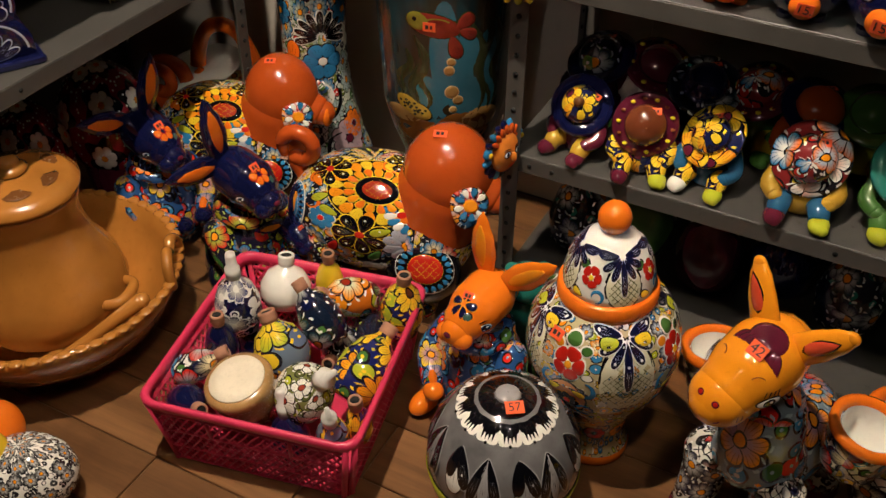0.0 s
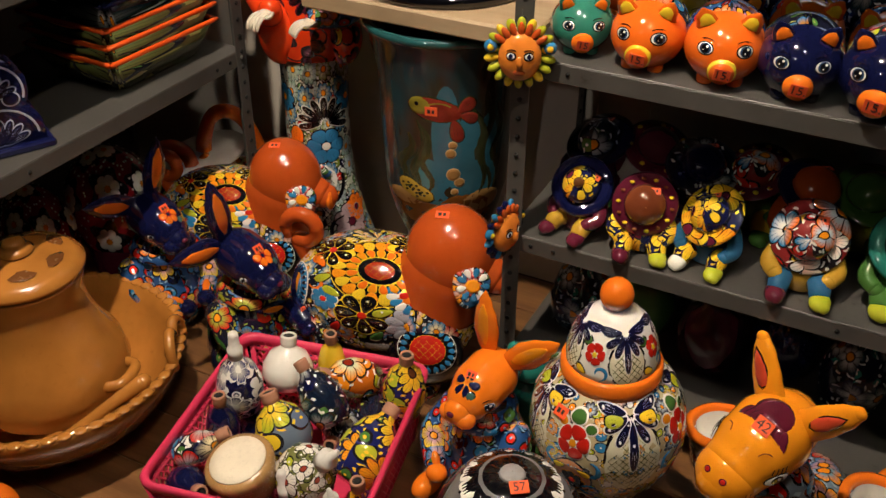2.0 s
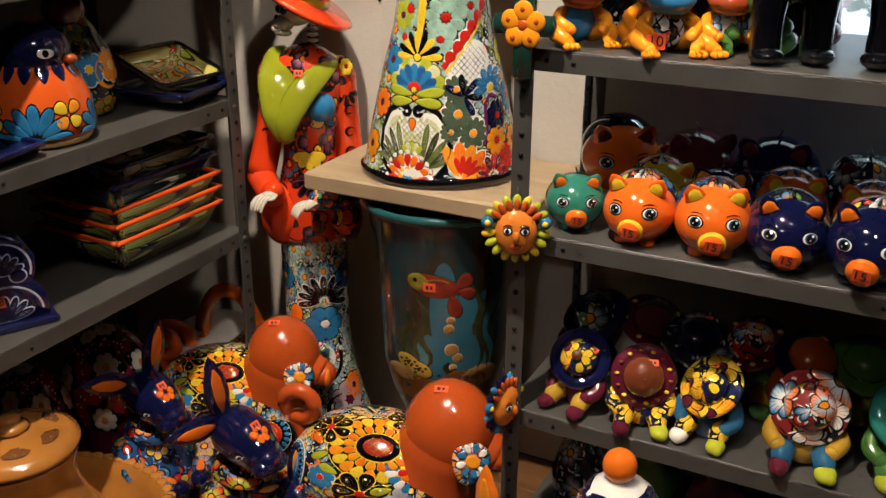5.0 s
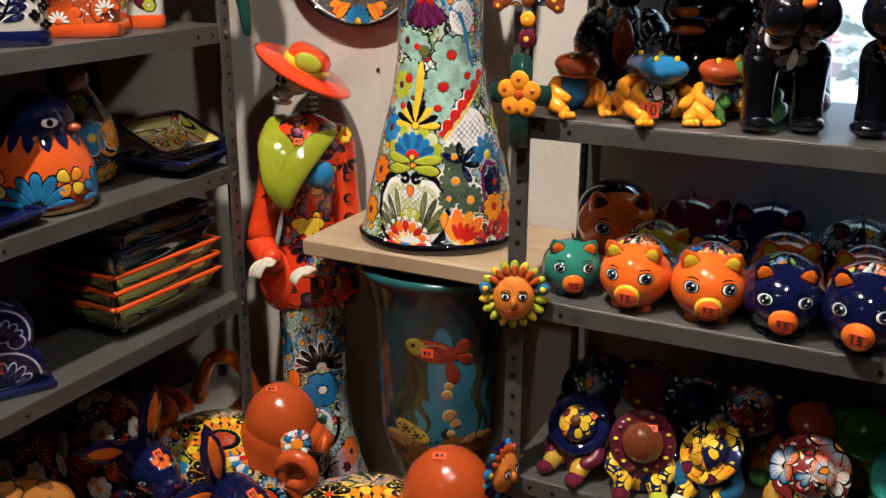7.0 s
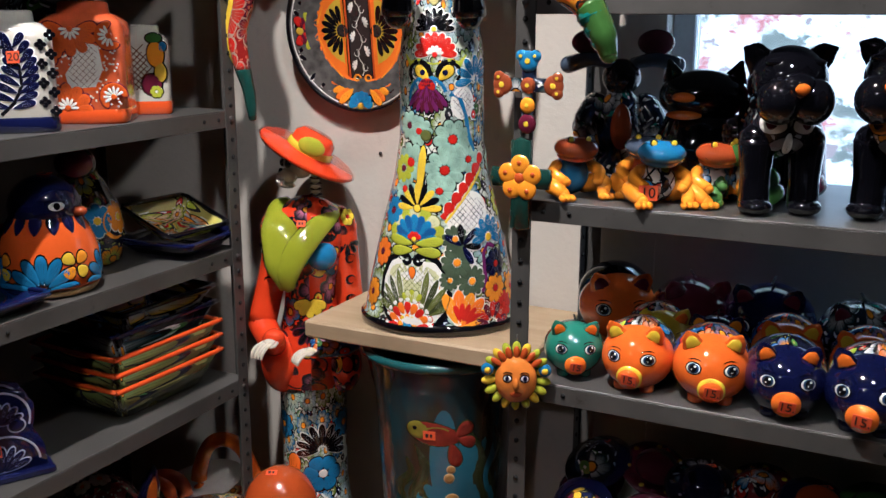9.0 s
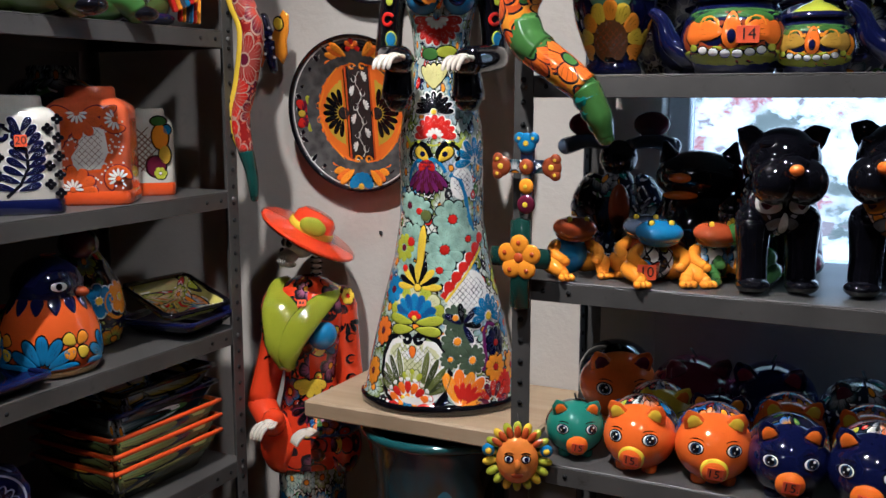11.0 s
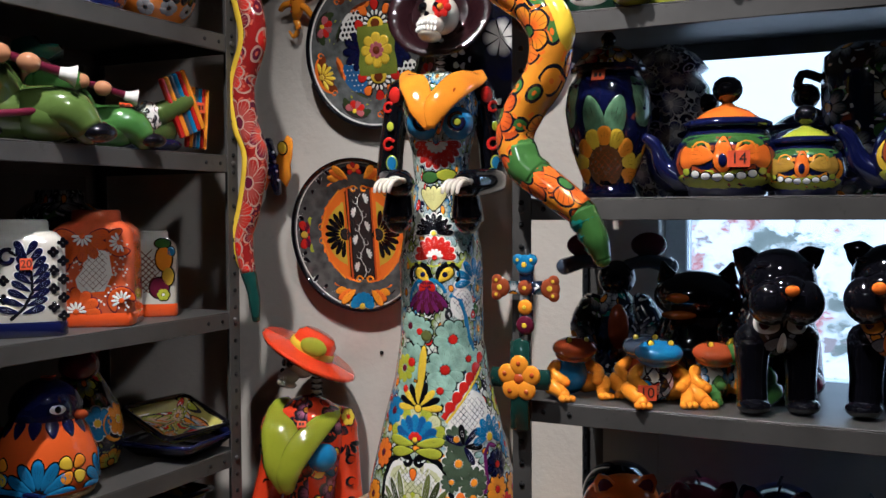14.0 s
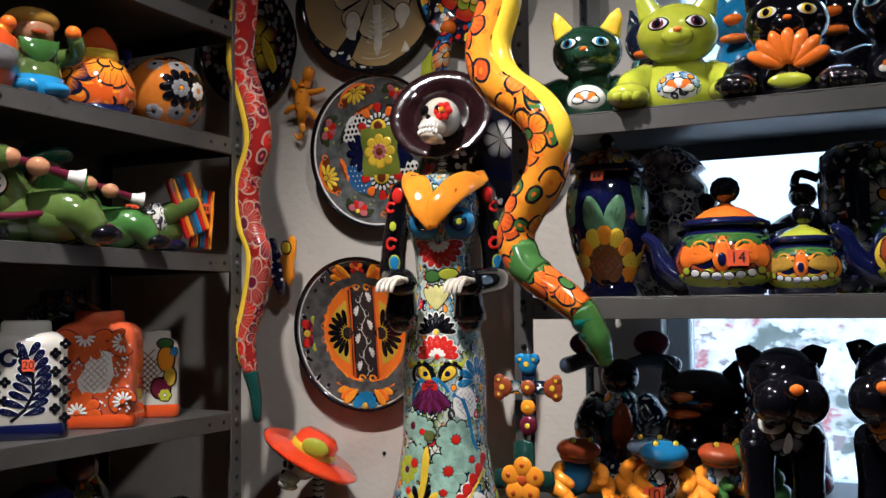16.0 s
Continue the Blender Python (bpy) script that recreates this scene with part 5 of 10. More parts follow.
    b.tube([(0.215, 0.0, 0.290), (0.258, 0.0, 0.272)], [0.045, 0.036], TERRAG, seg=24)
    b.ball((0.276, 0.0, 0.268), (0.012, 0.034, 0.030), ORANGEG)
    EARP = talavera("ear_flower_glaze", (0.03, 0.10, 0.22), (RED, WHITE, AMBER), 24, leaf=(SKY, WHITE, GREEN), hatch=0, seed=3)
    for s in (-1, 1):
        e = Matrix.Translation((0.222, s * 0.080, 0.296)) @ Euler((radians(s * 30), radians(20), radians(s * -22))).to_matrix().to_4x4()
        b.slab([(0.038 * math.cos(t) * (1 + 0.25 * math.sin(t)), 0.042 * math.sin(t)) for t in (2 * math.pi * j / 22 for j in range(22))], 0.016, EARP, e, 0.006, 0.004)
        at = on_plane(e @ pose(0, 0.0, 0) if s < 0 else e @ pose(0, 0, 0, 0, 0, 180))
        fan(b, at, 0.0, 0.006, 90, 9, 320, 0.014, 0.020, 0.012, [SKYG, WHITEG], BLACK, 0.0135)
        oval(b, at, 0.0, 0.004, 0.016, 0.014, AMBERG if s < 0 else REDG, edge=WHITEG, lift=0.0150)
        eye(b, on_ball(hc, hr, a0=radians(90 - s * 44)), 0, 0.0, 0.012)
    b.tag(pose(0.146, -0.024, 0.4155, -76, 0, 10), "", 0.027, 0.019)
    # curled tail
    pts = [(-0.165 + 0.034 * math.cos(radians(a)) + 0.0, -0.006 - 0.014 * i / 9, 0.318 + 0.034 * math.sin(radians(a))) for i, a in enumerate(range(250, 610, 40))]
    b.tube([(-0.150, 0.0, 0.235), (-0.170, 0.0, 0.265)] + pts, [0.024, 0.020] + [0.0165] * (len(pts) - 2) + [0.014, 0.010], TERRAG, seg=16)
    m = m @ Matrix.Diagonal((S, S, S, 1))
    return b.thing("pig_figure", m, label, "pig figurine", "ceramic pigs with curled tails")


curly_pig(pose(-0.878, 1.41, 0, 0, 0, 10), "ceramic pig with burnt orange head and bright painted body", 1.0)
curly_pig(pose(-1.365, 1.535, 0, 0, 0, 16), "ceramic pig with orange head standing beside the skeleton lady", 0.92)

# tall loop-handled basket jar behind
lj = Body().lathe([(0.06, 0), (0.085, 0.02), (0.095, 0.10), (0.085, 0.18), (0.09, 0.21), (0.08, 0.21), (0.001, 0.18)], MIX_A, seg=36)
lj.tube([(-0.075, 0, 0.18), (-0.09, 0, 0.26), (-0.055, 0, 0.35), (0, 0, 0.375), (0.055, 0, 0.35), (0.09, 0, 0.26), (0.075, 0, 0.18)], [0.03, 0.024, 0.02, 0.019, 0.02, 0.024, 0.03], ORANGEG, seg=16)
lj.thing("handled_jar", pose(-1.455, 1.665, 0, 0, 0, 14) @ Matrix.Diagonal((0.85, 0.85, 0.985, 1)), "painted ceramic jar with a tall orange loop handle", "jar")
lk = Body().lathe([(0.05, 0), (0.08, 0.03), (0.085, 0.12), (0.06, 0.19), (0.05, 0.2)], MIX_E, seg=36)
lk.tube([(-0.04, 0, 0.19), (-0.055, 0, 0.25), (-0.02, 0, 0.285), (0.025, 0, 0.275), (0.04, 0, 0.23), (0.01, 0, 0.2)], [0.022, 0.02, 0.019, 0.019, 0.018, 0.014], TERRAG, seg=14)
lk.thing("handled_jar", pose(-1.56, 1.575, 0, 0, 0, 20), "dark painted ceramic jar with a small orange loop", "jar")
part_white = Body().lathe([(0.05, 0), (0.10, 0.012), (0.115, 0.022), (0.112, 0.026), (0.001, 0.012)], WHITEG, seg=36)
part_white.thing("white_dish", pose(-1.52, 1.64, 0.225, 8, -10, 0), "plain white dish leaning on painted jars", "dish")

# red turtle shell jars
CRIMSON = glaze("crimson_glaze", (0.30, 0.012, 0.028), 0.09, 0.3, 14)
for x, y, s, rz in ((-1.535, 1.335, 0.92, 20), (-1.625, 1.19, 0.80, -10)):
    sc, sr = (0, 0, 0.205), (0.118, 0.100, 0.118)
    tb = Body().ball(sc, sr, CRIMSON, seg=44, rings=28)
    tb.lathe([(0.07, 0), (0.08, 0.01), (0.07, 0.05), (0.085, 0.14)], PLUMG)
    for a, e, r in ((20, 34, 0.040), (-42, 18, 0.040), (72, 30, 0.038), (10, -18, 0.040), (30, 82, 0.036), (-30, 66, 0.030), (128, 24, 0.038), (-100, 30, 0.038)):
        at = on_ball(sc, sr, a0=radians(a), e0=radians(e))
        blob(tb, at, 0, 0, [(r * (1.0 + 0.22 * math.cos(5 * u)) * math.cos(u), r * (1.0 + 0.22 * math.cos(5 * u)) * math.sin(u)) for u in (2 * math.pi * j / 30 for j in range(30))], BLACK, 0.0012)
        daisy(tb, at, 0, 0, r * 0.72, 7, WHITEG, AMBERG, None, 0.0020, turn=a)
        for k in range(16):
            u = 2 * math.pi * k / 16
            oval(tb, at, r * 1.42 * math.cos(u), r * 1.42 * math.sin(u), 0.0026, 0.0026, WHITEG, lift=0.0012, n=8)
    tb.thing("crimson_jar", pose(x, y, 0, 0, 0, rz) @ Matrix.Diagonal((s, s, s * 1.35, 1)), "crimson round ceramic jar with white daisies and dots", "jar", "crimson jars")

# green frog on the floor behind the rabbit
fb = Body().ball((0, 0, 0.10), (0.06, 0.055, 0.10), TEALG).ball((0, -0.02, 0.215), (0.042, 0.045, 0.04), TEALG).ball((-0.03, -0.02, 0.25), 0.014, TEALG).ball((0.03, -0.02, 0.25), 0.014, TEALG)
fb.ball((-0.05, -0.05, 0.10), (0.018, 0.03, 0.05), YELLOWG).ball((0.06, -0.04, 0.10), (0.02, 0.03, 0.05), TEALG).ball((-0.05, -0.06, 0.02), (0.035, 0.05, 0.02), GREENG).ball((0.05, -0.06, 0.02), (0.035, 0.05, 0.02), GREENG)
fb.tag(pose(0.0, -0.02, 0.256, -85, 0, 0), "", 0.02, 0.015)
fb.thing("frog_figure", facing(-0.50, 1.325, 0.0, 10), "dark green glazed ceramic frog behind the orange rabbit", "frog figurine")

# things at the near end of the floor
hb = Body().ball((0, 0, 0.07), (0.085, 0.07, 0.07), talavera("black_scales_on_white_glaze", WHITE, (INK, INK), 40, hatch=0, leaf=(INK, INK, WHITE), seed=4)).ball((-0.06, 0.0, 0.12), (0.045, 0.04, 0.05), YELLOWG).ball((-0.09, 0.0, 0.13), (0.03, 0.025, 0.02), LIMEG).ball((-0.07, 0.02, 0.18), (0.03, 0.02, 0.03), PLUMG)
hb.thing("hen_figure", pose(-1.099, 0.611, 0.050) @ pose(0, 0, -0.05, 0, 0, 30), "black and white scaled ceramic hen with yellow head", "hen figurine")
ob = Body().ball((0, 0, 0.10), (0.05, 0.05, 0.055), ORANGEG).lathe([(0.04, 0), (0.05, 0.01), (0.045, 0.06)], PLUMG)
ob.thing("orange_knob_jar", pose(-1.195, 0.640, 0.100) @ pose(0, 0, -0.10), "orange topped ceramic jar on the floor", "jar")

# ---- board, fish vase, skeleton ladies, wall pieces ----
PINE = board_wood("bare_pine", (0.34, 0.235, 0.13), (0.52, 0.40, 0.26), 0.65)
Body().box((-1.115, 1.532, 0.728), (-0.612, 1.852, 0.764), PINE, bev=0.004).thing("pine_board", I4, "rough sawn pale pine board lying on the vase", "board")


def fish_vase(m):
    t = holder("fish_vase", m, "tall dark ceramic floor vase with fish and coral, board's shade in its colours", "vase")
    w = Web("shaded_underwater_glaze")
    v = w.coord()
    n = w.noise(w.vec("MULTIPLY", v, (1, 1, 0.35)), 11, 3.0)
    # sea tones lowered to hold the shade of the board above
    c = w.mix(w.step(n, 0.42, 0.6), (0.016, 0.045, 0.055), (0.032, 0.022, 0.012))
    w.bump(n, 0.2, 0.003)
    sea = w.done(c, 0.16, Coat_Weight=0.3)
    prof = [(0.10, 0.0), (0.105, 0.02), (0.085, 0.06), (0.09, 0.20), (0.118, 0.27), (0.135, 0.34), (0.142, 0.48), (0.148, 0.60), (0.165, 0.68), (0.176, 0.70), (0.176, 0.708), (0.16, 0.705), (0.14, 0.64), (0.001, 0.60)]
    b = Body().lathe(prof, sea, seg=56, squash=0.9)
    at = on_lathe(prof[:10], squash=0.9)
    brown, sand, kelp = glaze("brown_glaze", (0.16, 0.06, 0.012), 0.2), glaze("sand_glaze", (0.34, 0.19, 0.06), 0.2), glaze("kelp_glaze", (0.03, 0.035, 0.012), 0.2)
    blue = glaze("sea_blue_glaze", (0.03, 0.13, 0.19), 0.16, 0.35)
    for x, z, rx, rz in ((0.005, 0.50, 0.03, 0.11), (0.055, 0.44, 0.035, 0.11), (-0.03, 0.38, 0.03, 0.06), (0.10, 0.44, 0.03, 0.10), (0.03, 0.36, 0.06, 0.06)):
        oval(b, at, x, z, rx, rz, blue, lift=0.0004, n=22)
    for x, z, rx, rz, mt in ((-0.06, 0.30, 0.075, 0.035, brown), (0.05, 0.315, 0.06, 0.04, brown), (0.09, 0.33, 0.05, 0.03, sand), (-0.09, 0.335, 0.05, 0.02, sand), (0.02, 0.29, 0.10, 0.025, brown)):
        oval(b, at, x, z, rx, rz, mt, lift=0.0008, n=20)
    for x, z, l, a in ((-0.065, 0.345, 0.16, 80), (-0.03, 0.36, 0.17, 96), (0.08, 0.35, 0.24, 84), (0.105, 0.35, 0.22, 100), (0.12, 0.36, 0.2, 86), (-0.10, 0.37, 0.13, 75)):
        pts = [(x + math.cos(radians(a)) * l * i / 12 + 0.010 * math.sin(i * 0.9), z + math.sin(radians(a)) * l * i / 12) for i in range(13)]
        stroke(b, at, pts, 0.024, kelp, 0.0010, True)
    for x, z in ((-0.075, 0.365), (-0.05, 0.352)):
        oval(b, at, x, z, 0.032, 0.020, glaze("ochre_coral_glaze", (0.40, 0.25, 0.03), 0.15), rot=-20, edge=kelp, lift=0.0012)
        for k in range(10):
            oval(b, at, x + 0.022 * math.cos(k * 2.4) * (k / 10), z + 0.014 * math.sin(k * 2.4) * (k / 10), 0.004, 0.003, kelp, lift=0.0017, n=8)
    for x, z, r in ((0.016, 0.455, 0.010), (0.022, 0.405, 0.014), (0.035, 0.385, 0.010), (0.025, 0.362, 0.007), (0.02, 0.475, 0.008)):
        oval(b, at, x, z, r, r, sand, edge=glaze("pale_sand_glaze", (0.5, 0.36, 0.18), 0.2), lift=0.0013)
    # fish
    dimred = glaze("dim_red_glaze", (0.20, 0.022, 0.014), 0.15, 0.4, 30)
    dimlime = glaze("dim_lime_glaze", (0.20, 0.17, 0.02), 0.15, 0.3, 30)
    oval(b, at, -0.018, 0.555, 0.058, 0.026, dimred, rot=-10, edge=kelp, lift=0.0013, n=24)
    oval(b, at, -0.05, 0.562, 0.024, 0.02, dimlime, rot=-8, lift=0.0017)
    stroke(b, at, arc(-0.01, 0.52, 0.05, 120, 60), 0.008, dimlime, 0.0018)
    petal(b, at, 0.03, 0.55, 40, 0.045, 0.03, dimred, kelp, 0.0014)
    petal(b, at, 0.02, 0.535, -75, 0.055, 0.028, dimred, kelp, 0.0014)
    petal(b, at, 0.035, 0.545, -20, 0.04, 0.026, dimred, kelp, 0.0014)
    oval(b, at, -0.056, 0.566, 0.005, 0.005, BLACK, edge=WHITEG, lift=0.002)
    part("vase_body", b, t)
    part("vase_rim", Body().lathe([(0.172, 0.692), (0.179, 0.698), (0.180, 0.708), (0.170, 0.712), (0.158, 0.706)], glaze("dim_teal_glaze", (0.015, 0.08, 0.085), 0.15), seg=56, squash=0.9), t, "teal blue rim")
    part("price_sticker", Body().tag(I4), t, "orange paper price sticker", m=pose(-0.025, -0.131, 0.552, 4, 0, -10))
    return t


fish_vase(facing(-0.862, 1.685, 0.0) @ pose(0, 0, 0, 0, 0, -3))


def skull(b, c, rot, s=1.0, flower=None):
    m = Matrix.Translation(c) @ Euler([radians(a) for a in rot]).to_matrix().to_4x4() @ Matrix.Diagonal((s, s, s, 1))
    P = lambda *p: m @ Vector(p)
    b.ball(P(0, 0.008, 0.012), (0.036 * s, 0.044 * s, 0.038 * s), BONE, rot)
    b.ball(P(0, -0.022, -0.022), (0.026 * s, 0.026 * s, 0.020 * s), BONE, rot)
    b.ball(P(0, -0.022, -0.044), (0.022 * s, 0.024 * s, 0.010 * s), BONE, rot)
    for sx in (-1, 1):
        b.ball(P(sx * 0.0155, -0.032, 0.010), (0.0105 * s, 0.008 * s, 0.011 * s), BLACK, rot)
    b.ball(P(0, -0.042, -0.010), (0.005 * s, 0.006 * s, 0.007 * s), BLACK, rot)
    for row, z in ((0, -0.0265), (1, -0.038)):
        for k in range(7):
            a = radians((k - 3) * 17)
            b.ball(P(0.024 * math.sin(a), -0.024 - 0.023 * math.cos(a), z), (0.0036 * s, 0.003 * s, 0.0055 * s), WHITEG, rot, seg=8, rings=6)
    if flower:
        for k in range(6):
            b.ball(P(0.026 + 0.012 * math.cos(k * 1.047), -0.034, 0.004 + 0.012 * math.sin(k * 1.047)), (0.008 * s, 0.005 * s, 0.008 * s), flower, seg=10, rings=8)
        b.ball(P(0.026, -0.041, 0.004), 0.006 * s, AMBERG, seg=10, rings=8)


def bony_hand(b, w, d, s=1.0):
    """From the wrist w along d, fingers drooping."""
    w, d = Vector(w), Vector(d).normalized()
    side = d.cross(Vector((0, 0, 1))).normalized()
    b.ball(w + d * 0.014 * s, (0.016 * s, 0.016 * s, 0.010 * s), BONE, seg=14, rings=10)
    for k in range(4):
        o = side * (k - 1.5) * 0.0085 * s
        b.tube([w + d * 0.02 * s + o, w + d * 0.038 * s + o * 1.15 + Vector((0, 0, -0.002)), w + d * 0.052 * s + o * 1.2 + Vector((0, 0, -0.012 * s)), w + d * 0.058 * s + o * 1.2 + Vector((0, 0, -0.024 * s))], [0.0052 * s, 0.0046 * s, 0.0046 * s, 0.0034 * s], BONE, seg=8, sub=3)
    b.tube([w + d * 0.006 * s - side * 0.014 * s, w + d * 0.026 * s - side * 0.026 * s, w + d * 0.038 * s - side * 0.026 * s], [0.005 * s, 0.0045 * s, 0.003 * s], BONE, seg=8, sub=3)


def vertebrae(b, x, y, z0, z1, n=5):
    for k in range(n):
        z = z0 + (z1 - z0) * k / (n - 1)
        b.ball((x, y, z), (0.011, 0.011, (z1 - z0) / n * 0.6), BONE, seg=12, rings=8)
        b.ball((x, y - 0.006, z - 0.002), (0.015, 0.004, 0.0035), BLACK, seg=10, rings=6)


GOWN = talavera("gown_glaze", (0.46, 0.50, 0.40), (SKY, (0.20, 0.26, 0.04), (0.24, 0.38, 0.30), (0.30, 0.40, 0.36)), 19, leaf=(GREEN, NAVY, (0.16, 0.20, 0.03), RED, INK), petal=9, tip=(0.66, 0.68, 0.60), seed=11)
BLACKF = talavera("black_sleeve_glaze", (0.006, 0.007, 0.01), (RED, LIME, SKY), 15, rand=0.9, leaf=(INK, INK, YELLOW), hatch=0, size=0.75, seed=3)
MINT = glaze("mint_glaze", (0.32, 0.50, 0.40), 0.09, 0.35, 40)


def lady_black(m):
    b = Body()
    prof = [(0.160, 0.0), (0.166, 0.004), (0.166, 0.02), (0.160, 0.026), (0.146, 0.10), (0.120, 0.215), (0.098, 0.30), (0.086, 0.38), (0.084, 0.45), (0.086, 0.53), (0.080, 0.58), (0.066, 0.64), (0.054, 0.70), (0.060, 0.76), (0.075, 0.82), (0.080, 0.86), (0.070, 0.895), (0.045, 0.915), (0.018, 0.925)]
    b.lathe(prof, GOWN, seg=64, squash=0.86)
    b.lathe([(0.158, 0.0), (0.169, 0.003), (0.170, 0.018), (0.160, 0.024)], BLACK, seg=64, squash=0.87)
    at = on_lathe(prof, squash=0.86)
    L = lambda a: on_lathe(prof, squash=0.86, a0=radians(a))
    olive = glaze("olive_glaze", (0.13, 0.15, 0.04), 0.1, 0.3, 30)
    # great heart cartouche at the hem
    cx = -0.057
    palelime = glaze("pale_lime_glaze", (0.60, 0.60, 0.34), 0.1, 0.2)
    leafg = glaze("dark_olive_glaze", (0.045, 0.055, 0.02), 0.1, 0.3, 30)
    heart = [(0.078 * math.cos(t) * (1 - 0.20 * max(0, -math.sin(t))), 0.074 * math.sin(t) - 0.016 * max(0, math.cos(2 * t - math.pi)) * (math.sin(t) > 0.8)) for t in (2 * math.pi * j / 36 for j in range(36))]
    blob(b, at, cx, 0.088, [(x * 1.06, z * 1.04) for x, z in heart], WHITEG, 0.0006)
    lattice(b, at, cx, 0.112, 0.10, 0.062, 0.0115, olive, palelime, 0.0010)
    for q in (-1, 1):
        stroke(b, at, [(cx + q * 0.010, 0.156), (cx + q * 0.030, 0.160), (cx + q * 0.055, 0.145), (cx + q * 0.074, 0.112), (cx + q * 0.077, 0.075), (cx + q * 0.066, 0.042), (cx + q * 0.044, 0.014)], 0.012, BLACK, 0.0017)
        stroke(b, at, arc(cx + q * 0.013, 0.148, 0.010, 90 - q * 60, 90 - q * 60 + q * 330, 14, -0.004), 0.009, BLACK, 0.0019)
        for k in range(5):
            petal(b, at, cx + q * (0.018 + 0.004 * k), 0.042, 90 - q * (10 + 14 * k), 0.088 - 0.009 * k, 0.013, leafg if k % 2 else olive, WHITEG, 0.0014)
    petal(b, at, cx, 0.112, 90, 0.024, 0.014, ORANGEG, BLACK, 0.0016)
    fan(b, at, cx, 0.062, 90, 5, 90, 0.004, 0.026, 0.012, [LIMEG, palelime], olive, 0.0015)
    fan(b, at, -0.066, 0.022, 90, 9, 190, 0.020, 0.026, 0.015, [REDG, ORANGEG], WHITEG, 0.0018)
    fan(b, at, -0.066, 0.022, 90, 11, 185, 0.044, 0.009, 0.011, [WHITEG], REDG, 0.0016)
    fan(b, at, -0.066, 0.022, 90, 5, 170, 0.009, 0.012, 0.010, [AMBERG, YELLOWG], REDG, 0.0022, heart=SKYG)
    # bow, blue fan, lime flare
    fan(b, at, -0.053, 0.192, 90, 7, 150, 0.030, 0.034, 0.026, [LIMEG, palelime], olive, 0.0010)
    fan(b, at, -0.053, 0.190, 90, 9, 176, 0.008, 0.042, 0.018, [SKYG, glaze("mid_blue_glaze", (0.02, 0.10, 0.28), 0.09, 0.3)], BLACK, 0.0015)
    fan(b, at, -0.053, 0.190, 90, 4, 130, 0.002, 0.014, 0.011, [REDG], None, 0.0020, heart=YELLOWG)
    for q in (-1, 1):
        for k in (0, 1):
            petal(b, at, -0.053 + q * 0.002, 0.181 - 0.012 * k, 90 - q * (82 + 14 * k), 0.060 - 0.006 * k, 0.020, LIMEG, BLACK, 0.0018 + 0.0002 * k)
    # yellow spray with its long stalk, mint daisies
    fan(b, at, -0.047, 0.250, 90, 9, 176, 0.007, 0.044, 0.014, [YELLOWG, BLACK], BLACK, 0.0014, heart=YELLOWG)
    for x, z, r in ((0.008, 0.325, 0.042), (-0.064, 0.338, 0.040), (0.024, 0.385, 0.040), (-0.002, 0.285, 0.032), (-0.078, 0.285, 0.030), (-0.045, 0.400, 0.030), (0.058, 0.345, 0.030)):
        daisy(b, at, x, z, r, 9, MINT, REDG, BLACK, 0.0012, turn=z * 900)
    petal(b, at, -0.046, 0.262, 84, 0.112, 0.017, YELLOWG, BLACK, 0.0019)
    oval(b, at, -0.030, 0.392, 0.012, 0.012, olive, edge=BLACK, lift=0.0020)
    # red wave over a latticed field
    lattice(b, at, 0.058, 0.238, 0.085, 0.080, 0.0125, NAVYG, WHITEG, 0.0011)
    for k in range(6):
        petal(b, at, 0.010 + 0.0145 * k, 0.240 + 0.0185 * k, 60, 0.026, 0.022, REDG, WHITEG, 0.0016)
    stroke(b, at, [(0.004 + 0.0075 * i, 0.232 + 0.0092 * i) for i in range(12)], 0.012, REDG, 0.0021)
    stroke(b, at, [(0.010 + 0.0075 * i, 0.224 + 0.0092 * i) for i in range(12)], 0.006, YELLOWG, 0.0019)
    # dark drops, green daisies, swirl and orange leaves towards the side
    for k in range(5):
        petal(b, at, 0.045, 0.178, 150 - 52 * k, 0.044, 0.014, BLACK if k % 2 else NAVYG, WHITEG, 0.0015)
    for x, z, r in ((0.030, 0.192, 0.028), (0.034, 0.146, 0.034), (0.066, 0.108, 0.032), (0.020, 0.112, 0.022)):
        daisy(b, at, x, z, r, 11, glaze("grey_green_glaze", (0.07, 0.10, 0.06), 0.1, 0.3, 40), AMBERG, WHITEG, 0.0014, turn=z * 700)
    fan(b, at, 0.108, 0.190, 90, 7, 200, 0.008, 0.036, 0.017, [SKYG], WHITEG, 0.0015, heart=YELLOWG)
    stroke(b, at, [(0.125, 0.170), (0.105, 0.176), (0.094, 0.160), (0.096, 0.130), (0.100, 0.105), (0.090, 0.085)], 0.009, glaze("violet_glaze", (0.16, 0.02, 0.12), 0.09), 0.0018)
    for x, z, mt in ((0.125, 0.088, AMBERG), (0.128, 0.135, NAVYG), (0.150, 0.05, REDG)):
        daisy(b, at, x, z, 0.030, 9, mt, REDG, BLACK, 0.0014)
    for k in range(5):
        petal(b, at, 0.040, 0.020, 20 + 24 * k, 0.074, 0.024, ORANGEG if k % 2 else AMBERG, WHITEG, 0.0015)
        petal(b, at, 0.046, 0.024, 26 + 22 * k, 0.044, 0.012, REDG, None, 0.0019)
    fan(b, at, 0.115, 0.020, 90, 7, 160, 0.010, 0.034, 0.015, [PLUMG, REDG], WHITEG, 0.0015)
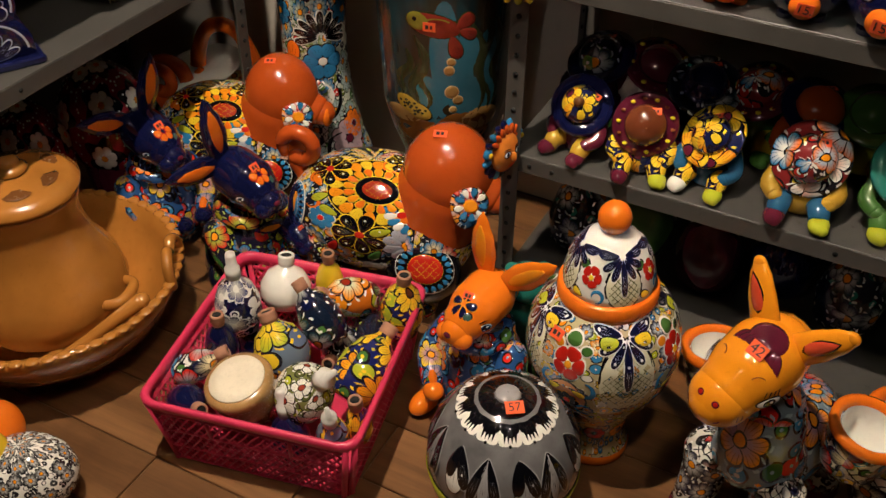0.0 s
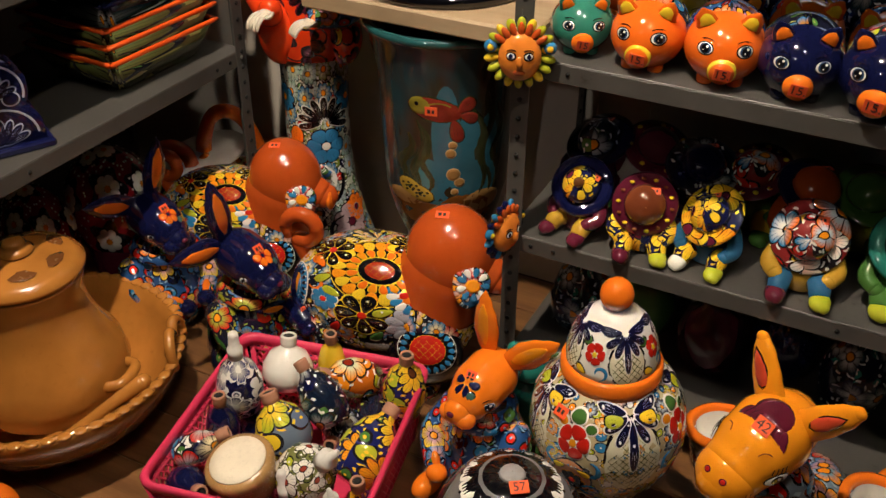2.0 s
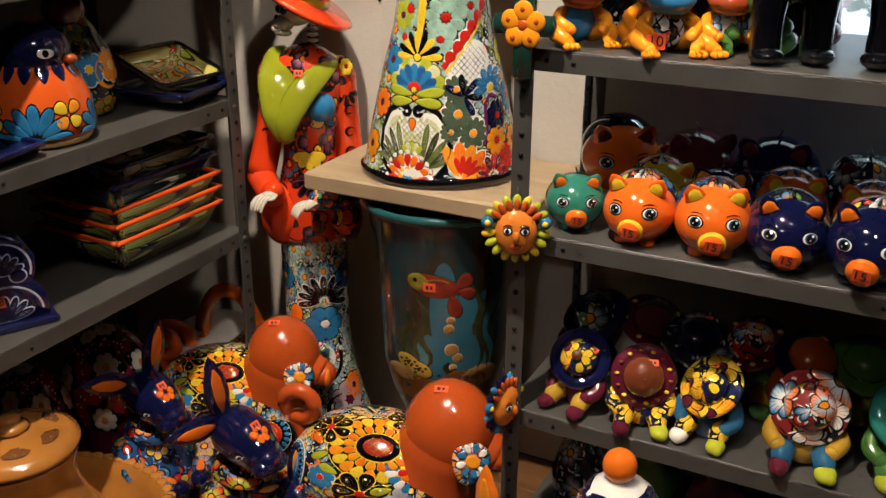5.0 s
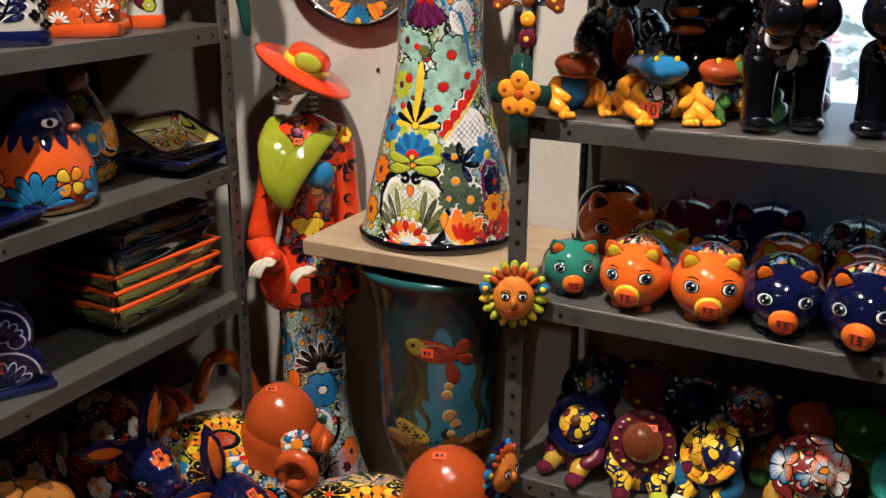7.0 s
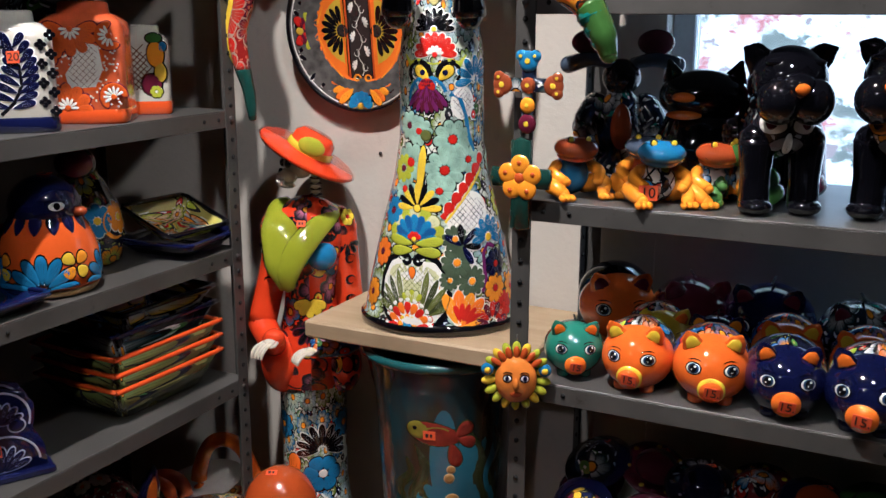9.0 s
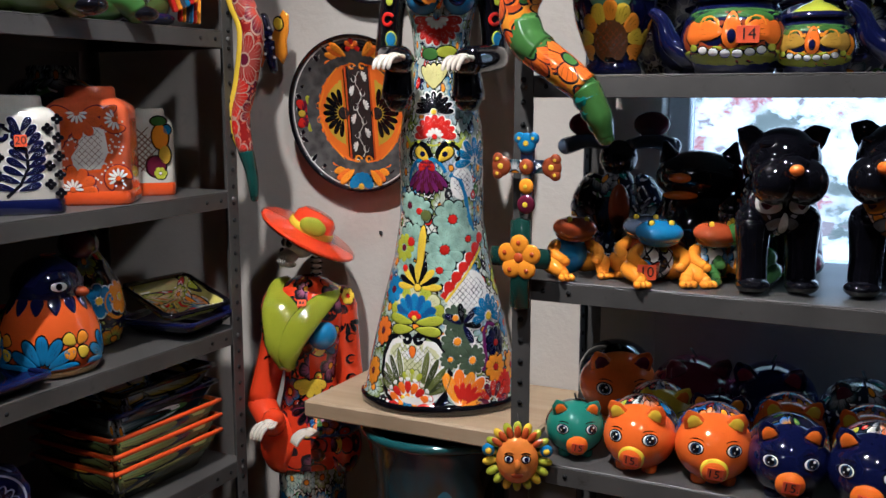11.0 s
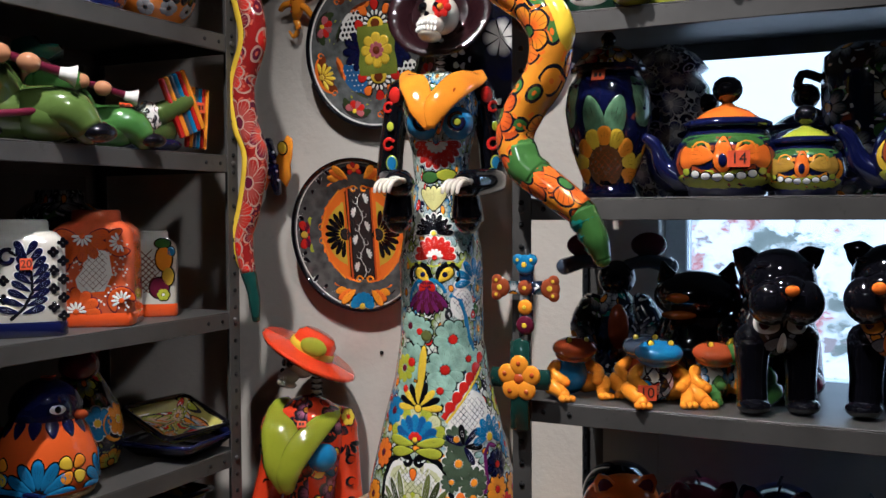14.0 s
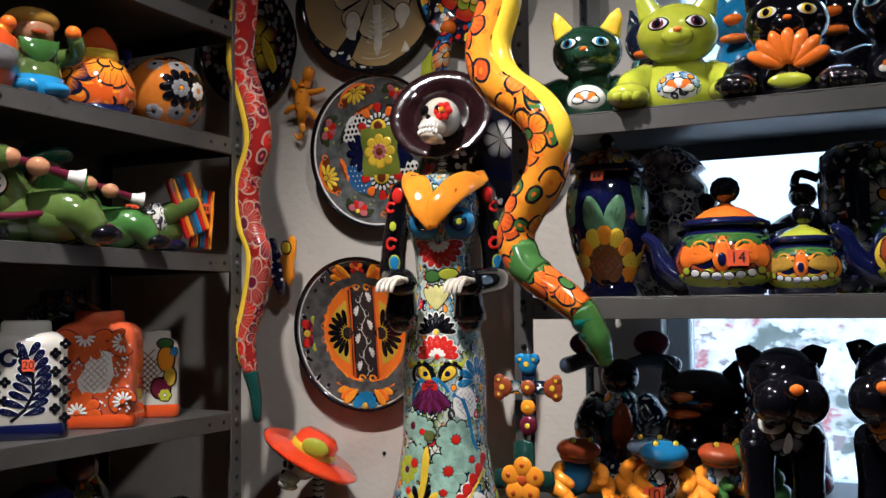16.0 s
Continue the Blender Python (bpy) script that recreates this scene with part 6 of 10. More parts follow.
    # purple bell, blue scroll
    for k in range(9):
        petal(b, at, -0.028 + (k - 4) * 0.001, 0.492, -90 + (k - 4) * 10, 0.058, 0.012, PLUMG if k % 2 else glaze("violet_glaze", (0.16, 0.02, 0.12), 0.09), BLACK, 0.0016)
    fan(b, at, -0.028, 0.486, 90, 5, 160, 0.002, 0.016, 0.016, [REDG, PLUMG], SKYG, 0.0022)
    stroke(b, at, arc(-0.028, 0.462, 0.040, 185, 20, 18, 0, 0.044), 0.007, SKYG, 0.0018)
    stroke(b, at, [(0.018, 0.474), (0.040, 0.462), (0.052, 0.430), (0.058, 0.395), (0.072, 0.360)], 0.010, SKYG, 0.0018)
    lattice(b, at, 0.045, 0.455, 0.046, 0.056, 0.011, NAVYG, WHITEG, 0.0011)
    # lime wings, butterfly eyes, red and black fans
    for q in (-1, 1):
        stroke(b, at, arc(-0.014 + q * 0.030, 0.513, 0.022, 90 - q * 130, 90 + q * 110, 14), 0.009, BLACK, 0.0018)
        petal(b, at, -0.014 + q * 0.010, 0.500, 90 - q * 46, 0.038, 0.022, YELLOWG, BLACK, 0.0020)
        oval(b, at, -0.014 + q * 0.022, 0.514, 0.006, 0.006, NAVYG, edge=SKYG, lift=0.0026)
        stroke(b, at, [(-0.014, 0.530), (-0.014 + q * 0.030, 0.536), (-0.014 + q * 0.052, 0.530), (-0.014 + q * 0.066, 0.548)], 0.013, LIMEG, 0.0020, True)
    fan(b, at, -0.012, 0.548, 90, 9, 176, 0.010, 0.034, 0.014, [REDG], WHITEG, 0.0017)
    fan(b, at, -0.012, 0.548, 90, 6, 150, 0.004, 0.014, 0.007, [WHITEG], None, 0.0022, heart=REDG)
    fan(b, at, -0.014, 0.596, 90, 9, 176, 0.005, 0.036, 0.011, [BLACK], WHITEG, 0.0018, heart=YELLOWG)
    fan(b, L(50), 0, 0.50, 90, 7, 200, 0.008, 0.040, 0.016, [SKYG], WHITEG, 0.0015)
    for k in range(5):
        petal(b, at, -0.014, 0.640, 90 + (k - 2) * 15, 0.052, 0.014, glaze("pale_yellow_glaze", (0.62, 0.58, 0.22), 0.1, 0.2), BLACK, 0.0016)
    oval(b, at, 0.012, 0.712, 0.022, 0.012, LIMEG, edge=BLACK, lift=0.0016)
    oval(b, at, -0.022, 0.708, 0.018, 0.012, GREENG, edge=BLACK, lift=0.0016)
    fan(b, at, -0.008, 0.776, -90, 9, 170, 0.012, 0.042, 0.016, [REDG], WHITEG, 0.0017)
    fan(b, at, -0.008, 0.778, -90, 7, 150, 0.006, 0.018, 0.008, [WHITEG], REDG, 0.0022)
    for k in range(5):
        daisy(b, L(72 + 5 * k), 0, 0.08 + 0.085 * k, 0.030, 9, (AMBERG, SKYG, LIMEG, MINT, SKYG)[k], REDG, BLACK, 0.0013)
        daisy(b, L(-66 + 5 * k), 0, 0.07 + 0.085 * k, 0.030, 9, (AMBERG, ORANGEG, SKYG, LIMEG, MINT)[k], PLUMG, BLACK, 0.0013)
    # bust, folded collar
    for s in (-1, 1):
        b.ball((s * 0.034, -0.048, 0.815), (0.034, 0.032, 0.034), SKYG)
        bust = on_ball((s * 0.034, -0.048, 0.815), (0.034, 0.032, 0.034))
        stroke(b, bust, arc(0, 0, 0.020, 60, 400, 16, -0.008), 0.008, NAVYG, 0.0012)
        oval(b, bust, 0, 0, 0.007, 0.007, LIMEG, edge=NAVYG, lift=0.0018)
        wrap = ((-0.022, -0.090, 0.800), (-0.036, -0.088, 0.845), (-0.052, -0.060, 0.892), (-0.062, -0.012, 0.912), (-0.040, 0.03, 0.912)) if s < 0 else ((-0.018, -0.096, 0.802), (-0.004, -0.096, 0.846), (0.034, -0.070, 0.888), (0.074, -0.018, 0.912), (0.05, 0.03, 0.912))
        b.tube(wrap, [0.008, 0.026, 0.029, 0.022, 0.013], AMBERG, flat=0.30, up=(0, -1, 0.3))
        sh = (s * 0.083, 0.005, 0.875)
        b.ball(sh, (0.028, 0.034, 0.036), BLACK)
        el = (s * 0.108, 0.01, 0.70)
        b.tube([sh, (s * 0.10, 0.012, 0.79), el], [0.029, 0.026, 0.027], BLACK, seg=16)
        wr = (s * 0.062 - 0.012, -0.105, 0.69) if s > 0 else (-0.078, -0.105, 0.692)
        b.tube([el, (s * 0.10, -0.05, 0.70), wr], [0.027, 0.026, 0.030], BLACK, seg=16)
        b.tube([(wr[0], wr[1] + 0.01, wr[2]), (wr[0] + s * 0.004, wr[1] + 0.02, wr[2] - 0.07)], [0.026, 0.034], BLACK, seg=16, flat=0.8)
        bony_hand(b, (wr[0], wr[1] - 0.012, wr[2] + 0.004), (-0.45, -0.8, 0.1), 1.05)
        oval(b, on_ball(sh, (0.028, 0.034, 0.036), a0=s * 0.4), 0, 0, 0.016, 0.016, REDG, edge=BLACK)
        sleeve = on_lathe([(0.027, 0.70), (0.029, 0.875)], Matrix.Translation((s * 0.098, 0.01, 0)), a0=s * 0.3)
        stroke(b, sleeve, arc(0, 0.850, 0.011, 40, 330, 12, -0.004), 0.006, REDG, 0.0022)
        oval(b, sleeve, 0.004, 0.812, 0.007, 0.010, LIMEG, edge=BLACK, lift=0.002)
        stroke(b, sleeve, arc(0, 0.775, 0.013, 30, 340, 12, -0.005), 0.007, REDG, 0.0022)
        oval(b, sleeve, 0.006, 0.738, 0.010, 0.014, SKYG, edge=LIMEG, lift=0.002)
    stroke(b, on_plane(pose(0, -0.088, 0)), [(0, 0.795), (0.012, 0.84), (0.03, 0.88)], 0.004, TERRAG, 0.004)
    vertebrae(b, 0.0, 0.0, 0.925, 0.985)
    skull(b, (-0.005, -0.035, 1.025), (-14, 0, -26), 1.05, REDG)
    hat = pose(0.0, 0.035, 1.045, 68, 0, -10)
    HATG = glaze("dark_hat_glaze", (0.022, 0.007, 0.009), 0.1, 0.6, 18)
    moth = glaze("dull_yellow_glaze", (0.36, 0.24, 0.02), 0.12, 0.3)
    b.lathe([(0.03, 0.016), (0.08, 0.006), (0.104, 0.014), (0.110, 0.020), (0.104, 0.022), (0.06, 0.014), (0.05, -0.03), (0.03, -0.042), (0.001, -0.044)], HATG, hat, seg=48)
    brim = lambda x, y, l: hat @ Vector((x, y, 0.0115 + 0.10 * max(0.0, math.hypot(x, y) - 0.075) + l))
    for a, q, n in ((75, 0.066, 5), (120, 0.072, 3), (20, 0.070, 3), (165, 0.066, 3)):
        for k in range(n):
            petal(b, brim, q * math.cos(radians(a)), q * math.sin(radians(a)), a + (k - n / 2) * 26 + 40, 0.034, 0.009, moth if k % 2 == 0 else PLUMG, None, 0.003, 0.3)
    for a in (50, 100, 145, -5):
        oval(b, brim, 0.090 * math.cos(radians(a)), 0.090 * math.sin(radians(a)), 0.009, 0.009, PLUMG, edge=moth, lift=0.003)
    return b.thing("skeleton_lady", m, "tall skeleton lady in black sleeves, orange collar and painted gown", "figurine", "skeleton ladies")


lady_black(facing(-0.872, 1.69, 0.764, -2))

ORANGEF = talavera("orange_jacket_glaze", (0.66, 0.045, 0.008), (INK, INK, SKY), 13, petal=5, rand=0.8, heart=AMBER, leaf=(INK, (0.6, 0.04, 0.01), YELLOW), hatch=0, line=INK, tip=(0.62, 0.05, 0.01), size=0.8, seed=2)


def lady_orange(m):
    b = Body()
    prof = [(0.145, 0.0), (0.148, 0.01), (0.135, 0.05), (0.108, 0.13), (0.086, 0.22), (0.076, 0.32), (0.076, 0.42), (0.078, 0.50), (0.078, 0.58)]
    b.lathe(prof, GOWN, seg=56, squash=0.85)
    at = on_lathe(prof, squash=0.85)
    olive = glaze("olive_glaze", (0.13, 0.15, 0.04), 0.1, 0.3, 30)
    fan(b, at, 0.02, 0.405, 90, 9, 200, 0.008, 0.058, 0.016, [BLACK], WHITEG, 0.0012)
    daisy(b, at, 0.02, 0.345, 0.046, 6, SKYG, WHITEG, BLACK, 0.0016)
    petal(b, at, -0.055, 0.325, 85, 0.07, 0.036, ORANGEG, BLACK, 0.0013)
    lattice(b, at, 0.0, 0.255, 0.075, 0.07, 0.014, olive, WHITEG, 0.0009)
    for s in (-1, 1):
        stroke(b, at, arc(0.0 + s * 0.025, 0.25, 0.035, 90 - s * 70, 90 - s * 250, 16, 0, 0.05), 0.011, BLACK, 0.0014)
        daisy(b, on_lathe(prof, squash=0.85, a0=s * 1.1), 0, 0.46, 0.035, 9, SKYG, AMBERG, BLACK)
        daisy(b, on_lathe(prof, squash=0.85, a0=s * 1.0), 0, 0.17, 0.035, 7, ORANGEG if s > 0 else MINT, PLUMG, BLACK)
        stroke(b, on_lathe(prof, squash=0.85, a0=s * 0.55), arc(0, 0.12, 0.04, 90, 330), 0.010, BLACK, 0.0014)
    daisy(b, on_lathe(prof, squash=0.85, a0=0.75), 0, 0.14, 0.05, 7, glaze("lilac_glaze", (0.42, 0.30, 0.34), 0.1, 0.3), PLUMG, BLACK)
    # jacket
    jp = [(0.088, 0.555), (0.092, 0.575), (0.082, 0.65), (0.062, 0.73), (0.058, 0.775), (0.066, 0.83), (0.08, 0.89), (0.082, 0.93), (0.068, 0.965), (0.04, 0.985), (0.016, 0.992)]
    b.lathe(jp, ORANGEF, seg=48, squash=0.8)
    aj = on_lathe(jp, squash=0.8)
    b.ball((-0.066, -0.02, 0.61), (0.052, 0.05, 0.075), glaze("vermilion_glaze", (0.70, 0.05, 0.008), 0.1, 0.15))
    b.ball((0.07, -0.02, 0.60), (0.045, 0.05, 0.07), ORANGEF)
    for s in (-1, 1):
        b.ball((s * 0.03, -0.048, 0.865), (0.034, 0.032, 0.034), SKYG if s > 0 else TEALG)
        sh = (s * 0.074, 0.005, 0.925)
        b.ball(sh, (0.032, 0.036, 0.042), ORANGEF)
        el = (0.090, 0.01, 0.72) if s > 0 else (-0.112, -0.01, 0.70)
        b.tube([sh, (s * 0.082, 0.012, 0.83), el], [0.034, 0.032, 0.033], glaze("vermilion_glaze", (0.70, 0.05, 0.008), 0.1, 0.15), seg=16)
        wr = (0.018, -0.108, 0.672) if s > 0 else (-0.078, -0.092, 0.690)
        b.tube([el, (s * 0.085, -0.06, 0.668), wr], [0.033, 0.030, 0.024], MIX_C if s > 0 else glaze("vermilion_glaze", (0.70, 0.05, 0.008), 0.1, 0.15), seg=16)
        bony_hand(b, (wr[0], wr[1] - 0.01, wr[2] - 0.004), (-0.8, -0.4, 0.05) if s > 0 else (-0.5, -0.6, 0.0), 0.95)
        fan(b, on_lathe([(0.028, 0.72), (0.031, 0.95)], Matrix.Translation((s * 0.080, 0.01, 0)), a0=s * 0.2), 0, 0.89, -90, 5, 150, 0.004, 0.03, 0.010, [BLACK], PLUMG, 0.004)
        for z0 in (0.85, 0.80, 0.755):
            stroke(b, on_lathe([(0.033, 0.70), (0.033, 0.95)], Matrix.Translation((s * 0.083, 0.01, 0)), a0=s * 0.3), arc(0, z0, 0.012, 30, 320, 12, -0.005), 0.006, BLACK, 0.003, True)
    daisy(b, on_ball((0.085, 0.005, 0.935), (0.03, 0.034, 0.04), a0=0.1), 0, 0.012, 0.018, 6, YELLOWG, REDG, BLACK, 0.0015)
    # lime shawl collar
    for p0, r in ((((-0.045, -0.088, 0.80), (-0.052, -0.085, 0.86), (-0.060, -0.058, 0.925), (-0.062, -0.015, 0.962), (-0.04, 0.02, 0.975)), (0.018, 0.042, 0.042, 0.028, 0.016)), (((-0.042, -0.094, 0.80), (-0.040, -0.100, 0.845), (-0.010, -0.088, 0.900), (0.046, -0.040, 0.952), (0.06, 0.02, 0.965)), (0.012, 0.026, 0.030, 0.022, 0.014))):
        b.tube(p0, list(r), glaze("moss_lime_glaze", (0.27, 0.30, 0.015), 0.1, 0.2), flat=0.4, up=(0, -1, 0.25))
    fan(b, aj, 0.0, 0.765, -90, 5, 120, 0.004, 0.04, 0.020, [YELLOWG], BLACK, 0.0016)
    fan(b, aj, 0.0, 0.70, -90, 5, 140, 0.006, 0.04, 0.014, [BLACK], PLUMG, 0.0016)
    fan(b, aj, 0.035, 0.83, 60, 6, 150, 0.004, 0.034, 0.014, [SKYG], NAVYG, 0.0018)
    b.tag(pose(-0.012, -0.078, 0.945, -25, 0, -10), "", 0.02, 0.014)
    vertebrae(b, 0.018, 0.005, 0.985, 1.035)
    skull(b, (-0.022, -0.02, 1.058), (-10, 0, -62), 0.86)
    hat = pose(0.0, 0.0, 1.083, 6, 29, 0)
    b.lathe([(0.035, 0.0), (0.09, -0.008), (0.112, -0.002), (0.117, 0.004), (0.11, 0.008), (0.06, 0.010), (0.05, 0.016), (0.047, 0.045), (0.035, 0.056), (0.001, 0.058)], glaze("vermilion_glaze", (0.70, 0.05, 0.008), 0.1, 0.15), hat, seg=48)
    b.lathe([(0.053, 0.012), (0.0545, 0.016), (0.0525, 0.026), (0.050, 0.028)], YELLOWG, hat, seg=40)
    b.lathe([(0.036, -0.002), (0.088, -0.0095), (0.111, -0.004)], BLACKF, hat, seg=40)
    b.ball(hat @ Vector((0, -0.05, 0.035)), (0.03, 0.008, 0.02), LIMEG, rot=(0, 24, 0))
    return b.thing("skeleton_lady", m, "skeleton lady in orange jacket, lime collar and broad hat", "figurine", "skeleton ladies")


lady_orange(facing(-1.215, 1.705, 0.0, -4))


# plates on the wall
def plate(m, r, mat, label, rimmat=BLACK):
    t = holder("wall_plate", m, label, "plate", "plates on the wall")
    mm = pose(0, 0, 0, 90)
    part("plate_dish", Body().lathe([(0.001, 0.004), (r * 0.60, 0.004), (r * 0.66, 0.010), (r * 0.96, 0.024), (r, 0.028)], mat, mm, seg=64, polar=True), t)
    part("plate_back", Body().lathe([(r * 0.5, -0.004), (r * 0.62, 0.0), (r * 0.7, 0.006), (r * 0.995, 0.024), (r * 1.008, 0.028), (r * 1.004, 0.0315), (r * 0.985, 0.030), (r * 0.97, 0.0262)], rimmat, mm, seg=64), t)
    return t


P1 = glaze("grey_plate_glaze", (0.09, 0.085, 0.08), 0.09, 0.5, 40)
P2 = disc_pattern("red_flower_plate", [(0.62, RED, ORANGE, 8), (0.46, LIME, GREEN, 10), (0.34, YELLOW, CREAM, 10), (0.11, TERRA, RED, 6)], bg=WHITE, leaf=(SKY, AMBER, RED, NAVY, YELLOW))
P3 = disc_pattern("sepia_plate", [(0.95, (0.36, 0.24, 0.10), (0.30, 0.22, 0.12), 3), (0.55, (0.45, 0.36, 0.22), (0.30, 0.25, 0.16), 9)], bg=CREAM, leaf=(NAVY, (0.3, 0.2, 0.08), CREAM))
P4 = disc_pattern("dark_scroll_plate", [(0.5, (0.10, 0.03, 0.03), YELLOW, 9), (0.2, YELLOW, AMBER, 6)], bg=(0.3, 0.3, 0.3), leaf=(INK, (0.25, 0.22, 0.2), INK, PLUM))
P5 = disc_pattern("navy_flower_plate", [(0.6, NAVY, INK, 7), (0.3, NAVY, WHITE, 7)], bg=WHITE, leaf=(INK, NAVY, INK, WHITE))
tl = pose(0, 0, 0, 7)
p1 = plate(pose(-1.150, 1.835, 1.352) @ tl, 0.178, P1, "black rimmed plate painted with orange scrolls and lattice")
p2 = plate(pose(-1.105, 1.835, 1.772) @ tl, 0.176, glaze("smoky_plate_glaze", (0.11, 0.115, 0.11), 0.09, 0.5, 40), "black rimmed plate painted with red and yellow flowers")
p3 = plate(pose(-1.125, 1.835, 2.150) @ tl, 0.185, P3, "sepia plate painted with a skeleton figure")
p4 = plate(pose(-1.475, 1.835, 2.070) @ tl, 0.150, P4, "dark plate with scrolls and a yellow moth")
p5 = plate(pose(-0.80, 1.835, 1.775) @ tl, 0.150, P5, "navy and black flower plate behind the hat")
p6 = plate(pose(-0.86, 1.835, 2.13) @ tl, 0.135, P2, "painted plate half hidden by the yellow snake")

# motifs on the big plates
def plate_at(r):
    """Dish surface: flat well, rising rim."""
    def at(x, z, lift):
        q = math.hypot(x, z) / r
        y = 0.004 if q < 0.6 else 0.004 + (q - 0.6) / 0.4 * 0.022
        return Vector((x, -y - lift, z))
    return at


SLATEG = glaze("slate_brown_glaze", (0.035, 0.026, 0.024), 0.1)
OCHREG = glaze("ochre_yellow_glaze", (0.58, 0.38, 0.03), 0.1, 0.25)
ROSEG = glaze("rose_glaze", (0.45, 0.12, 0.13), 0.1, 0.3)
BROWNG = glaze("chestnut_glaze", (0.15, 0.035, 0.01), 0.1, 0.3)
d1 = Body()
a1 = plate_at(0.178)
rng = random.Random(4)
# white scrolls between the medallions
for k in range(56):
    a, q = 2 * math.pi * k / 56, 0.150 + rng.uniform(-0.012, 0.004)
    for rr in (q, q - 0.030):
        x, z = rr * math.cos(a), rr * math.sin(a)
        if k % 2:
            stroke(d1, a1, arc(x, z, 0.009, math.degrees(a), math.degrees(a) + 290, 9, -0.005), 0.0036, WHITEG, 0.0011, True)
        else:
            petal(d1, a1, x, z, math.degrees(a) + rng.uniform(-70, 70), 0.022, 0.009, BLACK, WHITEG, 0.0011)
stroke(d1, a1, arc(0, 0, 0.169, 0, 360, 72), 0.0026, WHITEG, 0.0012)
for s in (-1, 1):
    blob(d1, a1, s * 0.058, 0, [(s * (-0.022 + 0.078 * math.cos(t) ** 1.1), 0.116 * math.sin(t)) for t in (-math.pi / 2 * 0.999 + math.pi * 0.999 * j / 14 for j in range(15))], ORANGEG, 0.0010)
    # yellow half lens with black drops, orange flames round it
    blob(d1, a1, s * 0.058, 0, [(s * (-0.022 + 0.060 * math.cos(t) ** 1.2), 0.098 * math.sin(t)) for t in (-math.pi / 2 * 0.999 + math.pi * 0.999 * j / 14 for j in range(15))], OCHREG, 0.0014)
    fan(d1, a1, s * 0.044, 0.0, 90 - s * 90, 9, 158, 0.014, 0.044, 0.013, [BLACK], None, 0.0019, heart=SLATEG)
    for v in (-1, 1):
        pts = [(s * 0.034, v * 0.112), (s * 0.060, v * 0.088), (s * 0.083, v * 0.058), (s * 0.096, v * 0.028), (s * 0.104, v * 0.012)]
        stroke(d1, a1, pts, 0.022, BLACK, 0.0015)
        stroke(d1, a1, pts, 0.018, ORANGEG, 0.0020)
        stroke(d1, a1, [(x + s * 0.005, z + v * 0.003) for x, z in pts], 0.007, AMBERG, 0.0023)
        stroke(d1, a1, arc(s * 0.108, v * 0.016, 0.010, 0, 330, 12, -0.005), 0.006, ORANGEG, 0.0026)
        for k in range(4):
            petal(d1, a1, s * (0.066 + 0.012 * k), v * (0.094 - 0.020 * k), 90 - s * (90 - v * 62), 0.024, 0.010, ORANGEG, BLACK, 0.0017)
    # red half flower and lime leaves at the sides
    fan(d1, a1, s * 0.150, 0.0, 90 + s * 90, 7, 190, 0.008, 0.026, 0.018, [REDG, PLUMG], BLACK, 0.0018, heart=OCHREG)
    for v in (-1, 1):
        petal(d1, a1, s * 0.128, v * 0.012, 90 - s * 10 if v > 0 else -90 + s * 10, 0.032, 0.014, LIMEG, BLACK, 0.0019)
    stroke(d1, a1, [(s * 0.032, -0.105), (s * 0.032, 0), (s * 0.032, 0.105)], 0.011, BLACK, 0.0017)
    stroke(d1, a1, [(s * 0.032, -0.105), (s * 0.032, 0), (s * 0.032, 0.105)], 0.008, TERRAG, 0.0022)
# middle band with climbing scroll
blob(d1, a1, 0, 0, [(0.028 * c, 0.105 * s) for c, s in ((1, 1), (0, 1.0), (-1, 1), (-1, 0.5), (-1, 0), (-1, -0.5), (-1, -1), (0, -1.0), (1, -1), (1, -0.5), (1, 0), (1, 0.5))], SLATEG, 0.0016)
stroke(d1, a1, [(0.007 * math.sin(k * 0.75), -0.100 + 0.0075 * k) for k in range(27)], 0.0032, WHITEG, 0.0024)
for k in range(6):
    s, z0 = (-1) ** k, -0.082 + 0.032 * k
    stroke(d1, a1, arc(s * 0.011, z0, 0.009, 90, 90 + s * 300, 12, -0.004), 0.0034, WHITEG, 0.0024, True)
    fan(d1, a1, -s * 0.012, z0 + 0.004, 90 + s * 70, 5, 130, 0.001, 0.013, 0.005, [WHITEG], None, 0.0022)
for v in (-1, 1):
    # wings, and the half flower in the end panels
    blob(d1, a1, 0, v * 0.140, [(0.058 * math.cos(t), 0.022 * math.sin(t)) for t in (2 * math.pi * j / 16 for j in range(16))], BLACK, 0.0014)
    for q in (-1, 1):
        for k in range(4):
            petal(d1, a1, q * (0.008 + 0.004 * k), v * (0.112 + 0.005 * k), 90 - q * (90 - v * (2 + 14 * k)), 0.074 - 0.008 * k, 0.018, AMBERG if k % 2 else ORANGEG, BLACK, 0.0018 + 0.0001 * k)
        stroke(d1, a1, arc(q * 0.014, v * 0.106, 0.009, 0, 330, 12, -0.004), 0.006, AMBERG, 0.0026)
fan(d1, a1, 0, -0.166, 90, 7, 160, 0.006, 0.028, 0.019, [SKYG], OCHREG, 0.0021, heart=OCHREG)
fan(d1, a1, 0, 0.150, 90, 5, 220, 0.004, 0.016, 0.012, [REDG, ORANGEG], None, 0.0021, heart=ORANGEG)
part("painted_motif", d1, p1)
d2 = Body()
a2 = plate_at(0.176)
stroke(d2, a2, arc(0, 0, 0.168, 0, 360, 72), 0.004, WHITEG, 0.0010)
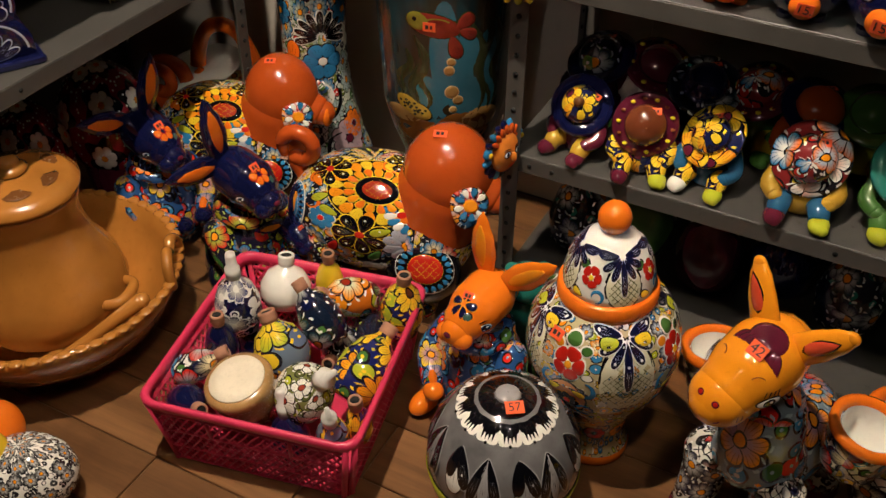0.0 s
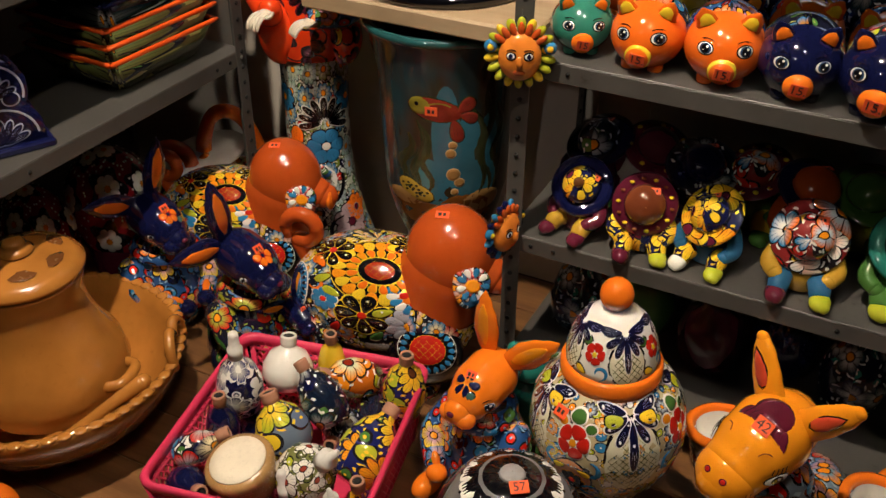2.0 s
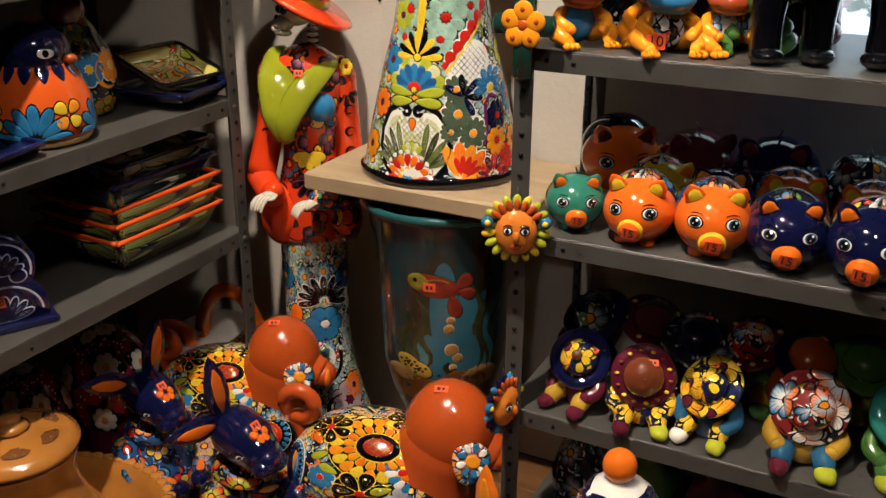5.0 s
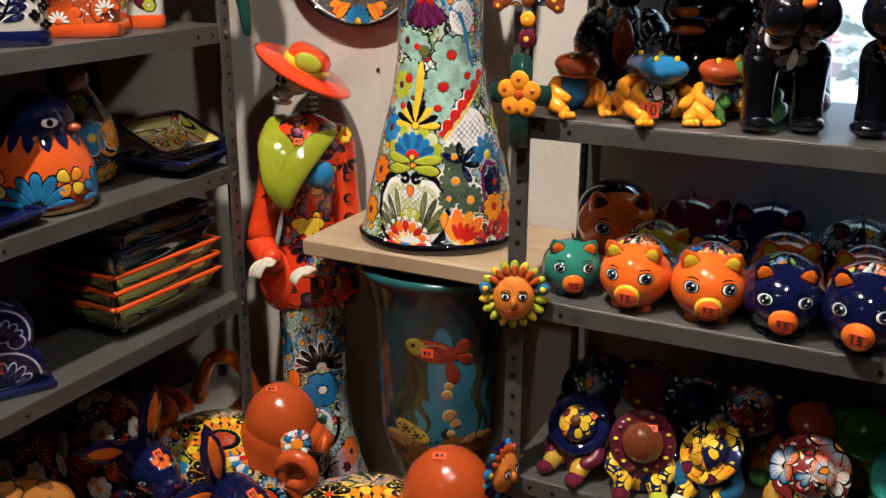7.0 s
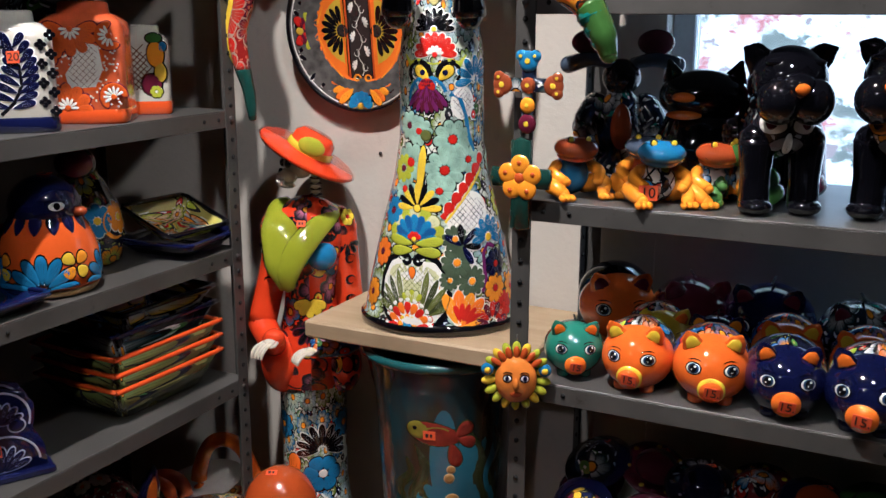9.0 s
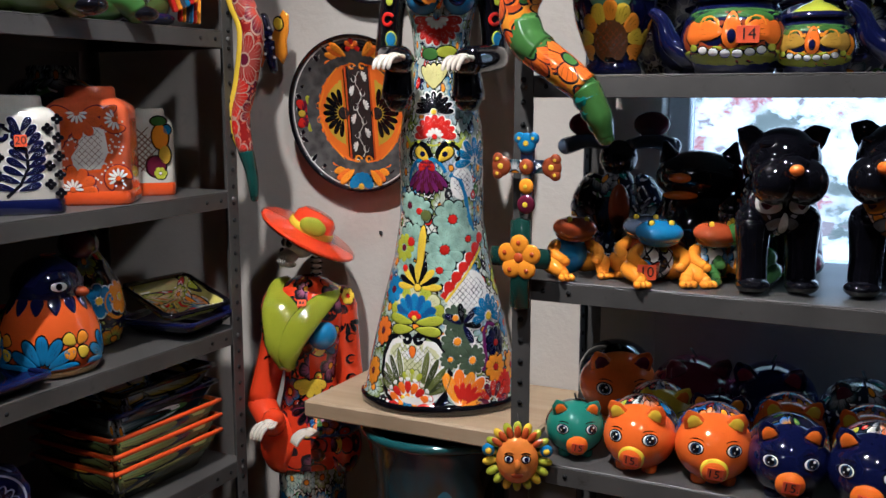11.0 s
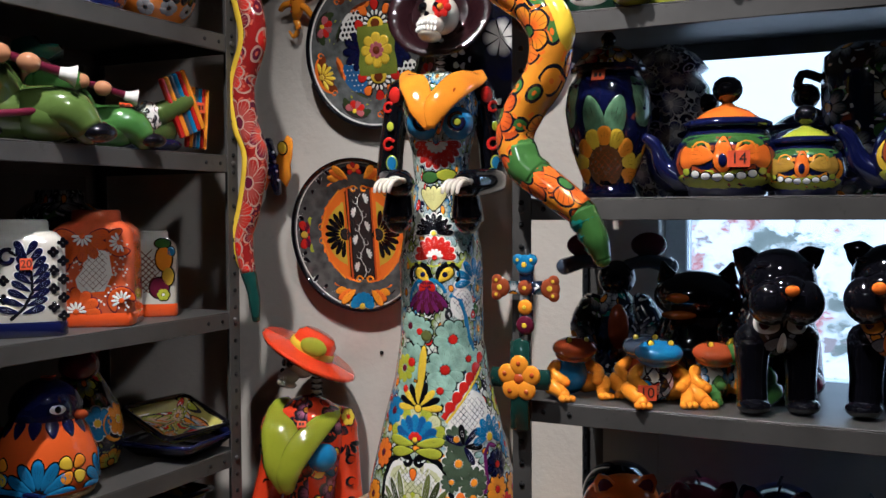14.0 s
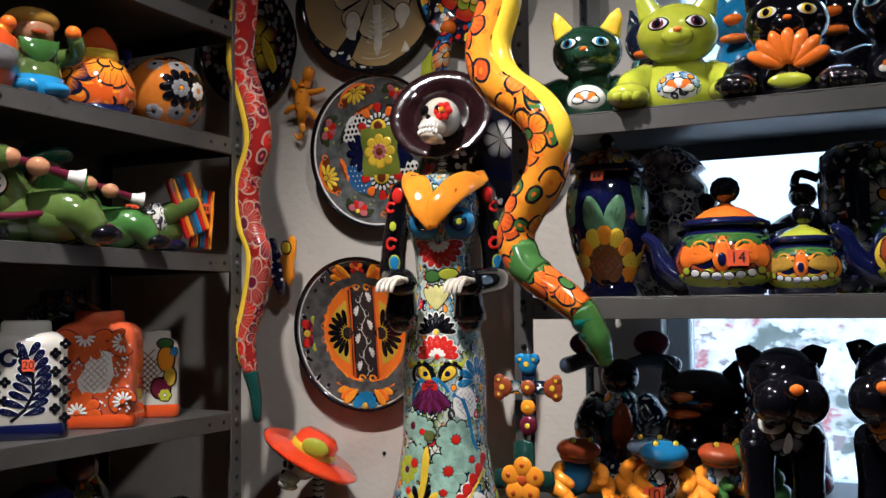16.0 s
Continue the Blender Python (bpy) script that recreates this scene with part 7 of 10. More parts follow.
# dotted white ground, blue lilies
for s in (-1, 1):
    for v in (-1, 1):
        oval(d2, a2, s * 0.072, v * 0.070, 0.040, 0.048, WHITEG if s * v < 0 else glaze("cobalt_glaze", (0.03, 0.11, 0.27), 0.09, 0.3), lift=0.0009)
        for i in range(7):
            for j in range(8):
                x, z = -0.033 + 0.011 * i + 0.0055 * (j % 2), -0.042 + 0.012 * j
                if (x / 0.038) ** 2 + (z / 0.046) ** 2 < 1:
                    oval(d2, a2, s * 0.072 + x, v * 0.070 + z, 0.0042 if s * v < 0 else 0.0018, 0.0048 if s * v < 0 else 0.0018, BLACK if s * v < 0 else WHITEG, lift=0.0014, n=8)
    for k in range(5):
        petal(d2, a2, s * 0.044, 0.0, 90 - s * 90 + (k - 2) * 34, 0.048, 0.017, NAVYG, BLACK, 0.0017)
# eight medallions round the rim
for k in range(8):
    a = 20 + 45 * k
    u, x, z = radians(a), 0.132 * math.cos(radians(a)), 0.132 * math.sin(radians(a))
    if k % 2:
        oval(d2, a2, x, z, 0.026, 0.044, glaze("dark_moss_glaze", (0.035, 0.05, 0.02), 0.1), rot=a, edge=SLATEG, lift=0.0018, line=0.005)
        fan(d2, a2, x + 0.016 * math.cos(u), z + 0.016 * math.sin(u), a + 180, 5, 170, 0.003, 0.024, 0.015, [ROSEG, REDG], BLACK, 0.0023, heart=YELLOWG)
        for q in (-1, 1):
            petal(d2, a2, x - 0.006 * math.cos(u) - q * 0.020 * math.sin(u), z - 0.006 * math.sin(u) + q * 0.020 * math.cos(u), a + 180 - q * 30, 0.018, 0.008, LIMEG, None, 0.0024)
    else:
        oval(d2, a2, x, z, 0.029, 0.048, BROWNG, rot=a, edge=ORANGEG, lift=0.0018, line=0.006)
        fan(d2, a2, x + 0.022 * math.cos(u), z + 0.022 * math.sin(u), a + 180, 7, 165, 0.006, 0.028, 0.0085, [YELLOWG], None, 0.0023, heart=OCHREG)
        for q in (-1, 1):
            stroke(d2, a2, arc(x + 0.006 * math.cos(u) - q * 0.046 * math.sin(u), z + 0.006 * math.sin(u) + q * 0.046 * math.cos(u), 0.007, 0, 320, 10, -0.003), 0.005, ORANGEG, 0.0026)
# green panel, yellow daisy, red half flowers above and below
for v in (-1, 1):
    fan(d2, a2, 0, v * 0.058, v * 90, 5, 175, 0.030, 0.026, 0.021, [REDG, ORANGEG], BLACK, 0.0019)
    fan(d2, a2, 0, v * 0.058, v * 90, 8, 165, 0.020, 0.013, 0.007, [WHITEG], BLACK, 0.0024)
    oval(d2, a2, 0, v * 0.058, 0.022, 0.018, YELLOWG, edge=BLACK, lift=0.0026)
    oval(d2, a2, 0, v * 0.060, 0.013, 0.012, BROWNG, lift=0.0030)
blob(d2, a2, 0, 0, [(0.050 * c, 0.058 * s) for c, s in ((1, 1), (0, 1.0), (-1, 1), (-1.04, 0.5), (-0.94, 0), (-1.04, -0.5), (-1, -1), (0, -1.0), (1, -1), (1.04, -0.5), (0.94, 0), (1.04, 0.5))], glaze("leaf_lime_glaze", (0.20, 0.24, 0.03), 0.1, 0.4), 0.0032)
for s in (-1, 1):
    for v in (-1, 1):
        for k in range(5):
            stroke(d2, a2, [(s * 0.012, v * 0.014), (s * (0.026 + 0.0045 * k), v * (0.054 - 0.009 * k))], 0.0013, BLACK, 0.0036)
daisy(d2, a2, 0.0, 0.0, 0.042, 8, YELLOWG, BROWNG, BLACK, 0.0040)
daisy(d2, a2, 0.0, 0.0, 0.020, 8, ROSEG, BROWNG, None, 0.0046)
part("painted_motif", d2, p2)
d4 = Body()
petal(d4, plate_at(0.15), 0.03, 0.02, -70, 0.11, 0.032, YELLOWG, BLACK, 0.0018, 0.0)
part("painted_motif", d4, p4)
d3 = Body()
a3 = plate_at(0.185)
for k in range(8):
    stroke(d3, a3, arc(0.01, -0.06 - 0.012 * k, 0.022 + 0.003 * k, 200, 340, 8, 0, 0.012), 0.005, BONE, 0.002)
stroke(d3, a3, [(0.01, -0.03), (0.01, -0.09), (0.01, -0.15)], 0.022, BONE, 0.0016)
for s in (-1, 1):
    oval(d3, a3, 0.01 + s * 0.068, -0.06, 0.022, 0.026, BONE, edge=CLAYD, lift=0.0014)
    stroke(d3, a3, [(0.01 + s * 0.07, -0.07), (0.01 + s * 0.078, -0.11), (0.01 + s * 0.075, -0.15)], 0.028, BONE, 0.0013)
for k in range(8):
    oval(d3, a3, -0.02 + 0.009 * k, 0.0 + 0.004 * abs(k - 3.5), 0.004, 0.009, WHITEG, edge=BLACK, lift=0.002)
part("painted_motif", d3, p3)

# nails in the plaster
for x, z in ((-1.235, 1.745), (-1.115, 1.075), (-1.225, 1.755)):
    Body().lathe([(0.0035, 0), (0.0045, 0.004), (0.002, 0.006)], HOLE, pose(x, YW + 0.001, z, 90), seg=10).thing("nail", I4, "small dark nail in the plaster wall", "nail", "nails in the wall")


# snakes
SNAKEY = talavera("yellow_snake_glaze", (0.72, 0.27, 0.014), (ORANGE, TERRA, AMBER, (0.62, 0.08, 0.012)), 11, petal=6, leaf=(GREEN, AMBER, ORANGE, TERRA), hatch=0, tip=ORANGE, rand=0.7, heart=GREEN, seed=3)
SNAKER = talavera("red_snake_glaze", (0.24, 0.014, 0.012), (PLUM, RED, (0.30, 0.02, 0.015)), 11, petal=8, leaf=(PLUM, RED, (0.30, 0.02, 0.015)), hatch=0, tip=(0.50, 0.10, 0.06), heart=PLUM, line=(0.42, 0.26, 0.20), seed=3)


def snake(name, m, pts, radii, mat, tail, belly, label, tailfrom):
    b = Body()
    b.tube(pts[:tailfrom + 1], radii[:tailfrom + 1], mat, seg=20, sub=6, up=(0, -1, 0))
    b.tube(pts[tailfrom:], radii[tailfrom:], tail, seg=20, sub=6, up=(0, -1, 0))
    off = Vector(belly[1])
    b.tube([Vector(p) + off * r for p, r in zip(pts[:belly[2]], radii)], [r * 0.62 for r in radii[:belly[2] - 1]] + [0.004], belly[0], seg=14, sub=6, up=(0, -1, 0))
    if tail is GREENG:
        k = tailfrom - 3
        b.tube([pts[k] * 0.6 + pts[k + 1] * 0.4, pts[k + 1] * 0.98 + pts[k + 2] * 0.02, pts[k + 1] * 0.55 + pts[k + 2] * 0.45], [radii[k + 1] * 1.02, radii[k + 1] * 1.04, radii[k + 1] * 1.0], GREENG, seg=20)
        for i in range(3):
            p = pts[tailfrom].lerp(pts[-1], 0.2 + 0.25 * i)
            b.tube([p, p + (pts[-1] - pts[tailfrom]) * 0.02], radii[tailfrom] * (1.03 - 0.12 * i), TEALG, seg=18, sub=2)
    return b.thing(name, m, label, "snake figurine", "ceramic snakes")


def wave(p, n):
    return [Vector(q) for q in p]


snake("snake_figure", I4, wave([(-0.590, 1.365, 1.975), (-0.602, 1.365, 1.901), (-0.619, 1.360, 1.835), (-0.599, 1.355, 1.779), (-0.538, 1.350, 1.730), (-0.508, 1.350, 1.677), (-0.517, 1.355, 1.619), (-0.554, 1.360, 1.567), (-0.572, 1.360, 1.522), (-0.554, 1.355, 1.475), (-0.500, 1.350, 1.434), (-0.458, 1.350, 1.402), (-0.436, 1.350, 1.363), (-0.425, 1.355, 1.328)], 13),
      [0.034, 0.036, 0.037, 0.037, 0.036, 0.035, 0.034, 0.033, 0.031, 0.029, 0.027, 0.0245, 0.021, 0.014], SNAKEY, GREENG, (YELLOWG, (0.62, -0.2, 0.1), 7), "long yellow and orange flowered ceramic snake hung on the post", 11)
snake("snake_figure", I4, wave([(-1.306, 1.600, 2.172), (-1.312, 1.600, 2.071), (-1.321, 1.600, 1.957), (-1.286, 1.600, 1.852), (-1.273, 1.600, 1.770), (-1.304, 1.600, 1.678), (-1.294, 1.600, 1.591), (-1.270, 1.600, 1.522), (-1.288, 1.600, 1.418), (-1.309, 1.600, 1.345), (-1.297, 1.600, 1.272), (-1.283, 1.600, 1.224), (-1.278, 1.600, 1.173)], 12),
      [0.025, 0.026, 0.027, 0.027, 0.026, 0.025, 0.025, 0.024, 0.022, 0.021, 0.017, 0.013, 0.009], SNAKER, glaze("dark_teal_glaze", (0.012, 0.06, 0.05), 0.1), (YELLOWG, (-0.72, -0.30, 0.0), 11), "long red and yellow ceramic snake hung beside the shelf", 10)


# small wall animals
def gecko(m, mat, label):
    b = Body().tube([(0, 0, -0.055), (0.004, -0.008, -0.03), (0, -0.012, 0), (-0.004, -0.012, 0.03), (0.002, -0.01, 0.05)], [0.009, 0.016, 0.02, 0.016, 0.012], mat)
    b.ball((0.004, -0.014, 0.062), (0.017, 0.014, 0.02), mat)
    for x, z, dx, dz in ((-0.016, 0.02, -0.03, 0.02), (0.016, 0.02, 0.03, 0.012), (-0.016, -0.02, -0.03, -0.018), (0.016, -0.02, 0.03, -0.02)):
        b.tube([(x * 0.6, -0.008, z), (x + dx * 0.5, -0.01, z + dz * 0.3), (x + dx, -0.004, z + dz)], [0.009, 0.008, 0.007], mat)
    b.tube([(0, 0, -0.055), (0.012, 0.0, -0.075), (0.004, 0.0, -0.095), (-0.012, 0, -0.085)], [0.009, 0.007, 0.005, 0.003], mat)
    for k in range(7):
        b.ball((0.003 * (-1) ** k, -0.028, -0.04 + 0.014 * k), (0.004, 0.003, 0.003), TERRAG, seg=8, rings=6)
    return b.thing("gecko_figure", m, label, "gecko figurine")


gecko(pose(-1.321, 1.840, 1.916) @ pose(0, 0, 0, 0, 14, 0), AMBERG, "orange ceramic gecko hung on the plaster wall")
bb = Body()
for s, mt in ((1, AMBERG), (-1, TERRAG)):
    out = [(0.004, 0.0), (0.03, 0.03), (0.052, 0.05), (0.062, 0.04), (0.055, 0.012), (0.045, -0.005), (0.04, -0.03), (0.025, -0.045), (0.008, -0.02)]
    bb.slab([(x * s, z) for x, z in out], 0.008, mt, pose(0, -0.012, 0, 0, 0, -s * 38), 0.003)
    oval(bb, lambda x, z, l, s=s: pose(0, -0.012, 0, 0, 0, -s * 38) @ Vector((x * s, -0.0045 - l, z)), 0.038, 0.028, 0.012, 0.012, YELLOWG, edge=BLACK, lift=0.002)
bb.tube([(0, -0.012, -0.05), (0, -0.022, 0), (0, -0.018, 0.045)], [0.008, 0.014, 0.010], NAVYG)
for k in range(8):
    bb.ball((0.008 * (-1) ** k, -0.034, -0.03 + 0.009 * k), 0.0028, WHITEG, seg=8, rings=6)
bb.thing("butterfly_figure", pose(-1.387, 1.835, 1.514) @ pose(0, -0.02, 0, 0, -10, 30) @ Matrix.Diagonal((1.25, 1.25, 1.25, 1)), "orange winged ceramic butterfly on the plaster wall", "butterfly figurine")
bd = Body().tube([(0.02, -0.01, 0.06), (0.012, -0.024, 0.03), (0.004, -0.024, -0.01), (-0.004, -0.012, -0.05)], [0.014, 0.02, 0.021, 0.008], MIX_C)
bd.ball((0.022, -0.018, 0.068), (0.018, 0.017, 0.018), ORANGEG).tube([(0.03, -0.02, 0.08), (0.046, -0.02, 0.092)], [0.006, 0.002], TERRAG)
bd.slab([(-0.055, -0.05), (-0.05, 0.0), (-0.02, 0.03), (-0.005, 0.0), (-0.02, -0.05)], 0.009, LIMEG, pose(0, -0.01, 0), 0.003)
bd.thing("bird_figure", pose(-0.943, 1.840, 1.966), "small orange and lime ceramic bird on the plaster wall", "bird figurine")


# sun faces and crosses on the right post
def sun_face(m, label, ray, S=1.0):
    t = holder("sun_face", m @ Matrix.Diagonal((S, S, S, 1)), label, "sun ornament", "sun faces")
    skin = glaze("face_orange_glaze", (0.74, 0.22, 0.03), 0.1, 0.25, 30)
    b = Body()
    b.ball((0, -0.012, -0.004), (0.037, 0.020, 0.043), skin)
    f = on_ball((0, -0.012, -0.004), (0.037, 0.020, 0.043))
    b.ball((0, -0.034, -0.006), (0.006, 0.006, 0.011), skin)
    for s in (-1, 1):
        oval(b, f, s * 0.014, 0.006, 0.0066, 0.0042, WHITEG, edge=BLACK, lift=0.0014)
        oval(b, f, s * 0.014, 0.006, 0.0036, 0.0038, NAVYG, lift=0.0020)
        stroke(b, f, arc(s * 0.014, 0.010, 0.009, 150, 30, 8, 0, 0.005), 0.0014, BLACK, 0.0018)
    oval(b, f, 0, -0.018, 0.010, 0.0045, TERRAG, lift=0.0016)
    part("face", b, t, "orange face with painted eyes")
    part("backing_ring", Body().lathe([(0.03, 0.0), (0.046, 0.003), (0.045, 0.009), (0.03, 0.012)], GREENG, pose(0, 0.004, 0, 90), seg=36), t)
    for k in range(18):
        a = radians(20 * k)
        part("ray", Body().ball((0.049 * math.sin(a), -0.006, 0.051 * math.cos(a)), (0.008, 0.007, 0.013), ray[k % len(ray)], rot=(0, 20 * k, 0), seg=12, rings=8), t)
    for k in range(7):
        a = radians(-54 + 18 * k)
        part("crown_petal", Body().ball((0.042 * math.sin(a), -0.014, 0.046 * math.cos(a)), (0.006, 0.005, 0.012), TERRAG, rot=(0, -54 + 18 * k, 0), seg=12, rings=8), t)
    for s in (-1, 1):
        part("side_flower", Body().ball((s * 0.05, -0.008, 0.012), (0.012, 0.008, 0.012), SKYG, seg=12, rings=8), t, "blue side flower")
        part("flower_heart", Body().ball((s * 0.05, -0.014, 0.012), (0.006, 0.005, 0.006), YELLOWG, seg=12, rings=8), t)
    part("hanging_wire", Body().tube([(0, 0, 0.055), (0, -0.002, 0.075)], 0.001, STEEL, seg=6, sub=2), t)
    return t


sun_face(facing(-0.579, 1.395, 0.783), "ceramic sun face with lime and yellow rays on the post", (LIMEG, YELLOWG, LIMEG), 0.98)
sun_face(pose(-0.597, 1.395, 0.433) @ pose(0, 0, 0, 0, 0, 78), "ceramic sun face with navy rays hung on the post", (NAVYG, SKYG, NAVYG), 0.95)


def cross(m, label, outline, base, bumps):
    t = holder("wall_cross", m, label, "cross", "ceramic crosses")
    part("cross_body", Body().slab(outline, 0.012, base, I4, 0.003), t)
    for x, z, r, c in bumps:
        b = Body().ball((x, -0.006, z), (r, 0.005, r), c, seg=16, rings=10)
        if c is AMBERG and len(bumps) < 8:
            b.ball((x * 1.15, -0.0105, z * 1.15), (r * 0.25, 0.002, r * 0.25), TERRAG, seg=10, rings=6)
        elif len(bumps) > 8:
            oval(b, on_plane(pose(x, -0.0095, z)), 0, 0, r * 0.30, r * 0.30, YELLOWG, edge=BLACK, lift=0.0016, n=12, line=0.0008)
        part("flower_petal", b, t)
    top = max(p[1] for p in outline)
    part("hanging_wire", Body().tube([(0, 0, top - 0.004), (0, -0.003, top + 0.02)], 0.0012, STEEL, seg=6, sub=2), t)
    return t


def plus(w, up, dn, a):
    return [(-a, up), (0, up * 1.08), (a, up), (a, a), (w, a), (w * 1.08, 0), (w, -a), (a, -a), (a, -dn), (0, -dn * 1.05), (-a, -dn), (-a, -a), (-w, -a), (-w * 1.08, 0), (-w, a), (-a, a)]


RUSTC = glaze("rust_brown_glaze", (0.28, 0.06, 0.02), 0.1, 0.3)
c1 = pose(-0.568, 1.398, 1.277)
cross(c1, "small ceramic cross with blue and rust flower ends", plus(0.045, 0.04, 0.07, 0.011), DARKG, [(0, 0.038, 0.017, SKYG), (-0.044, 0, 0.017, RUSTC), (0.044, 0, 0.017, RUSTC), (0, 0, 0.013, RUSTC), (0, -0.032, 0.013, AMBERG), (0, -0.062, 0.016, PLUMG), (-0.012, 0.046, 0.010, SKYG), (0.012, 0.046, 0.010, SKYG), (-0.05, 0.012, 0.010, RUSTC), (0.05, 0.012, 0.010, RUSTC), (-0.05, -0.012, 0.010, RUSTC), (0.05, -0.012, 0.010, RUSTC)])
c2 = cross(pose(-0.579, 1.398, 1.126), "dark green ceramic cross with a yellow flower", plus(0.05, 0.062, 0.085, 0.0165), glaze("bottle_green_glaze", (0.012, 0.045, 0.035), 0.08), [(0.022 * math.cos(k * 1.257 + 0.3), 0.022 * math.sin(k * 1.257 + 0.3), 0.017, AMBERG) for k in range(5)] + [(0, 0, 0.010, TERRAG)])

# ---- right shelf unit: figures ----
def pig(m, skin, label, S=1.0, ear=YELLOWG, ring=YELLOWG, text="15.", back=None):
    b = Body()
    c, r = (0, 0, 0.054), (0.062, 0.066, 0.056)
    b.ball(c, r, skin, seg=36, rings=22)
    if back:
        b.ball((0, 0.022, 0.064), (0.061, 0.05, 0.055), back, seg=30, rings=18)
    for sx, sy in ((-1, -1), (1, -1), (-1, 1), (1, 1)):
        b.lathe([(0.012, 0), (0.013, 0.003), (0.014, 0.02)], skin, pose(sx * 0.022, sy * 0.022, 0), seg=14)
    f = on_ball(c, r)
    b.lathe([(0.022, 0), (0.0215, 0.010), (0.018, 0.013), (0.001, 0.0135)], ring, pose(0, -0.0545, 0.036, 104), seg=28)
    b.lathe([(0.0185, 0.0), (0.0185, 0.0145), (0.001, 0.015)], skin if ring is YELLOWG else ORANGEG, pose(0, -0.0545, 0.036, 104), seg=28)
    b.tag(pose(0.001, -0.0703, 0.0320, 14, 6, 0), text, 0.025, 0.021)
    for s in (-1, 1):
        eye(b, on_ball(c, r, a0=s * radians(29)), 0, 0.014, 0.0125)
        e = pose(s * 0.032, -0.026, 0.097, 12, s * 26, -s * 12)
        b.tube([e @ Vector(p) for p in ((0, 0, -0.004), (0, -0.001, 0.012), (0, -0.003, 0.026))], [0.018, 0.014, 0.004], skin, flat=0.45, up=(0, -1, 0))
        b.tube([e @ Vector(p) for p in ((0, -0.0075, 0.0), (0, -0.007, 0.010), (0, -0.005, 0.020))], [0.012, 0.010, 0.002], ear, flat=0.3, up=(0, -1, 0))
        stroke(b, on_ball(c, r, a0=s * radians(27)), arc(0, 0.024, 0.012, 140, 50, 8, 0, 0.006), 0.0014, BLACK, 0.0012)
    b.box((-0.002, -0.012, 0.1150), (0.002, 0.022, 0.1168), HOLE, bev=0.0004)
    m = m @ Matrix.Diagonal((S, S, S, 1))
    return b.thing("pig_bank", m, label, "piggy bank", "piggy banks")


ORANGEP = glaze("pig_orange_glaze", (0.80, 0.14, 0.012), 0.08, 0.14)
zp = RT[2]
for x, y, turn, skin, S, ear, ring, text, back, lab in (
    (-0.512, 1.50, 4, glaze("sea_green_glaze", (0.035, 0.21, 0.15), 0.08, 0.25), 0.86, ORANGEG, ORANGEG, "15", None, "sea green ceramic piggy bank with orange snout sticker"),
    (-0.392, 1.487, -12, ORANGEP, 1.0, YELLOWG, YELLOWG, "15.", MIX_A, "bright orange ceramic piggy bank with yellow ears"),
    (-0.268, 1.488, 2, ORANGEP, 1.03, YELLOWG, YELLOWG, "15.", MIX_C, "bright orange ceramic piggy bank at the shelf edge"),
    (-0.150, 1.484, 4, NAVYG, 1.03, ORANGEG, ORANGEG, "15.", MIX_E, "navy blue ceramic piggy bank with orange snout"),
    (-0.024, 1.476, -6, NAVYG, 1.1, ORANGEG, ORANGEG, "15.", MIX_A, "navy blue ceramic piggy bank with painted back"),
    (-0.385, 1.605, 14, YELLOWG, 0.95, ORANGEG, YELLOWG, "15", MIX_A, "yellow ceramic piggy bank in the second row"),
    (-0.285, 1.615, 0, NAVYG, 0.95, AMBERG, ORANGEG, "15", None, "dark navy ceramic piggy bank in the second row"),
    (-0.165, 1.615, 8, ORANGEP, 1.0, YELLOWG, YELLOWG, "15", MIX_C, "orange ceramic piggy bank in the second row"),
    (-0.035, 1.605, -4, ORANGEP, 1.0, YELLOWG, YELLOWG, "15", MIX_C, "orange ceramic piggy bank with striped back"),
    (0.09, 1.49, 0, ORANGEP, 1.05, YELLOWG, YELLOWG, "15.", MIX_A, "bright orange ceramic piggy bank near the shelf end"),
    (0.10, 1.62, 0, NAVYG, 1.0, YELLOWG, ORANGEG, "15.", None, "navy blue ceramic piggy bank in the second row"),
):
    pig(facing(x, y, zp, turn), skin, lab, S, ear, ring, text, back)
for x, turn, skin, S, lab, ring in (
    (-0.505, 8, ORANGEP, 1.22, "large orange and black ceramic piggy bank at the back", SKYG),
    (-0.36, 14, PLUMG, 1.25, "large maroon ceramic piggy bank at the back", YELLOWG),
    (-0.21, -8, NAVYG, 1.3, "large navy ceramic piggy bank at the back", ORANGEG),
    (-0.06, 10, DARKG, 1.2, "large dark ceramic piggy bank at the back", ORANGEG),
    (0.10, 0, PLUMG, 1.2, "large dark maroon piggy bank at the back", ORANGEG),
):
    pig(facing(x, 1.735, zp + 0.0, turn, 6), skin, lab, S, PLUMG, ring, "15", BLACK if skin is ORANGEP else None)


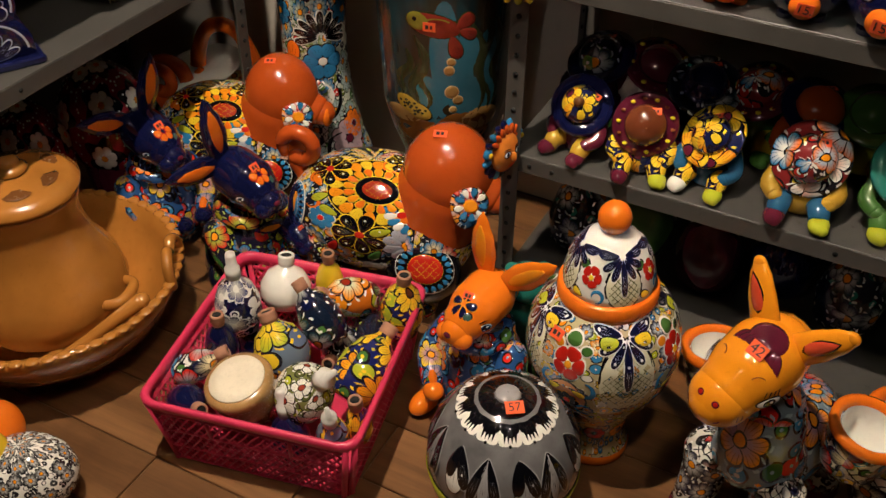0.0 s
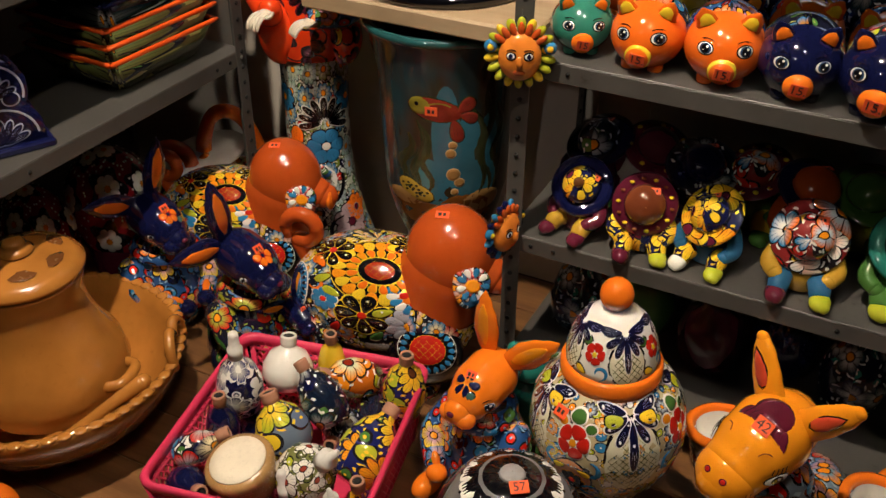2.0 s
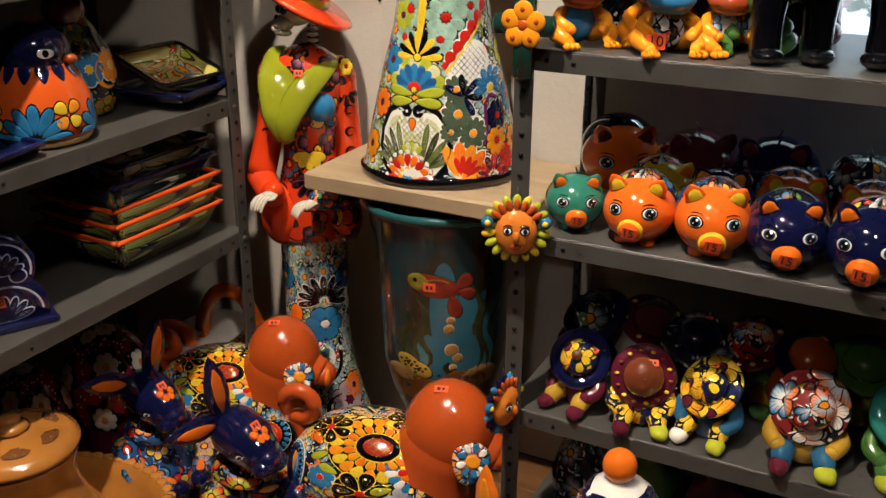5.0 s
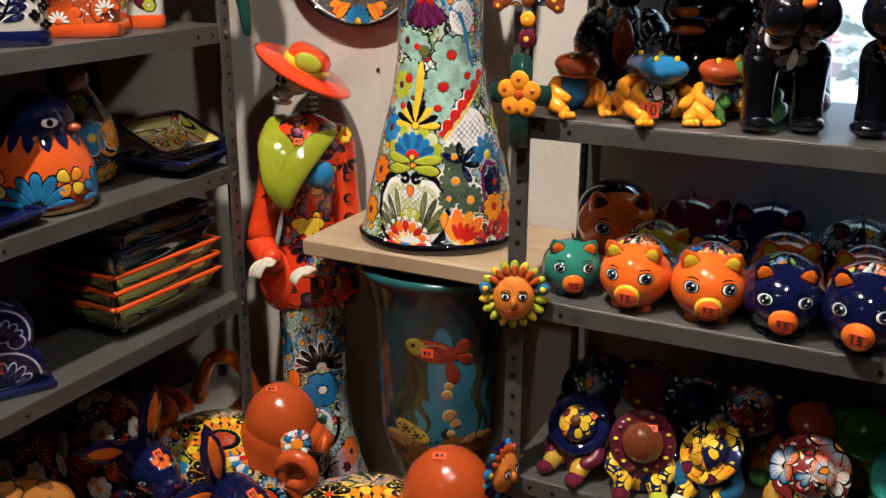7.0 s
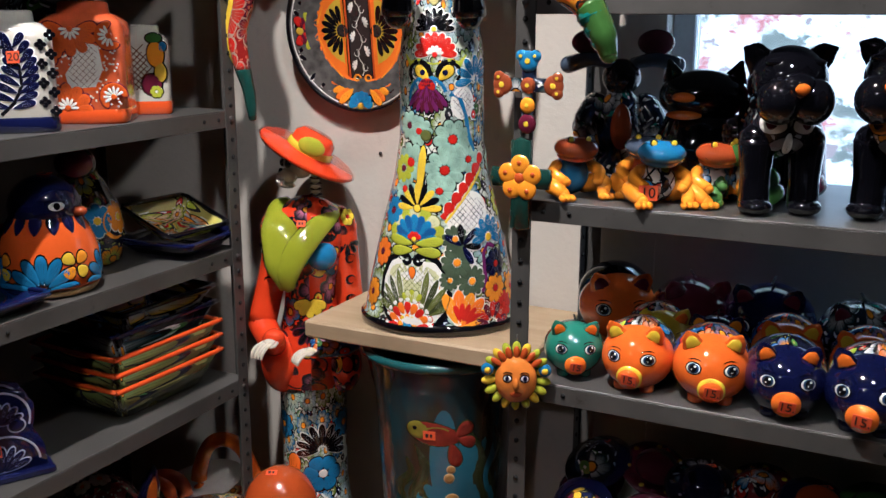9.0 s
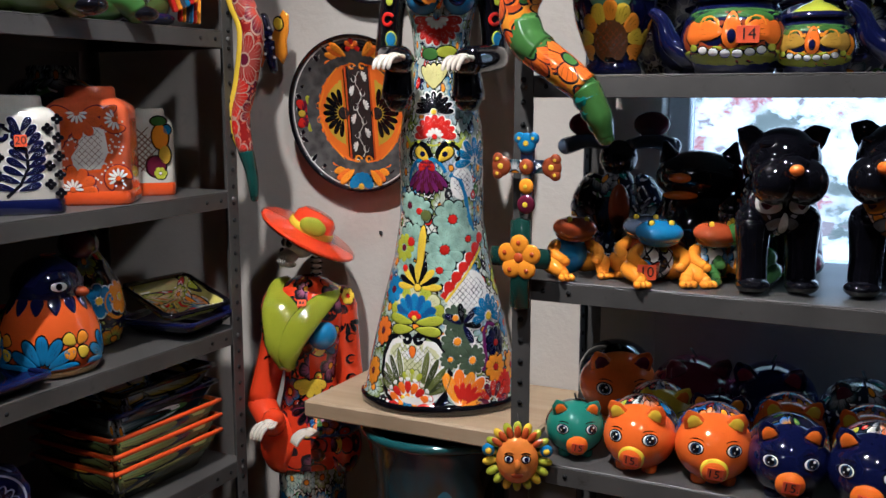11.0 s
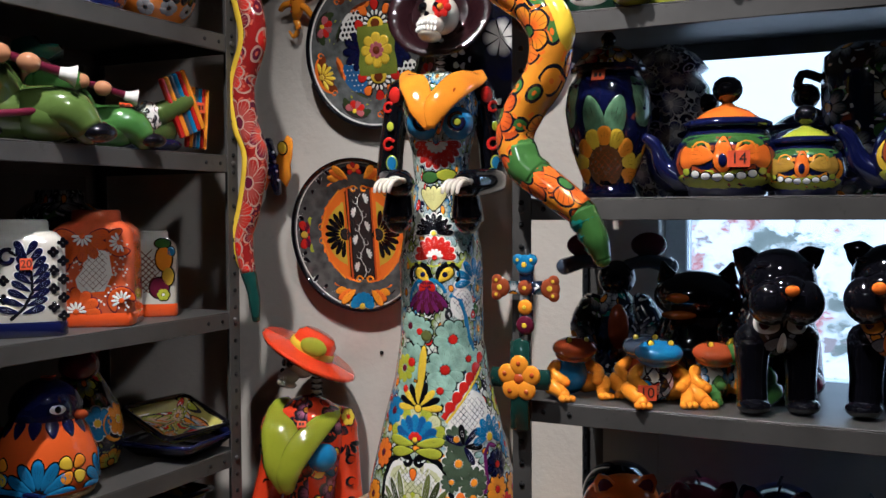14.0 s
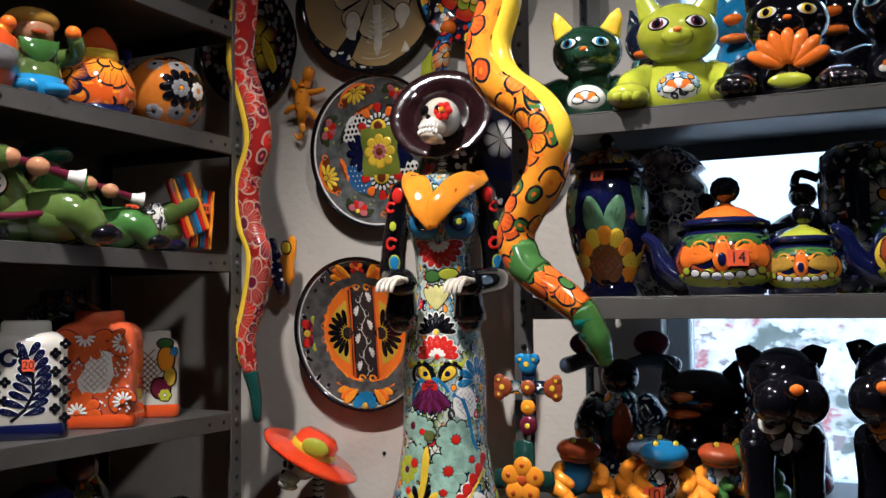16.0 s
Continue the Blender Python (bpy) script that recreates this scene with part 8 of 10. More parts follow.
def gnome(m, hat, hatrim, coat, pants, foot, label, S=1.0, lean=(-48, 0), flip=1, crown=None):
    """Sitting gnome hidden under a broad hat."""
    b = Body()
    b.lathe([(0.034, 0.0), (0.042, 0.01), (0.042, 0.04), (0.034, 0.068), (0.022, 0.078)], coat, seg=28)
    for s in (-1, 1):
        b.tube([(s * 0.022, -0.01, 0.022), (s * 0.03, -0.045, 0.026), (s * 0.032, -0.062, 0.016)], [0.020, 0.019, 0.016], pants, seg=14)
        b.ball((s * 0.034, -0.07, 0.014), (0.017, 0.022, 0.014), foot[0 if s < 0 else 1])
        b.ball((s * 0.036 + 0.004, -0.082, 0.013), (0.010, 0.010, 0.010), foot[0 if s < 0 else 1])
        b.tube([(s * 0.038, -0.004, 0.066), (s * 0.052, -0.026, 0.046), (s * 0.04, -0.046, 0.038)], [0.016, 0.015, 0.013], coat, seg=12)
    b.ball((0, -0.008, 0.088), (0.026, 0.026, 0.024), glaze("skin_glaze", (0.50, 0.24, 0.12), 0.12))
    h = pose(0, -0.012, 0.094, lean[0] + 78, lean[1], 0)
    b.lathe([(0.03, -0.004), (0.056, 0.0), (0.061, 0.006), (0.058, 0.011), (0.045, 0.012), (0.030, 0.013)], hatrim, h, seg=36)
    b.lathe([(0.040, 0.010), (0.036, 0.022), (0.026, 0.034), (0.012, 0.040), (0.001, 0.041)], hat, h, seg=32)
    for k in range(14 if hatrim is PLUMG else 0):
        b.ball(h @ Vector((0.049 * math.cos(k * 0.449), 0.049 * math.sin(k * 0.449), 0.012)), (0.005, 0.005, 0.003), YELLOWG if k % 2 else hat, seg=8, rings=6)
    if crown:
        b.ball(h @ Vector((0, 0, 0.042)), 0.011, crown, seg=14, rings=10)
    b.tag(h @ pose(0.012, 0.03, 0.026, -120, 0, 8), "", 0.02, 0.013)
    m = m @ Matrix.Diagonal((S, S, S, 1))
    return b.thing("gnome_figure", m, label, "gnome figurine", "ceramic gnomes")


zg = RT[1]
DAISYN = talavera("yellow_daisy_navy_glaze", (0.01, 0.014, 0.06), (AMBER, YELLOW), 15, petal=7, heart=PLUM, leaf=(NAVY, PLUM, YELLOW), hatch=0, tip=YELLOW, seed=3)
RAIN = talavera("red_stripe_glaze", (0.20, 0.02, 0.02), (ORANGE, SKY, WHITE), 16, leaf=(INK, RED, YELLOW), hatch=0, seed=6)
gnome(facing(-0.478, 1.51, zg, -34), DAISYN, NAVYG, PLUMG, glaze("ochre_glaze", (0.45, 0.26, 0.03), 0.1), (PLUMG, PLUMG), "gnome in flowered navy hat and maroon coat, seated", 0.96, (-30, 24), crown=CLAYD)
gnome(facing(-0.362, 1.500, zg, 2), glaze("rust_glaze", (0.20, 0.05, 0.02), 0.1), PLUMG, DAISYN, DAISYN, (PLUMG, LIMEG), "gnome in round maroon hat and yellow coat, seated", 0.98, (-8, 4))
gnome(facing(-0.236, 1.515, zg, -16), DAISYN, DAISYN, glaze("denim_glaze", (0.02, 0.10, 0.20), 0.1, 0.3), DAISYN, (WHITEG, LIMEG), "gnome in yellow petal hat and blue coat, seated", 0.98, (-34, -22))
gnome(facing(-0.076, 1.512, zg, 4), RAIN, RAIN, glaze("ochre_glaze", (0.45, 0.26, 0.03), 0.1), glaze("denim_glaze", (0.02, 0.10, 0.20), 0.1, 0.3), (PLUMG, LIMEG), "gnome in striped maroon hat and blue trousers, seated", 1.08, (-12, 0))
gnome(facing(0.075, 1.545, zg, 20), GREENG, TEALG, GREENG, GREENG, (LIMEG, LIMEG), "gnome in green hat at the shelf edge", 1.1, (-34, 0))
gnome(facing(0.20, 1.50, zg, 0), DAISYN, NAVYG, PLUMG, SKYG, (PLUMG, LIMEG), "gnome in navy flowered hat near the shelf end", 1.08, (-34, 0))
for k, (x, y) in enumerate(((-0.50, 1.665), (-0.40, 1.68), (-0.30, 1.65), (-0.20, 1.68), (-0.10, 1.66), (0.0, 1.69), (0.10, 1.68))):
    gnome(facing(x, y, zg, (-20, 14, 6, -10, 20, 0, 8)[k]), (DARKG, PLUMG, NAVYG, RAIN, TERRAG, GREENG, DARKG)[k], (NAVYG, PLUMG, DARKG, PLUMG, NAVYG, GREENG, PLUMG)[k], (PLUMG, WHITEG, NAVYG, GREENG, TERRAG, LIMEG, SKYG)[k], (NAVYG, YELLOWG)[k % 2], (PLUMG, GREENG), "gnome figurine in the dim back row of the shelf", 1.15, (-52, (-14, 8, 0)[k % 3]))


def frog(m, head, vest, legs, label, S=1.0):
    b = Body()
    b.ball((0, 0.004, 0.034), (0.030, 0.028, 0.034), vest)
    b.ball((0, -0.016, 0.078), (0.037, 0.033, 0.018), head, rot=(10, 0, 0)).ball((0, -0.014, 0.068), (0.032, 0.028, 0.012), head, rot=(10, 0, 0))
    stroke(b, on_ball((0, -0.016, 0.078), (0.037, 0.033, 0.018), e0=radians(-30)), arc(0, 0.004, 0.030, 190, 350, 14, 0, 0.006), 0.0016, BLACK, 0.0012)
    for s in (-1, 1):
        b.ball((s * 0.015, -0.022, 0.090), (0.0075, 0.0075, 0.006), head)
        oval(b, on_ball((s * 0.015, -0.022, 0.092), 0.008), 0, 0.002, 0.0045, 0.0045, YELLOWG, edge=BLACK)
        b.tube([(s * 0.026, 0.0, 0.05), (s * 0.04, -0.02, 0.04), (s * 0.028, -0.04, 0.028)], [0.010, 0.010, 0.009], legs)
        b.tube([(s * 0.024, 0.006, 0.016), (s * 0.044, -0.022, 0.022), (s * 0.034, -0.05, 0.010)], [0.016, 0.015, 0.010], legs)
        for k in (-1, 0, 1):
            b.ball((s * 0.034 + k * 0.008, -0.062, 0.006), (0.006, 0.010, 0.006), legs, seg=10, rings=8)
    m = m @ Matrix.Diagonal((S, S, S, 1))
    return b.thing("frog_figure", m, label, "frog figurine", "ceramic frogs")


zf = RT[3]
SPOT = talavera("black_spots_on_white_glaze", WHITE, (SKY, SKY), 26, hatch=0, leaf=(INK, INK, WHITE), seed=2)
RUSTG = glaze("rust_red_glaze", (0.34, 0.06, 0.015), 0.09, 0.3)
frog(facing(-0.527, 1.50, zf, 24), RUSTG, SKYG, AMBERG, "seated ceramic frog with rust red head and yellow legs", 1.05)
frog(facing(-0.378, 1.500, zf, 14), SKYG, MIX_D, AMBERG, "seated ceramic frog with blue head and price sticker", 1.08)
frog(facing(-0.298, 1.545, zf, 28), RUSTG, SPOT, AMBERG, "seated ceramic frog with open rust red mouth", 1.05)
frog(facing(-0.415, 1.57, zf, 0), glaze("slate_glaze", (0.06, 0.08, 0.12), 0.09), TERRAG, AMBERG, "seated ceramic frog with slate head behind others", 1.08)
frog(facing(-0.245, 1.565, zf, -10), GREENG, SPOT, GREENG, "dark green spotted ceramic frog", 1.1)
Body().tag(I4, "10", 0.03, 0.025).thing("price_sticker", facing(-0.377, 1.440, zf + 0.024, 6), "orange paper price sticker on a ceramic frog", "price sticker")


GREYB = talavera("grey_petals_on_black_glaze", (0.01, 0.01, 0.013), ((0.22, 0.22, 0.23), INK), 10, hatch=0, leaf=(INK, INK), tip=(0.3, 0.3, 0.3), heart=INK, seed=2)


def dog(m, coat, bib, label, S=1.0, nose=ORANGEG):
    b = Body()
    b.ball((0, 0.035, 0.15), (0.058, 0.10, 0.062), coat)
    for x, y in ((-0.042, -0.03), (0.042, -0.03), (-0.042, 0.11), (0.042, 0.11)):
        b.tube([(x, y, 0.13), (x, y - 0.004, 0.06), (x, y - 0.006, 0.018)], [0.032, 0.026, 0.027], coat, seg=18)
        b.ball((x, y - 0.016, 0.016), (0.029, 0.034, 0.016), coat)
    b.ball((0, -0.028, 0.155), (0.054, 0.045, 0.055), bib)
    hc, hr = (0, -0.045, 0.232), (0.064, 0.058, 0.058)
    b.ball(hc, hr, coat)
    for q in (-1, 1):
        b.ball((q * 0.026, -0.088, 0.200), (0.038, 0.036, 0.040), coat)
    b.ball((0, -0.092, 0.222), (0.034, 0.030, 0.026), coat)
    b.ball((0.0, -0.124, 0.222), (0.012, 0.008, 0.010), nose)
    chest = on_ball((0, -0.028, 0.155), (0.054, 0.045, 0.055), e0=radians(-8))
    for s in (-1, 1):
        petal(b, chest, s * 0.004, 0.006, 90 - s * 74, 0.050, 0.040, WHITEG if bib is GREYB else AMBERG, BLACK, 0.0016, 0.3, 0.002)
        oval(b, chest, s * 0.030, 0.012, 0.009, 0.011, PLUMG, edge=BLACK, lift=0.0024)
        petal(b, chest, s * 0.004, -0.010, -90 + s * 40, 0.036, 0.020, glaze("grey_glaze", (0.16, 0.155, 0.16), 0.1, 0.35, 20), BLACK, 0.0016, 0.3)
    petal(b, chest, 0, 0.0, -90, 0.045, 0.016, WHITEG if bib is GREYB else ORANGEG, BLACK, 0.0020, 0.2)
    for s in (-1, 1):
        e = pose(s * 0.045, -0.03, 0.262, 0, s * 30, 0)
        b.tube([e @ Vector(p) for p in ((0, 0, -0.006), (s * 0.006, -0.004, 0.018), (s * 0.016, -0.010, 0.036))], [0.027, 0.021, 0.004], coat, flat=0.5, up=(0, -1, 0))
        b.ball((s * 0.03, -0.075, 0.262), (0.02, 0.012, 0.008), coat)
    b.tube([(0, 0.13, 0.17), (0, 0.15, 0.21), (0, 0.14, 0.24)], [0.018, 0.014, 0.008], coat)
    m = m @ Matrix.Diagonal((S, S, S, 1))
    return b.thing("dog_figure", m, label, "dog figurine", "ceramic dogs")


MOSAIC = talavera("amber_patch_glaze", (0.50, 0.20, 0.05), (ORANGE, AMBER, CREAM), 14, hatch=0, leaf=(TERRA, AMBER, CREAM), seed=5)
dog(facing(-0.198, 1.515, zf, 16), BLACK, GREYB, "glossy black ceramic dog with grey petal bib", 0.89)
dog(facing(-0.015, 1.535, zf, -12), BLACK, MOSAIC, "glossy black ceramic dog with amber painted chest", 0.92)
dog(facing(0.16, 1.53, zf, 8), BLACK, GREYB, "glossy black ceramic dog near the shelf end", 1.0)


def sitter(m, coat, accent, label, S=1.0, kind="cat figurine"):
    """Sitting black cat or bird-like figure with bright mouth."""
    b = Body().lathe([(0.055, 0), (0.065, 0.02), (0.06, 0.08), (0.045, 0.13), (0.03, 0.15)], coat, seg=28)
    b.ball((0, -0.01, 0.165), (0.055, 0.048, 0.046), coat)
    for s in (-1, 1):
        b.tube([(s * 0.035, -0.004, 0.19), (s * 0.044, -0.006, 0.225)], [0.017, 0.003], coat, flat=0.6, up=(0, -1, 0))
        b.ball((s * 0.035, -0.05, 0.02), (0.022, 0.03, 0.02), coat)
    b.ball((-0.018, -0.052, 0.165), (0.016, 0.010, 0.009), accent).ball((-0.018, -0.052, 0.135), (0.022, 0.010, 0.008), accent)
    m = m @ Matrix.Diagonal((S, S, S, 1))
    return b.thing("cat_figure", m, label, kind, "ceramic cats")


sitter(facing(-0.345, 1.66, zf, -6) @ Matrix.Diagonal((1.35, 1.15, 0.98, 1)), BLACK, ORANGEG, "black ceramic cat with orange mouth against the window", 1.02)
sitter(facing(-0.215, 1.70, zf, 10) @ Matrix.Diagonal((1.1, 1, 1, 1)), PLUMG, PLUMG, "dark maroon ceramic cat against the window", 1.12)
# winged dark figure holding a plank-like cross piece
wf = Body().lathe([(0.045, 0), (0.055, 0.03), (0.05, 0.10), (0.035, 0.15), (0.02, 0.165)], DARKG, seg=28)
wf.ball((0, -0.005, 0.19), (0.036, 0.034, 0.034), BLACK)
for s in (-1, 1):
    wf.tube([(s * 0.045, 0, 0.14), (s * 0.065, -0.02, 0.10), (s * 0.055, -0.045, 0.06)], [0.024, 0.024, 0.02], DARKG)
    wf.tube([(s * 0.02, -0.01, 0.215), (s * 0.06, -0.012, 0.222), (s * 0.098, -0.01, 0.212)], [0.016, 0.020, 0.024], glaze("slate_glaze", (0.06, 0.08, 0.12), 0.09), flat=0.7)
    wf.ball((s * 0.06, 0.0, 0.252), (0.034, 0.016, 0.024), PLUMG)
wf.ball((0, -0.045, 0.10), (0.02, 0.014, 0.045), RUSTG)
wf.thing("winged_figure", facing(-0.505, 1.70, zf, 4), "dark ceramic figure with spread slate wings", "figurine")


# teapot shelf
def teapot(m, body, label, S=1.0, lidmat=BLACK):
    t = holder("teapot", m @ Matrix.Diagonal((S, S, S, 1)), label, "teapot", "ceramic teapots")
    prof = [(0.055, 0.0), (0.062, 0.004), (0.062, 0.010), (0.080, 0.03), (0.086, 0.055), (0.080, 0.085), (0.062, 0.108), (0.056, 0.114), (0.05, 0.112), (0.001, 0.108)]
    b = Body().lathe(prof, NAVYG, seg=44)
    at = on_lathe(prof[:8])
    for a in (0, 180):
        at = on_lathe(prof[:8], a0=radians(a))
        oval(b, at, 0, 0.056, 0.098, 0.040, body[0], edge=BLACK, lift=0.0008, n=34)
        blob(b, at, 0, 0.030, [(0.094 * math.cos(u), (0.018 if math.sin(u) < 0 else 0.012) * math.sin(u)) for u in (2 * math.pi * j / 24 for j in range(24))], LIMEG, 0.0010)
        blob(b, at, 0, 0.092, [(0.086 * math.cos(u), 0.008 * math.sin(u)) for u in (2 * math.pi * j / 24 for j in range(24))], body[2], 0.0011)
        for s in (-1, 1):
            petal(b, at, s * 0.012, 0.062, 90 - s * 82, 0.052, 0.034, body[1], BLACK, 0.0014)
            petal(b, at, s * 0.01, 0.092, 90 - s * 100, 0.058, 0.016, body[2], None, 0.0014)
        for q in (-1, 1):
            oval(b, at, q * 0.064, 0.062, 0.018, 0.020, body[1], edge=BLACK, lift=0.0013)
            stroke(b, at, arc(q * 0.036, 0.072, 0.015, 0, 180, 10), 0.006, AMBERG, 0.0018)
        for k in range(8):
            oval(b, at, -0.064 + 0.0183 * k, 0.038 - 0.008 * math.cos((k - 3.5) * 0.5), 0.008, 0.006, WHITEG if k not in (0, 7) else LIMEG, edge=BLACK, lift=0.0016)
        petal(b, at, 0, 0.096, -90, 0.06, 0.03, ORANGEG, BLACK, 0.0018, 0.3)
        oval(b, at, 0, 0.056, 0.007, 0.012, NAVYG, edge=SKYG, lift=0.0022)
        stroke(b, at, arc(0, 0.022, 0.07, 178, 2, 20, 0, 0.004), 0.014, LIMEG, 0.0012)
    part("teapot_body", b, t)
    lid = Body().lathe([(0.060, 0.0), (0.063, 0.005), (0.058, 0.012), (0.036, 0.028), (0.014, 0.036), (0.010, 0.040)], body[3], seg=40)
    lid.lathe([(0.060, -0.003), (0.0705, 0.002), (0.0710, 0.008), (0.0585, 0.0140)], NAVYG, seg=40)
    lp = part("lid", lid, t, m=pose(0, 0, 0.112))
    part("knob", Body().lathe([(0.011, 0), (0.009, 0.006), (0.017, 0.010), (0.0235, 0.020), (0.0245, 0.029), (0.021, 0.040), (0.012, 0.047), (0.001, 0.049)], lidmat, seg=28), lp, m=pose(0, 0, 0.036))
    part("spout", Body().tube([(-0.07, 0, 0.03), (-0.10, 0, 0.05), (-0.115, 0, 0.085), (-0.13, 0, 0.10)], [0.022, 0.017, 0.012, 0.010], NAVYG, seg=16), t)
    part("handle", Body().tube([(0.072, 0, 0.09), (0.105, 0, 0.10), (0.122, 0, 0.07), (0.105, 0, 0.035), (0.074, 0, 0.03)], 0.0085, NAVYG, seg=14), t)
    return t


zt = RT[4]
tp = teapot(facing(-0.268, 1.515, zt, -4), (RUSTG, ORANGEG, GREENG, ORANGEG), "navy teapot painted with red flowers and an orange lid", 0.98)
part("price_sticker", Body().tag(I4, "14", 0.034, 0.026), tp, "orange paper price sticker", m=pose(0.024, -0.0865, 0.058, 0, 0, 14))
teapot(facing(-0.150, 1.520, zt, -4), (AMBERG, glaze("ochre_glaze", (0.45, 0.26, 0.03), 0.1), GREENG, LIMEG), "navy teapot painted with amber wings", 0.72)
teapot(facing(0.03, 1.505, zt, 4), (YELLOWG, RUSTG, GREENG, YELLOWG), "navy teapot with yellow lid and red flowers", 1.0)
teapot(facing(0.21, 1.51, zt, 0), (RUSTG, ORANGEG, GREENG, ORANGEG), "navy teapot with orange lid near the shelf end", 1.0)
teapot(facing(-0.335, 1.68, zt, 30), (NAVYG, DARKG, NAVYG, NAVYG), "dark navy teapot in the back row", 0.95)
teapot(facing(-0.17, 1.70, zt, 30), (NAVYG, DARKG, NAVYG, NAVYG), "dark navy teapot against the window", 1.0)
ck = holder("dark_cauldron", facing(-0.06, 1.685, zt), "dark maroon ceramic jar with loop handle against the window", "jar")
part("jar_body", Body().lathe([(0.06, 0), (0.07, 0.01), (0.082, 0.10), (0.085, 0.20), (0.08, 0.235), (0.062, 0.25), (0.001, 0.252)], DARKG, seg=36), ck)
part("handle", Body().tube([(-0.08, 0, 0.20), (-0.115, 0, 0.21), (-0.12, 0, 0.165), (-0.084, 0, 0.14)], 0.008, BLACK), ck)


def sunflower_urn(m):
    t = holder("sunflower_urn", m, "navy lidded urn painted with sunflower and green leaves", "urn")
    prof = [(0.05, 0.0), (0.056, 0.004), (0.054, 0.016), (0.046, 0.024), (0.062, 0.06), (0.080, 0.11), (0.086, 0.15), (0.080, 0.19), (0.062, 0.215), (0.056, 0.222)]
    b = Body().lathe(prof, NAVYG, seg=48)
    lf = glaze("leaf_green_glaze", (0.10, 0.20, 0.11), 0.09, 0.5, 45)
    for a in (-6, 114, 234):
        at = on_lathe(prof, a0=radians(a))
        fan(b, at, 0.0, 0.052, 90, 9, 210, 0.03, 0.040, 0.028, [AMBERG, YELLOWG], BLACK, 0.0013)
        oval(b, at, 0, 0.055, 0.036, 0.036, CLAYD, edge=BLACK, lift=0.0020)
        lattice(b, at, 0, 0.055, 0.06, 0.06, 0.012, TERRAG, None, 0.0024)
        for s in (-1, 1):
            petal(b, at, s * 0.012, 0.10, 90 - s * 16, 0.075, 0.044, lf, BLACK, 0.0012, -0.2)
            petal(b, on_lathe(prof, a0=radians(a + s * 52)), 0, 0.12, 90 - s * 20, 0.09, 0.05, lf, BLACK, 0.0012, -0.2)
    part("urn_body", b, t)
    lp = part("lid", Body().lathe([(0.064, 0.0), (0.072, 0.004), (0.070, 0.012), (0.052, 0.03), (0.022, 0.042), (0.012, 0.044)], MIX_D, seg=40), t, m=pose(0, 0, 0.218))
    part("lid_flange", Body().lathe([(0.062, -0.006), (0.076, -0.003), (0.076, 0.006), (0.066, 0.011)], NAVYG, seg=40), lp)
    part("knob", Body().lathe([(0.009, 0), (0.014, 0.008), (0.016, 0.016), (0.008, 0.025), (0.001, 0.026)], BLACK, seg=20), lp, m=pose(0, 0, 0.042))
    part("price_sticker", Body().tag(I4), t, "orange paper price sticker", m=pose(-0.02, -0.072, 0.205, -30, 0, -14))
    return t


sunflower_urn(facing(-0.474, 1.545, zt, 0) @ Matrix.Diagonal((0.86, 0.86, 1, 1)))
b2 = Body().lathe([(0.05, 0.0), (0.07, 0.03), (0.082, 0.12), (0.072, 0.20), (0.055, 0.225), (0.07, 0.235), (0.05, 0.26), (0.02, 0.28), (0.001, 0.285)], BLUEW, seg=40)
b2.thing("blue_urn", facing(-0.405, 1.70, zt, 0), "navy and white lidded urn in the back row", "urn")


# top shelf cats
def big_cat(m, coat, ear, chest, label, S=1.0, eyes=SKYG, flower=None, tail=True):
    b = Body()
    b.lathe([(0.055, 0), (0.07, 0.012), (0.066, 0.045), (0.05, 0.075), (0.038, 0.09)], coat, seg=32)
    b.ball((0, -0.055, 0.036), (0.034, 0.022, 0.026), chest)
    hc, hr = (0, -0.03, 0.125), (0.062, 0.052, 0.048)
    b.ball(hc, hr, coat)
    b.ball((0, -0.076, 0.111), (0.024, 0.014, 0.016), coat).ball((0, -0.088, 0.118), (0.007, 0.005, 0.005), ORANGEG, seg=10, rings=8)
    for s in (-1, 1):
        b.tube([(s * 0.038, -0.026, 0.157), (s * 0.05, -0.028, 0.183), (s * 0.056, -0.028, 0.201)], [0.022, 0.014, 0.003], ear, flat=0.55, up=(0, -1, 0))
        at = on_ball(hc, hr, a0=s * radians(28))
        oval(b, at, 0, 0.008, 0.014, 0.010, WHITEG, edge=BLACK, lift=0.0012)
        oval(b, at, 0, 0.008, 0.0095, 0.0095, eyes, lift=0.0017)
        oval(b, at, 0, 0.008, 0.005, 0.007, BLACK, lift=0.0022)
        b.tube([(s * 0.05, -0.01, 0.062), (s * 0.07, -0.05, 0.045), (s * 0.072, -0.078, 0.026)], [0.026, 0.024, 0.022], coat)
        b.ball((s * 0.074, -0.09, 0.02), (0.032, 0.034, 0.02), coat)
        for k in (-1, 0, 1):
            b.ball((s * 0.074 + k * 0.014, -0.118, 0.014), (0.009, 0.010, 0.010), coat, seg=10, rings=8)
    if flower:
        for k in range(7):
            a = radians(-66 + 22 * k)
            b.ball((0.044 * math.sin(a) * 0.8, -0.085, 0.045 + 0.032 * math.cos(a)), (0.012, 0.008, 0.028), flower, rot=(0, -66 + 22 * k, 0), seg=12, rings=8)
        b.ball((0, -0.09, 0.024), (0.03, 0.008, 0.012), LIMEG)
    else:
        fan(b, on_ball((0, -0.055, 0.036), (0.034, 0.022, 0.026)), 0, -0.008, 90, 5, 150, 0.003, 0.018, 0.012, [WHITEG, ORANGEG], BLACK)
    m = m @ Matrix.Diagonal((S, S, S, 1))
    return b.thing("cat_figure", m, label, "cat figurine", "ceramic cats")


